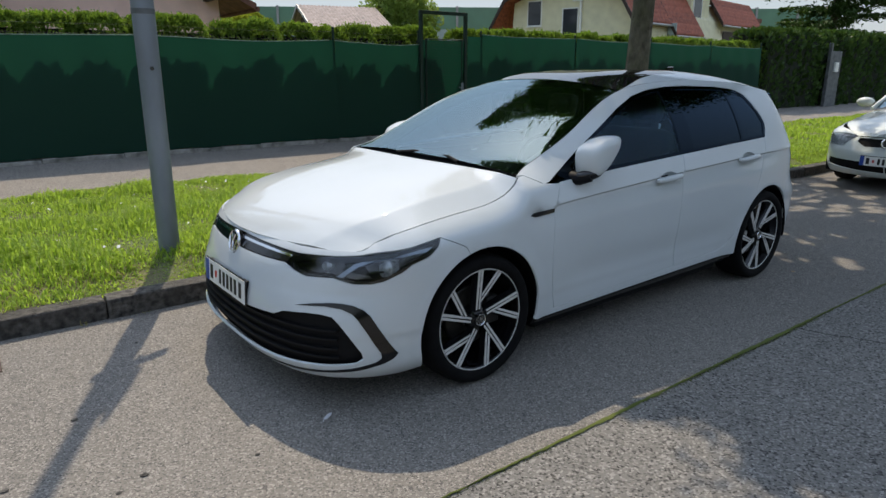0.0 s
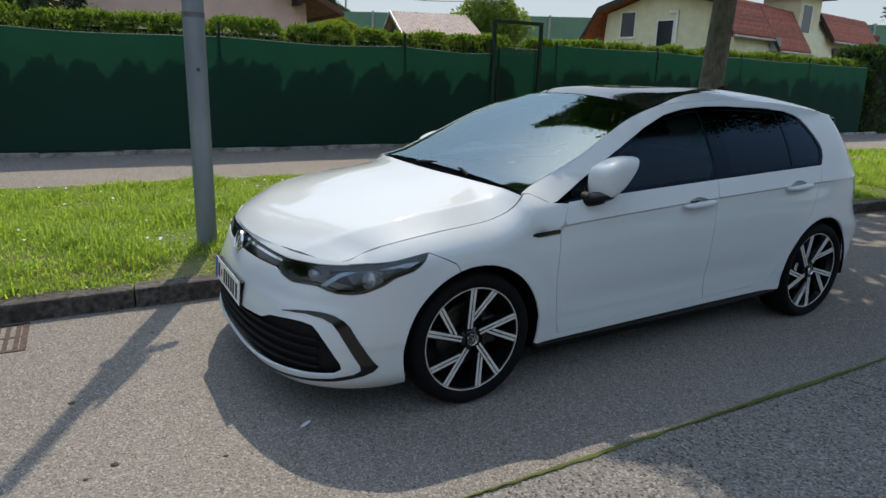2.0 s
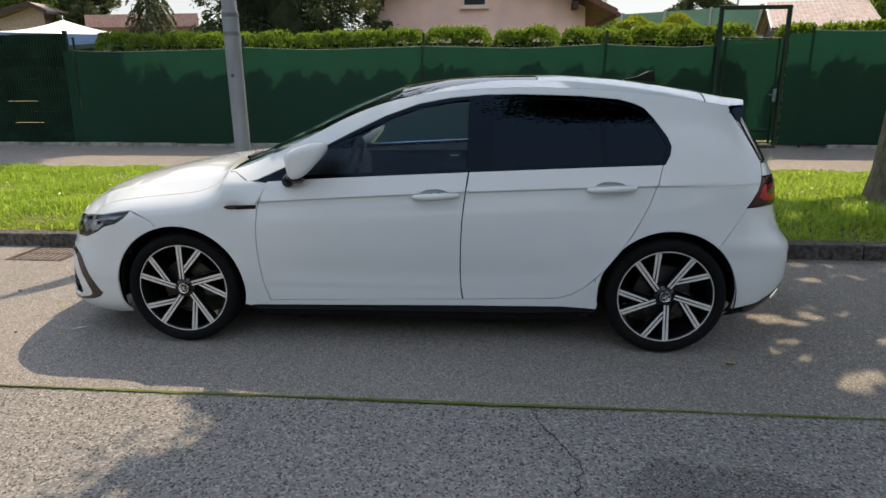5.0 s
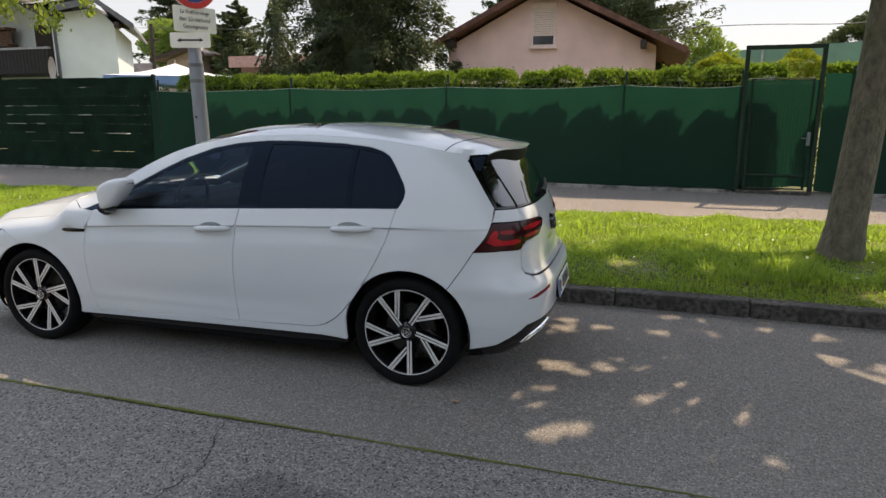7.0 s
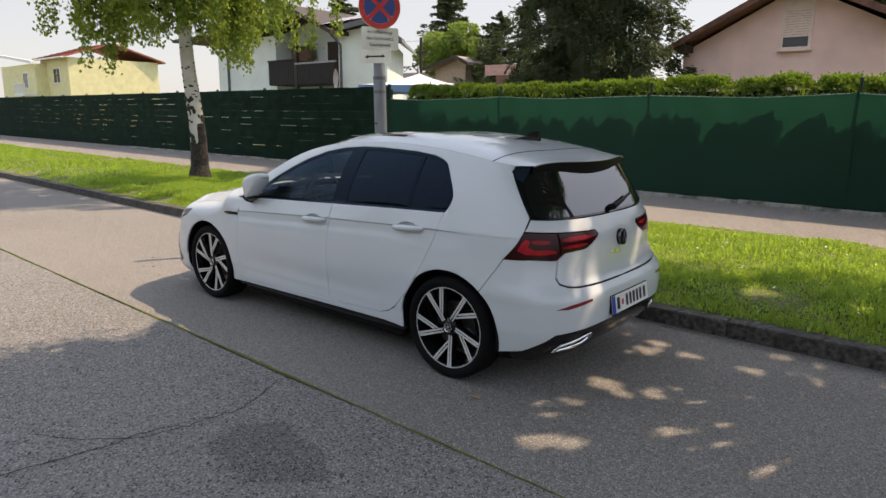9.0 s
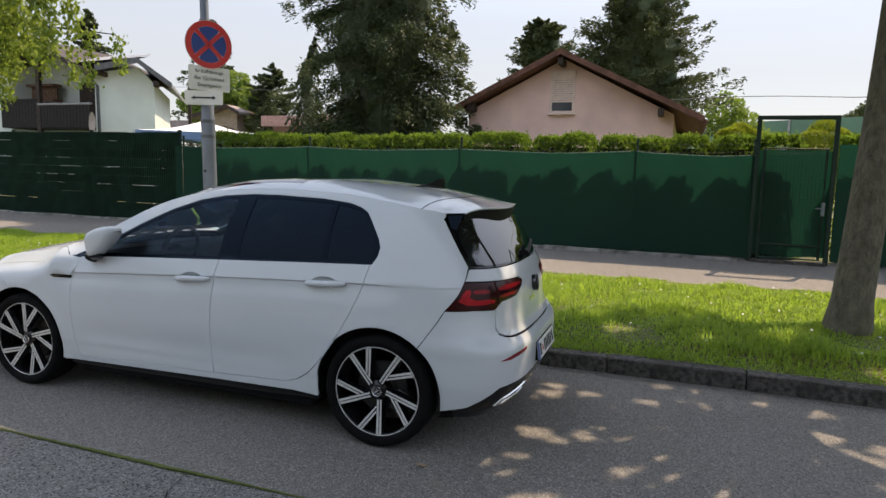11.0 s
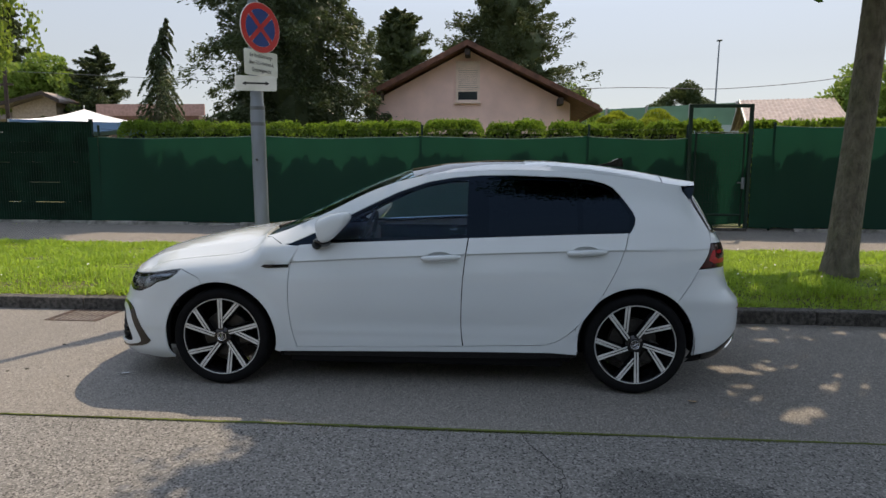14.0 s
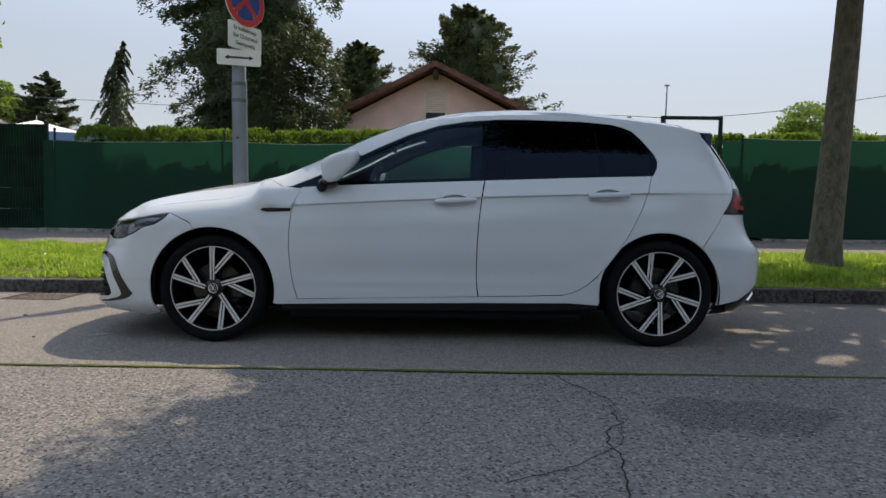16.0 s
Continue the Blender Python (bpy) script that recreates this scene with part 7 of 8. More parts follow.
# mirrors
for s in (1, -1):
    foot = bmesh.new()
    y0 = half_width(0.60, 0.93) - 0.02
    tube(foot, [(0.635, -s * y0, 0.925), (0.640, -s * (y0 + 0.05), 0.924), (0.665, -s * (y0 + 0.10), 0.940)], [0.036, 0.030, 0.026], 12)
    mirror = part("door_mirror", foot, MATT_BLACK, car, "black mirror foot", smooth=True)
    # housing: one outline in x, z, carried outwards and drawn in at both ends
    hull = rounded([(0.640, 1.020), (0.640, 1.080), (0.720, 1.122), (0.820, 1.142), (0.866, 1.132), (0.862, 1.085), (0.800, 1.015), (0.735, 0.960), (0.690, 0.938), (0.656, 0.945)], 1)
    bm = bmesh.new()
    rings = []
    for u, k in ((0.838, 0.60), (0.841, 0.86), (0.850, 0.96), (0.875, 1.0), (0.915, 1.0), (0.942, 0.97), (0.956, 0.90), (0.965, 0.76), (0.969, 0.52)):
        cx, cz = 0.750 + (u - 0.9) * 0.22, 1.042 + (u - 0.9) * 0.06
        rings.append([bm.verts.new((cx + (x - 0.752) * k * (1.0 if x < 0.752 else 1.0 - 0.25 * (u - 0.9) / 0.13), -s * u, cz - (0.03 if s < 0 else 0) + (z - 1.048) * k)) for x, z in hull])
    for r0, r1 in zip(rings, rings[1:]):
        for k in range(len(hull)):
            bm.faces.new((r0[k], r0[(k + 1) % len(hull)], r1[(k + 1) % len(hull)], r1[k]))
    bm.faces.new(rings[0])
    bm.faces.new(rings[-1][::-1])
    part("mirror_housing", bm, PEARL, mirror, "white mirror cap", smooth=True, sharp=60)
    bm = bmesh.new()
    bmesh.ops.create_uvsphere(bm, u_segments=20, v_segments=12, radius=1.0)
    for v in bm.verts:
        v.co = Vector((0.678 + 0.062 * v.co.x + 0.02 * v.co.y, -s * (0.895 + 0.062 * v.co.y), 0.942 + 0.030 * v.co.z + 0.012 * v.co.y))
    part("mirror_base", bm, GLOSS_BLACK, mirror, smooth=True)
    bm = lathe(bmesh.new(), [(0.001, 0.0), (0.9, 0.0), (1.0, -0.06)], axis="y", sides=28)
    for v in bm.verts:
        v.co = Vector((0.815 + v.co.z * 0.058 - v.co.y * 0.1, -s * (0.905 + v.co.x * 0.055), 1.058 + v.co.z * 0.05))
    part("mirror_glass", bm, CHROME, mirror, "mirror glass")

# wheels
def wheel_parts(parent):
    tyre = bmesh.new()
    lathe(tyre, [(0.247, 0.030), (0.252, 0.016), (0.262, 0.006), (0.280, 0.001), (0.298, 0.004), (0.309, 0.016), (0.3145, 0.034), (0.317, 0.055), (0.3175, 0.11), (0.317, 0.165), (0.309, 0.205), (0.28, 0.22), (0.245, 0.205)], axis="y", sides=64)
    part("tyre", tyre, RUBBER, parent, "black low-profile tyre", smooth=True, sharp=60)
    rim = lathe(bmesh.new(), [(0.252, 0.022), (0.2455, 0.018), (0.240, 0.022), (0.236, 0.045), (0.215, 0.10), (0.21, 0.19)], axis="y", sides=64)
    rim = part("rim", rim, GLOSS_BLACK, parent, "black rim with machined spokes", smooth=True)
    part("rim_lip", lathe(bmesh.new(), [(0.2515, 0.0205), (0.2485, 0.0165), (0.2455, 0.0168), (0.2440, 0.0205)], axis="y", sides=72), ALLOY, rim, smooth=True)

    def bar(p0, p1, w0, w1, y0, y1, thick, mat, name):
        bm = bmesh.new()
        d = Vector((p1[0] - p0[0], 0, p1[1] - p0[1])).normalized()
        nrm = Vector((-d.z, 0, d.x))
        vs = []
        for (p, w, y) in ((p0, w0, y0), (p1, w1, y1)):
            c = Vector((p[0], y, p[1]))
            vs.append([bm.verts.new(c + nrm * w / 2), bm.verts.new(c - nrm * w / 2), bm.verts.new(c - nrm * (w / 2 + thick * 0.35) + Vector((0, thick, 0))), bm.verts.new(c + nrm * (w / 2 + thick * 0.35) + Vector((0, thick, 0)))])
        a, b = vs
        for k in range(4):
            bm.faces.new((a[k], a[(k + 1) % 4], b[(k + 1) % 4], b[k]))
        bm.faces.new(a[::-1])
        bm.faces.new(b)
        return part(name, bm, mat, rim)

    def polar(r, deg):
        return (-r * math.cos(radians(deg)), r * math.sin(radians(deg)))

    for g in range(5):
        base = 90 + 72 * g
        h0, h1 = polar(0.040, base - 12), polar(0.2445, base + 2)
        split, end = polar(0.085, base - 2), polar(0.2445, base + 30)
        bar(h0, h1, 0.034, 0.036, 0.034, 0.021, 0.03, GLOSS_BLACK, "spoke")
        bar(split, end, 0.030, 0.034, 0.033, 0.021, 0.03, GLOSS_BLACK, "spoke")
        for (q0, q1, y0) in ((h0, h1, 0.034), (split, end, 0.033)):
            d = Vector((q1[0] - q0[0], q1[1] - q0[1])).normalized()
            nn = Vector((-d.y, d.x))
            for off, w in ((-0.0085, 0.0125), (0.0085, 0.0125)):
                a0, a1 = Vector(q0) + nn * off + d * 0.012, Vector(q1) + nn * off
                bar(a0, a1, w * 0.7, w, y0 - 0.0022, 0.0188, 0.002, ALLOY, "spoke_face")
    part("hub_cap", lathe(bmesh.new(), [(0.001, 0.020), (0.026, 0.021), (0.031, 0.024), (0.034, 0.034), (0.055, 0.045), (0.06, 0.08)], axis="y", sides=32), GLOSS_BLACK, rim, smooth=True)
    part("cap_ring", lathe(bmesh.new(), [(0.024, 0.0205), (0.026, 0.0185), (0.0285, 0.0185), (0.030, 0.022)], axis="y", sides=32), CHROME, rim, smooth=True)
    bm = bmesh.new()
    for s in (1, -1):
        tube(bm, [(s * 0.009, 0.019, 0.017), (0, 0.019, -0.001)], 0.0024, 6)
        tube(bm, [(s * 0.019, 0.019, 0.006), (s * 0.009, 0.019, -0.018), (0, 0.019, 0.002)], 0.0024, 6)
    part("cap_mark", bm, CHROME, rim)
    part("brake_disc", lathe(bmesh.new(), [(0.06, 0.10), (0.145, 0.10), (0.15, 0.105), (0.15, 0.125), (0.06, 0.125)], axis="y", sides=40), BRAKE, parent, smooth=True)
    part("brake_caliper", boxed(0.085, 0.075, -0.07, 0.165, 0.145, 0.07, bevel=0.012), BRAKE, parent)


first = thing("wheel", "", "")
for key in ("category", "label"):
    if key in first:
        del first[key]
wheel_parts(first)
first.parent = car
first.matrix_basis = pose(0, -0.890, HUB_Z, 0, -3, 0)
for x, s in ((WHEELBASE, 1), (0, -1), (WHEELBASE, -1)):
    w = copy_thing(first, pose(x, -0.890 * s, HUB_Z, 0, 30 if s > 0 else 40, 0 if s > 0 else 180))

# trim inside the pillars and under the roof
panel("pillar_trim", quarter, DASH, car, "dark grey pillar trim", 0.0, 0.0, -0.03)
for s in (1, -1):
    lining = []
    for k in range(13):
        p = Vector(screen_side(k / 12))
        lining.append((p.x + 0.03, s * (abs(p.y) - 0.035), p.z - 0.03))
    for x in (1.4, 1.7, 2.0, 2.3, 2.6, 2.85):
        p = roof_row(x)[0]
        lining.append((p[0], s * (abs(p[1]) - 0.04), p[2] - 0.035))
    part("pillar_lining", tube(bmesh.new(), lining, 0.034, 10), DASH, car, "dark lining along the pillar and roof edge", smooth=True)
patch("headliner", [[(p[0], p[1] * 0.97, p[2] - 0.035) for p in roof_row(x)] for x in roof_xs], SEAT, car, "grey headliner")

# inner shell, wheel wells, floor
def inner(a, z):
    x, y, zz = body(a, z)
    return (x * 0.985 + 0.02, y * 0.965, zz)


bm = bmesh.new()
As = [A_FRONT + (A_REAR - A_FRONT) * k / 150 for k in range(151)]
Zs = [0.19 + (0.90 - 0.19) * k / 24 for k in range(25)]
for s in (1, -1):
    grid = [[bm.verts.new((p[0], p[1] * s, p[2])) for p in (inner(a, min(z, (0.66 if a < -0.3 else shut_z(a) - 0.03 if a < 0.3 else 0.9))) for z in Zs)] for a in As]
    for i in range(150):
        for k in range(24):
            a, z = (As[i] + As[i + 1]) / 2, (Zs[k] + Zs[k + 1]) / 2
            x = body(a, z)[0]
            if min(math.hypot(x, z - HUB_Z), math.hypot(x - WHEELBASE, z - HUB_Z)) > ARCH_R + 0.02:
                bm.faces.new((grid[i][k], grid[i + 1][k], grid[i + 1][k + 1], grid[i][k + 1]))
bmesh.ops.delete(bm, geom=[v for v in bm.verts if not v.link_faces], context="VERTS")
part("inner_shell", bm, MATT_BLACK, car)
part("underbody", box(boxed(-0.70, -0.56, 0.165, 2.98, 0.56, 0.30, bevel=0.02), 0.42, -0.80, 0.140, 2.2, 0.80, 0.29, bevel=0.02), MATT_BLACK, car)
part("engine_bay", boxed(-0.70, -0.58, 0.25, 0.28, 0.58, 0.66, bevel=0.03), MATT_BLACK, car)
part("luggage_floor", boxed(2.1, -0.58, 0.3, 3.22, 0.58, 0.78, bevel=0.03), MATT_BLACK, car)
for hx in (0, WHEELBASE):
    for s in (1, -1):
        bm = bmesh.new()
        pr = [(ARCH_R - 0.002, -0.875), (ARCH_R + 0.012, -0.80), (ARCH_R + 0.012, -0.58), (0.001, -0.58)]
        rings = []
        for r, y in pr:
            rings.append([bm.verts.new((hx + r * math.cos(radians(q)), y * s, HUB_Z + r * math.sin(radians(q)))) for q in range(-10, 191, 8)])
        for r0, r1 in zip(rings, rings[1:]):
            for k in range(len(r0) - 1):
                bm.faces.new((r0[k], r0[k + 1], r1[k + 1], r1[k]))
        part("wheel_well", bm, MATT_BLACK, car)

# cabin
part("dashboard", box(boxed(0.42, -0.70, 0.70, 0.80, 0.70, 0.93, bevel=0.05), 0.42, -0.30, 0.50, 1.0, -0.0, 0.72, bevel=0.03), DASH, car)
part("cabin_floor", boxed(0.3, -0.72, 0.29, 2.4, 0.72, 0.36), DASH, car)
bm = bmesh.new()
ring = [(0.88 + 0.05 * math.sin(radians(q)), -0.37 + 0.175 * math.cos(radians(q)), 0.93 + 0.165 * math.sin(radians(q))) for q in range(0, 361, 12)]
tube(bm, ring, 0.015, 8, False)
tube(bm, [(0.82, -0.37, 0.92), (0.86, -0.37, 0.925)], [0.06, 0.05], 12)
for q in (0, 180, 270):
    tube(bm, [(0.86, -0.37, 0.925), (0.88, -0.37 + 0.17 * math.cos(radians(q)), 0.93 + 0.16 * math.sin(radians(q)))], 0.012, 6)
part("steering_wheel", bm, DASH, car, smooth=True)


def seat(x, y, wide=0.25):
    bm = bmesh.new()
    box(bm, x - 0.05, y - wide, 0.42, x + 0.45, y + wide, 0.60, bevel=0.06)
    box(bm, -0.07, -wide, 0.0, 0.07, wide, 0.62, bevel=0.05, m=pose(x + 0.46, y, 0.50, 0, 20, 0))
    s = part("seat", bm, SEAT, car, smooth=True)
    bm = box(bmesh.new(), -0.05, -0.12, 0.0, 0.05, 0.12, 0.17, bevel=0.04, m=pose(x + 0.71, y, 1.12, 0, 12, 0))
    for k in (-0.05, 0.05):
        tube(bm, [(x + 0.66, y + k, 1.04), (x + 0.71, y + k, 1.14)], 0.007, 6)
    part("headrest", bm, SEAT, s, smooth=True)


seat(1.15, -0.37)
seat(1.15, 0.37)
seat(1.95, -0.36, 0.33)
seat(1.95, 0.36, 0.33)
part("mirror_inside", boxed(0.985, -0.12, 1.205, 1.010, 0.12, 1.265, bevel=0.01), DASH, car)

# ---- sign post ----
RED_SIGN = shader("red_sign_foil", (0.55, 0.035, 0.03), 0.35, vary=0.05)
BLUE_SIGN = shader("blue_sign_foil", (0.02, 0.055, 0.22), 0.35, vary=0.05)
WHITE_SIGN = shader("white_sign_foil", (0.72, 0.72, 0.66), 0.4, vary=0.06, scale=5, dirt=(0.5, 0.5, 0.42), dirt_scale=4)
INK = shader("black_sign_print", (0.02, 0.02, 0.02), 0.5, vary=0.0)

sign_post = thing("sign_post", "galvanised steel post with a no-stopping sign and two plates", "street sign", (-0.711, 2.735, 0.12))
P0, P1 = Vector((0, 0, 0)), Vector((0.002, -0.10, 3.9))


def on_post(z):
    return P0.lerp(P1, z / 3.9)


part("post", tube(bmesh.new(), [on_post(z) for z in (0, 0.02, 0.6, 1.2, 1.85)], 0.073, 24), STEEL, sign_post, "grey galvanised post", smooth=True)
part("upper_post", tube(bmesh.new(), [on_post(1.84), on_post(1.90), on_post(1.92), on_post(2.9), on_post(2.95), on_post(3.9)], [0.073, 0.072, 0.066, 0.064, 0.045, 0.04], 24), STEEL, sign_post, smooth=True)
for z in (1.70, 1.86):
    part("band", tube(bmesh.new(), [on_post(z), on_post(z + 0.035)], 0.0755, 24), BAND, sign_post, smooth=True)
part("bolt", lathe(bmesh.new(), [(0.001, -0.085), (0.012, -0.085), (0.014, -0.078), (0.014, -0.06)], axis="y", sides=8, at=tuple(on_post(1.35))), WIRE, sign_post)


def plate(name, cx, cz, w, h, mat, yaw, corner=0.02, thick=0.004, off=-0.095):
    """A flat sign on the post: an outline with rounded corners, a turned edge and a clamp behind."""
    o = on_post(cz)
    m = pose(o.x, o.y, cz, 0, 0, yaw) @ pose(cx, off, 0)
    pts = []
    for sx, sz, q0 in ((1, 1, 0), (-1, 1, 90), (-1, -1, 180), (1, -1, 270)):
        for k in range(5):
            q = radians(q0 + 90 * k / 4)
            pts.append((sx * (w / 2 - corner) + corner * math.cos(q), sz * (h / 2 - corner) + corner * math.sin(q)))
    ob = part(name, prism(bmesh.new(), pts, thick), mat, sign_post, at=m)
    bm = box(bmesh.new(), -w * 0.42, thick, -0.012, w * 0.42, thick + 0.02, 0.012)
    part("clamp", box(bm, -cx - 0.03, thick + 0.02, -0.012, -cx + 0.03, -off - 0.03, 0.012), STEEL, ob)
    return ob


def disc(parent, name, r0, r1, y, mat, wedge=None):
    bm = bmesh.new()
    qs = [radians(a) for a in (range(0, 361, 6) if wedge is None else np.linspace(wedge[0], wedge[1], 14))]
    for q0, q1 in zip(qs, qs[1:]):
        a = [bm.verts.new((r * math.cos(q), y, r * math.sin(q))) for r, q in ((max(r0, 1e-4), q0), (r1, q0), (r1, q1), (max(r0, 1e-4), q1))]
        bm.faces.new(a)
    bmesh.ops.remove_doubles(bm, verts=bm.verts, dist=1e-5)
    return part(name, bm, mat, parent)


arrow = plate("arrow_plate", 0.0, 2.118, 0.41, 0.150, WHITE_SIGN, 18.0)
bm = bmesh.new()
prism(bm, [(-0.135, -0.006), (-0.095, 0.022), (-0.095, 0.009), (0.095, 0.009), (0.095, 0.022), (0.135, -0.0), (0.095, -0.022), (0.095, -0.009), (-0.095, -0.009), (-0.095, -0.022)], 0.0015, pose(0, -0.0025, 0))
part("double_arrow", bm, INK, arrow)
text_plate = plate("text_plate", -0.01, 2.317, 0.45, 0.250, WHITE_SIGN, 64.0)
for k, line in enumerate(("f\u00fcr Kraftfahrzeuge", "\u00fcber 3,5t h\u00f6chstzul.", "Gesamtgewicht")):
    cu = bpy.data.curves.new("text", "FONT")
    cu.body, cu.size, cu.align_x, cu.align_y, cu.extrude = line, 0.056, "CENTER", "CENTER", 0.0004
    cu.space_character = 0.94
    cu.materials.append(INK)
    tx = new("text", cu)
    tx.parent = text_plate
    tx.matrix_basis = pose(0, -0.0022, 0.070 - 0.070 * k, 90, 0, 0) @ Matrix.Diagonal((0.80, 1, 1, 1))
o = on_post(2.665)
m = pose(o.x, o.y, 2.665, 0, 0, 60.0) @ pose(0.0, -0.10, 0)
round_sign = part("round_sign", lathe(bmesh.new(), [(0.001, 0.012), (0.24, 0.012), (0.247, 0.010), (0.247, 0.0), (0.001, 0.0)], axis="y", sides=48), WHITE_SIGN, sign_post, "round no-stopping sign", at=m)
disc(round_sign, "red_ring", 0.185, 0.243, -0.0015, RED_SIGN)
for a in (0, 90, 180, 270):
    disc(round_sign, "blue_field", 0.0, 0.184, -0.0015, BLUE_SIGN, (a - 45 + 9, a + 45 - 9))
for a in (45, 135):
    part("red_bar", prism(bmesh.new(), [(-0.186, -0.022), (0.186, -0.022), (0.186, 0.022), (-0.186, 0.022)], 0.001, pose(0, -0.0032, 0, 0, a, 0)), RED_SIGN, round_sign)
part("clamp", boxed(-0.12, 0.012, -0.015, 0.12, 0.075, 0.015), STEEL, round_sign)

# ---- small things on the road ----
grate = thing("drain_grate", "rusty slotted cast-iron drain grate beside the kerb", "drain", (-2.10, 1.735, 0.0))
part("frame", box(box(box(boxed(-0.25, -0.22, -0.03, 0.25, -0.19, 0.006, bevel=0.004), -0.25, 0.19, -0.03, 0.25, 0.22, 0.006, bevel=0.004), -0.25, -0.19, -0.03, -0.22, 0.19, 0.006), 0.22, -0.19, -0.03, 0.25, 0.19, 0.006), IRON, grate)
# thin near-black plate; its colour stands in for the dark of the shaft
part("pit", boxed(-0.22, -0.19, -0.02, 0.22, 0.19, -0.0155), INNER_SHADE, grate)
for k in range(9):
    x = -0.20 + 0.4 * k / 8
    part("bar", boxed(x - 0.012, -0.19, -0.012, x + 0.012, 0.19, 0.004, bevel=0.002), IRON, grate)
part("mid_bar", boxed(-0.22, -0.012, -0.012, 0.22, 0.012, 0.003, bevel=0.002), IRON, grate)

CRACK = shader("dark_crack", (0.012, 0.012, 0.011), 0.95, vary=0.2)
PATCH = asphalt("dark_asphalt_patch", (0.120, 0.116, 0.109), (0.185, 0.178, 0.166), (0.26, 0.25, 0.235), (0.06, 0.058, 0.054), 0.010, 130, (0.02, 0.02, 0.019))
LEAFLIT = shader("dry_leaf", (0.42, 0.27, 0.14), 0.7, vary=0.2, scale=60)
FEATHER = shader("white_feather", (0.62, 0.62, 0.64), 0.8, vary=0.05)


def crack(pts, width, mat, name, label, z=0.0035, seed=2, cat="crack"):
    """A jagged, uneven strip along the way through the points, sunk edges and all."""
    g = random.Random(seed)
    line = []
    for (x0, y0), (x1, y1) in zip(pts, pts[1:]):
        n = max(2, int(math.hypot(x1 - x0, y1 - y0) / 0.03))
        line += [(x0 + (x1 - x0) * k / n, y0 + (y1 - y0) * k / n) for k in range(n)]
    line.append(pts[-1])
    bm = bmesh.new()
    rows = []
    for k, (x, y) in enumerate(line):
        xa, ya = line[max(0, k - 1)]
        xb, yb = line[min(len(line) - 1, k + 1)]
        l = math.hypot(xb - xa, yb - ya)
        nx, ny = -(yb - ya) / l, (xb - xa) / l
        j = g.gauss(0, width * 0.9) if width < 0.02 else 0.15 * width * math.sin(k * 0.7)
        w = width * (g.uniform(0.35, 1.15) if width < 0.02 else g.uniform(0.8, 1.05))
        zz = noise.noise(Vector((x * 0.9, y * 0.9, 0))) * 0.005 + z
        rows.append([bm.verts.new((x + nx * (j - w / 2), y + ny * (j - w / 2), zz - 0.002)), bm.verts.new((x + nx * j, y + ny * j, zz)), bm.verts.new((x + nx * (j + w / 2), y + ny * (j + w / 2), zz - 0.002))])
    for a, b in zip(rows, rows[1:]):
        bm.faces.new((a[0], a[1], b[1], b[0]))
        bm.faces.new((a[1], a[2], b[2], b[1]))
    return tagged(part(name, bm, mat), label, cat, kind="structure")


crack([(1.905, -0.62), (1.97, -0.80), (2.03, -0.92), (2.075, -1.02), (2.09, -1.10), (2.05, -1.22), (2.06, -1.33), (1.99, -1.40), (1.95, -1.54), (1.97, -1.64), (1.94, -1.80), (1.88, -2.1), (1.92, -2.6)], 0.0065, CRACK, "road_crack", "jagged dark crack across the old asphalt")
crack([(2.05, -1.36), (2.00, -1.55), (1.80, -1.75), (1.55, -1.9)], 0.004, CRACK, "road_crack", "fine crack branching over the old asphalt", seed=5)
crack([(2.95, -1.55), (3.4, -1.62), (4.0, -1.58)], 0.006, CRACK, "road_crack", "fine crack in the old asphalt", seed=8)
bm = bmesh.new()
c = bm.verts.new((2.57, -1.21, wob(2.57, -1.21, 0.9, 0.005) - 0.001))
rim_ = [bm.verts.new((2.57 + 0.36 * (1 + 0.12 * math.sin(3 * q + 1) + 0.06 * math.sin(7 * q) + 0.05 * math.sin(19 * q) + 0.05 * math.sin(31 * q + 2) + 0.04 * math.sin(53 * q)) * math.cos(q), -1.21 + 0.21 * (1 + 0.1 * math.sin(4 * q) + 0.07 * math.cos(6 * q) + 0.08 * math.sin(23 * q) + 0.06 * math.sin(47 * q + 1)) * math.sin(q), wob(2.57 + 0.36 * math.cos(q), -1.21 + 0.21 * math.sin(q), 0.9, 0.005) - 0.0028)) for q in (2 * math.pi * k / 180 for k in range(180))]
for k in range(180):
    bm.faces.new((c, rim_[k], rim_[(k + 1) % 180]))
tagged(part("road_patch", bm, PATCH), "dark oval patch of repaired asphalt", "road patch", kind="structure")
leaf_litter = part("fallen_leaf", prism(bmesh.new(), [(-0.03, -0.002), (-0.012, 0.013), (0.012, 0.014), (0.032, 0.0), (0.012, -0.012), (-0.012, -0.012)], 0.003, pose(2.955, -0.085, 0.012, 80, 10, 20)), LEAFLIT)
tagged(leaf_litter, "small dry brown leaf lying on the asphalt", "leaf")
feather = thing("feather", "small white feather lying on the road", "feather", (-0.75, 0.135, 0.006), 35)
feather.matrix_world = pose(-0.75, 0.135, 0.006, 0, 0, 35) @ Matrix.Scale(0.65, 4)
part("shaft", tube(bmesh.new(), [(-0.07, 0, 0), (0.0, 0.006, 0.004), (0.06, 0.0, 0.002)], [0.0015, 0.0012, 0.0005], 6), FEATHER, feather)
for s in (1, -1):
    part("vane", prism(bmesh.new(), [(-0.045, 0.0), (-0.03, s * 0.014), (0.02, s * 0.017), (0.06, 0.0)], 0.001, pose(0, 0, 0.002, 84 * 1, 0, 0)), FEATHER, feather)
g = random.Random(9)
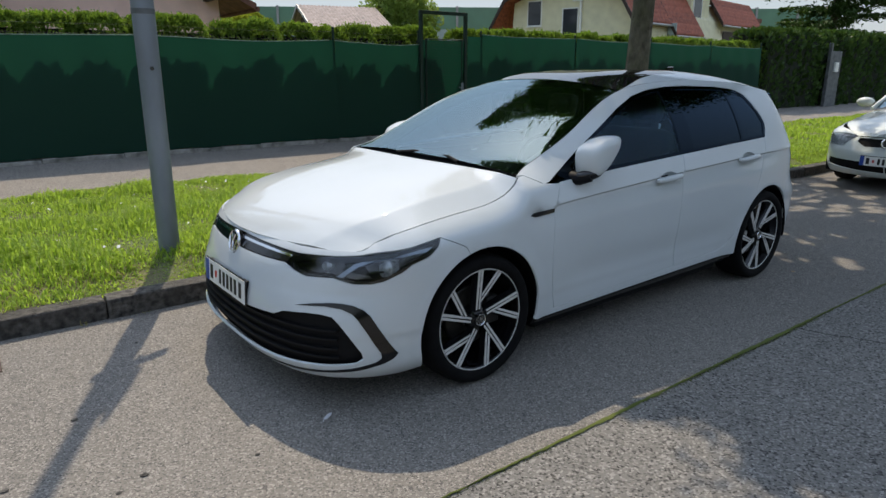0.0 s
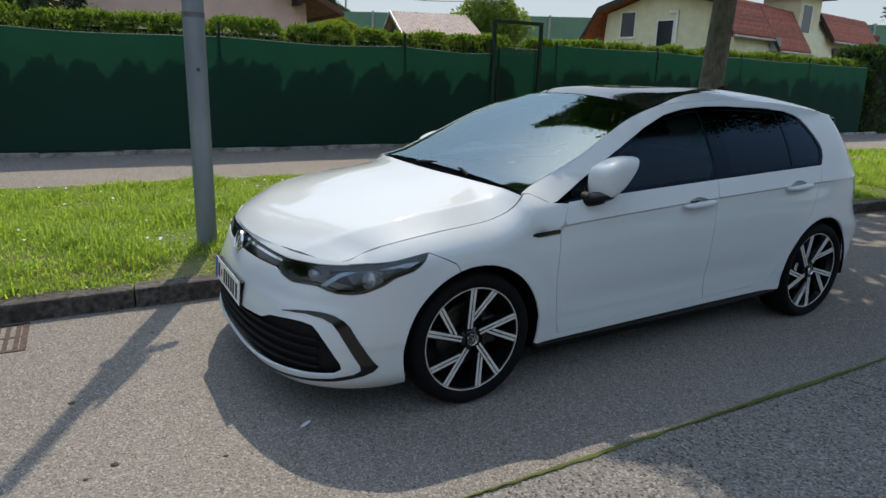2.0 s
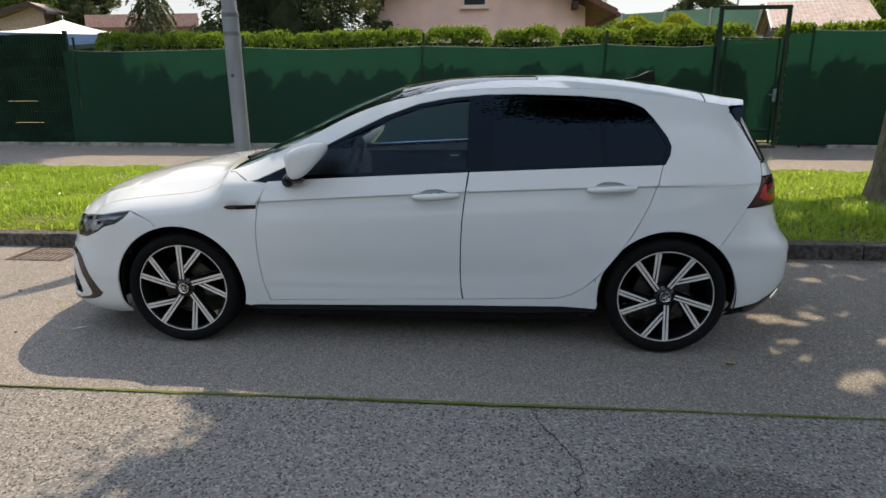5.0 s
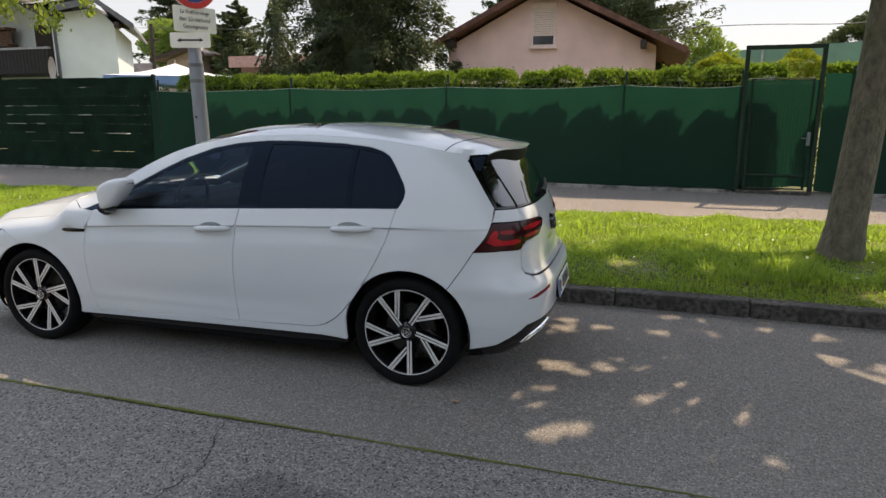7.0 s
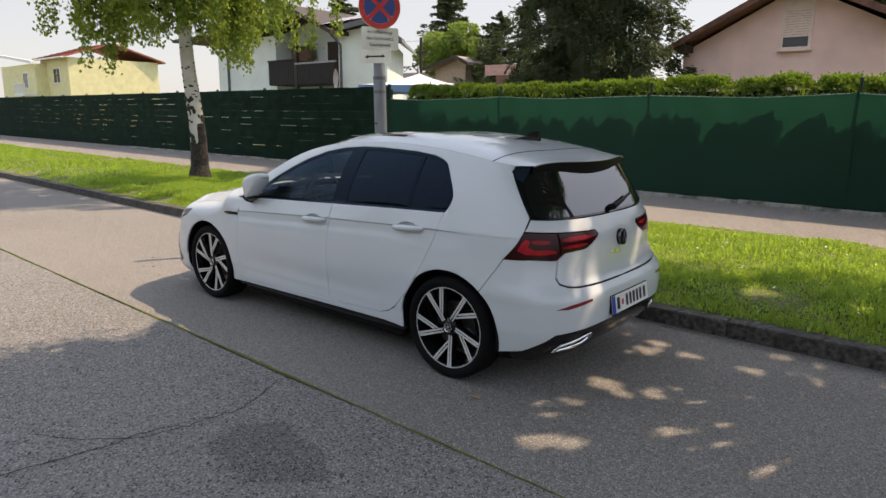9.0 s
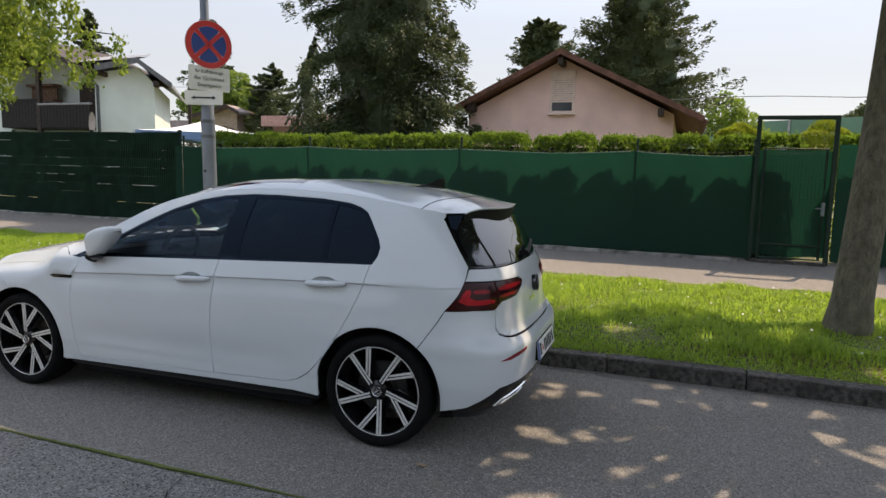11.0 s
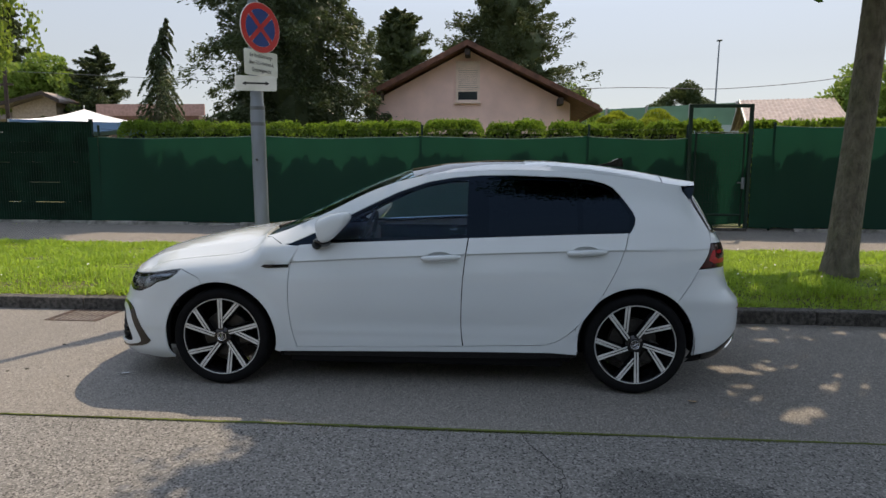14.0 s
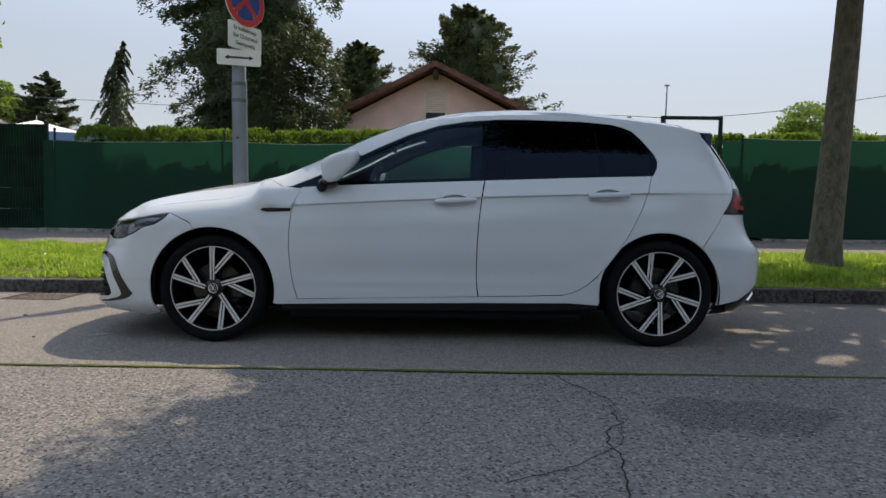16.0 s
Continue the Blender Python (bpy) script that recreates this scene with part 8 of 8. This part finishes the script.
for k in range(14):
    x, y = g.uniform(-2.2, 4.8), g.uniform(-0.5, 1.8)
    if -0.95 < x < 3.45 and y > -0.05:
        continue
    s = g.uniform(0.008, 0.016)
    bm = bmesh.new()
    bmesh.ops.create_icosphere(bm, subdivisions=1, radius=s)
    for v in bm.verts:
        v.co = Vector((v.co.x * 1.3 + x, v.co.y + y, v.co.z * 0.5 + s * 0.3))
    tagged(part("pebble", bm, KERB), "small pale pebble on the asphalt", "pebble", "pebbles on the road")

# moss and grass in the seam between the two surfaces
bm = bmesh.new()
n = 900
xs = np.linspace(-14, 14, n)
gg = np.random.default_rng(3)
wv = 0.020 + 0.007 * np.sin(xs * 1.3) + 0.006 * np.sin(xs * 4.1 + 1) + 0.006 * gg.normal(size=n)
wv = np.clip(0.7 * wv, 0.002, 0.03)
wob_ = 0.005 * np.sin(xs * 0.8) + 0.0022 * gg.normal(size=n)
v = np.concatenate([np.stack([xs, SEAM_Y + wob_ - wv / 2, 0 * xs + 0.001], 1), np.stack([xs, SEAM_Y + wob_, 0 * xs + 0.005 + 0.003 * gg.random(n)], 1), np.stack([xs, SEAM_Y + wob_ + wv / 2, 0 * xs + 0.001], 1)])
i = np.arange(n - 1)
f = np.concatenate([np.stack([i, i + 1, i + 1 + n, i + n], 1), np.stack([i + n, i + 1 + n, i + 1 + 2 * n, i + 2 * n], 1)])
tagged(fast("seam_moss", v, f, MOSS), "strip of moss grown in the road seam", "moss", kind="stuff")
v, f = grass_blades(17000, -8, 9, SEAM_Y - 0.017, SEAM_Y + 0.017, lambda x, y: 0.010 + 0.008 * max(0, noise.noise(Vector((x * 1.5, 0, 4)))) - 0.008, 0.016, 17, 0.8, 0.003)
tagged(fast("seam_grass", v, f, MOSS), "tiny grass tufts growing in the road seam", "grass", kind="stuff")

# weeds at the kerb and along the fence
v, f = grass_blades(500, -2.6, -0.9, 1.94, 1.98, lambda x, y: 0.0, 0.10, 18, 1.2, 0.004)
keep = np.array([noise.noise(Vector((float(p[0]) * 6, 0, 1))) > 0.25 for p in v[::5]])
f = f[np.tile(keep, 3)]
tagged(fast("kerb_weeds", v, f, DRY), "thin dry weeds growing at the foot of the kerb", "weeds", kind="stuff")
v, f = grass_blades(9000, -20, -5.9, 7.6, 8.0, lambda x, y: 0.2, 0.10, 19, 0.8, 0.008)
tagged(fast("fence_weeds", v, f, GRASS), "rough grass along the foot of the slat fence", "grass", kind="stuff")

# daisies in the verge
gd = np.random.default_rng(23)
nd = 260
xd, yd = gd.uniform(-6, 8, nd), gd.uniform(2.5, 5.6, nd)
vv_, ff_ = [], []
for x, y in zip(xd, yd):
    z = verge_z(x, y) + gd.uniform(0.035, 0.06)
    k0 = len(vv_)
    vv_.append((x, y, z + 0.003))
    r = gd.uniform(0.008, 0.014)
    tx, ty = gd.normal(size=2) * 0.3
    for q in range(8):
        a = 2 * math.pi * q / 8
        vv_.append((x + r * math.cos(a), y + r * math.sin(a), z + r * (tx * math.cos(a) + ty * math.sin(a))))
    ff_ += [(k0, k0 + 1 + q, k0 + 1 + (q + 1) % 8) for q in range(8)]
tagged(fast("daisies", vv_, ff_, DAISY), "white daisies scattered in the grass", "flowers", kind="stuff")

# ---- the silver-white saloon parked behind: only its nose is seen closely ----
BRIGHT_LAMP = shader("bright_lamp_inside", (0.62, 0.64, 0.66), 0.3, 0.3, vary=0.25, scale=25)
SILVER = paint("silver_white_paint", (0.60, 0.64, 0.62), 0.15)
saloon = thing("silver_saloon_car", "pale silver saloon car parked at the kerb", "car", (7.0, 0.80, 0))
nose_x = curve((0.15, 0.10), (0.22, 0.02), (0.32, -0.03), (0.45, -0.02), (0.55, 0.03), (0.62, 0.06), (0.70, 0.12), (0.78, 0.25))
S_XS, S_W = 0.75, 0.885
s_top = curve((0.0, 0.66), (0.3, 0.74), (0.9, 0.83), (1.35, 0.90), (1.8, 0.93), (4.4, 0.96))


def saloon_side(a, z):
    """Side and nose of the saloon: a is x along the side, running on round the nose to -0.35 in the middle."""
    w = S_W * (1 - 0.10 * max(0, (0.30 - z) / 0.2) ** 2) - 0.16 * max(0.0, (z - (s_top(max(a, 0)) - 0.12)) / 0.12) ** 2 - 0.05 * max(0, z - 0.6)
    if a >= S_XS:
        return (a, -w, z)
    d = S_XS - nose_x(z)
    f = min(1.0, (S_XS - a) / 1.1) * math.pi / 2
    return (S_XS - d * math.sin(f) ** (2 / 2.5), -w * max(0.0, math.cos(f)) ** (2 / 2.3), z)


S_MID = S_XS - 1.1


def s_keep(a, z):
    return a <= S_MID + 1e-4


def s_panel(name, outline, mat, label="", lift=0.0, holes=(), gap=0.002, rim=0.012, step=0.04):
    return panel(name, outline, mat, saloon, label, gap, rim, lift, step, holes, f=saloon_side, keep=s_keep)


s_arch = [(0.93 + 0.36 * math.cos(radians(q)), 0.31 + 0.36 * math.sin(radians(q))) for q in range(-14, 195, 9)]
s_panel("nose", [(S_MID, 0.18), (S_MID, 0.655), (0.0, 0.655), (0.08, 0.52), (0.40, 0.53), (0.46, 0.64), (0.60, 0.66)] + s_arch[::-1][2:8][::-1][-1:] + [(0.66, 0.52), (0.585, 0.40), (0.565, 0.25), (0.50, 0.19)], SILVER, holes=([(S_MID + 0.002, 0.55), (S_MID + 0.002, 0.645), (-0.03, 0.642), (-0.06, 0.60), (-0.17, 0.54)], [(S_MID + 0.002, 0.24), (S_MID + 0.002, 0.36), (0.30, 0.37), (0.32, 0.29), (-0.1, 0.25)]))
s_panel("grille", [(S_MID, 0.545), (S_MID, 0.65), (-0.02, 0.648), (-0.05, 0.60), (-0.16, 0.535)], MATT_BLACK, "black grille", -0.02)
s_panel("grille_trim", [(S_MID, 0.655), (S_MID, 0.665), (-0.02, 0.660), (-0.02, 0.650)], CHROME, "chrome grille trim", 0.004)
s_panel("lower_grille", [(S_MID, 0.235), (S_MID, 0.365), (0.31, 0.375), (0.33, 0.285), (-0.1, 0.245)], MATT_BLACK, "black lower intake", -0.02)
s_panel("fender_filler", [(0.25, 0.64), (0.25, 0.725), (0.45, 0.742), (0.70, 0.775), (0.95, 0.815), (0.95, 0.70), (0.62, 0.62)], SILVER, "", -0.010)
s_panel("headlight_surround", [(-0.10, 0.60), (0.05, 0.50), (0.60, 0.50), (0.72, 0.66), (0.60, 0.73), (0.2, 0.705), (-0.1, 0.68)], SILVER, "", -0.022)
s_panel("headlight", [(0.0, 0.652), (0.085, 0.528), (0.39, 0.535), (0.45, 0.63), (0.30, 0.668), (0.1, 0.668)], BRIGHT_LAMP, "clear headlight", -0.012)
s_panel("headlight_cover", [(0.0, 0.652), (0.085, 0.528), (0.39, 0.535), (0.45, 0.63), (0.30, 0.668), (0.1, 0.668)], LAMP_GLASS, "clear headlight cover", 0.0)
s_panel("bonnet_edge", [(S_MID, 0.668), (0.0, 0.664), (0.1, 0.676), (0.30, 0.676), (0.45, 0.642), (0.62, 0.668), (0.80, 0.70), (0.62, 0.735), (0.45, 0.735), (0.25, 0.72), (S_MID, 0.70)], SILVER, "", -0.003)
for s in (1, -1):
    for a in (0.13, 0.27):
        p = Vector(saloon_side(a, 0.598))
        bm = bmesh.new()
        bmesh.ops.create_uvsphere(bm, u_segments=16, v_segments=10, radius=0.04)
        part("lamp_reflector", bm, CHROME, saloon, smooth=True, at=pose(p.x + 0.05, (p.y + 0.04) * s, p.z))
s_panel("side", [(0.61, 0.66)] + [(0.75, 0.69)] + along(lambda x: s_top(x) - 0.005, 0.8, 4.4, 20) + [(4.5, 0.3), (4.3, 0.22), (1.32, 0.22)] + s_arch[1:], SILVER, gap=0.0)
rows = []
for k in range(17):
    t = k / 16
    a, xm = -0.20 + 1.85 * t, 0.13 + 1.30 * t
    z = s_top(max(a, 0)) - 0.005
    sx, sy, sz = saloon_side(a, z)
    row = section((sx, sy - 0.003, sz), (xm, 0, s_top(xm) + 0.055 * math.sin(math.pi * min(0.75, t * 0.75)) + 0.02), 30, 2.6)
    rows.append(row)
patch("bonnet", rows, SILVER, saloon, thick=0.015)
scr = []
for k in range(11):
    t = k / 10
    side = Vector((1.62 + 0.92 * t, 0.80 - 0.24 * t, s_top(1.6) + 0.47 * math.sin(t * 1.35) / math.sin(1.35)))
    mid_ = Vector((1.42 + 1.0 * t, 0, 0.98 + 0.43 * math.sin(t * 1.35) / math.sin(1.35)))
    scr.append(section(side, mid_, 20, 2.4))
patch("windscreen", scr, SCREEN_GLASS, saloon, "windscreen")
patch("roof", [scr[-1], section((3.3, 0.57, 1.40), (3.3, 0, 1.45), 20), section((3.9, 0.56, 1.33), (4.0, 0, 1.38), 20)], SILVER, saloon)
for s in (1, -1):
    bm = bmesh.new()
    tube(bm, [(1.58, -0.82 * s, 0.92), (1.95, -0.745 * s, 1.12), (2.30, -0.65 * s, 1.30), (2.60, -0.575 * s, 1.395), (3.3, -0.575 * s, 1.405)], [0.03, 0.035, 0.035, 0.03, 0.03], 8)
    part("pillar", bm, SILVER, saloon, smooth=True)
    bm = bmesh.new()
    a = [bm.verts.new(p) for p in ((1.75, -0.805 * s, 0.93), (4.0, -0.82 * s, 0.955), (3.9, -0.60 * s, 1.33), (3.3, -0.585 * s, 1.395), (2.60, -0.585 * s, 1.385), (2.25, -0.665 * s, 1.27))]
    bm.faces.new(a)
    part("side_window", bm, PRIVACY, saloon)
    bm = bmesh.new()
    bmesh.ops.create_uvsphere(bm, u_segments=20, v_segments=12, radius=1.0)
    for v in bm.verts:
        v.co = Vector((1.78 + 0.09 * v.co.x, -s * (0.99 + 0.12 * v.co.y), 1.0 + 0.07 * v.co.z))
    part("mirror", bm, SILVER, saloon, "silver door mirror", smooth=True)
    part("mirror_arm", tube(bmesh.new(), [(1.80, -s * 0.80, 0.95), (1.79, -s * 0.92, 0.98)], 0.025, 8), MATT_BLACK, saloon)
part("wiper", tube(bmesh.new(), [(1.40, -0.1, 1.0), (1.47, 0.3, 1.005), (1.50, 0.62, 0.985)], 0.012, 6), MATT_BLACK, saloon)
bm = lathe(bmesh.new(), [(0.001, -0.012), (0.058, -0.012), (0.066, -0.004), (0.066, 0.01)], axis="y", sides=28)
for v in bm.verts:
    v.co.x *= 1.3
sb = part("badge", bm, CHROME, saloon, "oval chrome badge", smooth=True, at=pose(-0.01, 0, 0.60, -8, 0, -90))
bm = lathe(bmesh.new(), [(0.001, -0.0135), (0.046, -0.0135), (0.05, -0.012)], axis="y", sides=28)
for v in bm.verts:
    v.co.x *= 1.3
part("badge_field", bm, GLOSS_BLACK, sb)
np_ = number_plate(pose(-0.055, 0, 0.385, -3, 0, -90))
np_.parent = saloon
part("floor_pan", boxed(0.3, -0.8, 0.18, 4.4, 0.8, 0.34, bevel=0.03), MATT_BLACK, saloon)
part("engine_bay", boxed(0.25, -0.62, 0.25, 1.6, 0.62, 0.62, bevel=0.03), MATT_BLACK, saloon)
part("cabin_trim", boxed(1.7, -0.72, 0.34, 4.3, 0.72, 0.90, bevel=0.03), SEAT, saloon)
part("boot", boxed(4.0, -0.84, 0.24, 4.62, 0.84, 1.0, bevel=0.08), SILVER, saloon)
for x in (0.93, 3.6):
    for s in (1, -1):
        w = place("wheel", (x, -0.86 * s, 0.31), saloon)
        w.matrix_basis = pose(x, -0.86 * s, 0.31, 0, 0, 0 if s > 0 else 180)
        part("tyre", lathe(bmesh.new(), [(0.20, 0.02), (0.21, 0.005), (0.25, 0.0), (0.295, 0.015), (0.31, 0.05), (0.31, 0.17), (0.28, 0.2), (0.2, 0.2)], axis="y", sides=40), RUBBER, w, smooth=True)
        rim_s = part("rim", lathe(bmesh.new(), [(0.205, 0.02), (0.195, 0.03), (0.18, 0.09), (0.05, 0.09)], axis="y", sides=32), RIM_GREY, w, smooth=True)
        for k in range(5):
            q = 2 * math.pi * k / 5
            part("spoke", tube(bmesh.new(), [(0.03 * math.cos(q), 0.03, 0.03 * math.sin(q)), (0.195 * math.cos(q), 0.025, 0.195 * math.sin(q))], [0.03, 0.022], 6), ALLOY, rim_s)

# ---- kerb stones, each a piece of its own ----
kerb = tagged(new("kerb"), "row of weathered granite kerb stones", "kerb", kind="structure")
meshes = []
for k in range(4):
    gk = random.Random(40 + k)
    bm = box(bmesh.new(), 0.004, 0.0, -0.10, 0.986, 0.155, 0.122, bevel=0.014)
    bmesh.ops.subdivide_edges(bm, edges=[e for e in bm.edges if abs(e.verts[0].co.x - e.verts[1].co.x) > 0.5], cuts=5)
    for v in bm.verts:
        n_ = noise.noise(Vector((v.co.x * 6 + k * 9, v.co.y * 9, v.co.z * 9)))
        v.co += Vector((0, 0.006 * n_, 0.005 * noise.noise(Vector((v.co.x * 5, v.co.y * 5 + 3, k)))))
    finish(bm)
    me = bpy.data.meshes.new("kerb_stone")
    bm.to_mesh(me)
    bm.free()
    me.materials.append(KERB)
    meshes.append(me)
gk = random.Random(77)
x = -16.13
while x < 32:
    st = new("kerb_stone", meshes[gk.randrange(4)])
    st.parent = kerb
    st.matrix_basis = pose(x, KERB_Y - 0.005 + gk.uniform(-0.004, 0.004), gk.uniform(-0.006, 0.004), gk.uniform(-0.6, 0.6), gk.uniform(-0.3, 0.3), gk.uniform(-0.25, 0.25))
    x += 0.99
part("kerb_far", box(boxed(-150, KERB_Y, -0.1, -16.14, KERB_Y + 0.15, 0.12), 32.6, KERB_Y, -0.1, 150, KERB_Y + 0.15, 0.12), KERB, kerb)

# ---- concrete edging between footpath and fence ----
edging = tagged(new("path_edging"), "weathered pale concrete edging stones along the fence", "edging", kind="structure")
bm = box(bmesh.new(), 0.004, 0.0, -0.12, 0.996, 0.06, 0.062, bevel=0.008)
finish(bm)
edge_mesh = bpy.data.meshes.new("edging_stone")
bm.to_mesh(edge_mesh)
bm.free()
edge_mesh.materials.append(EDGING)
ge = random.Random(15)
for k in range(38):
    x = -20.0 + k
    if GX0 - 0.9 < x < GX1:
        continue
    st = new("edging_stone", edge_mesh)
    st.parent = edging
    st.matrix_basis = pose(x, 7.735 + ge.uniform(-0.008, 0.008) + (0.12 if x < -6.5 else 0), 0.272 + ge.uniform(-0.012, 0.008), ge.uniform(-3, 3), ge.uniform(-0.5, 0.5), ge.uniform(-0.5, 0.5))
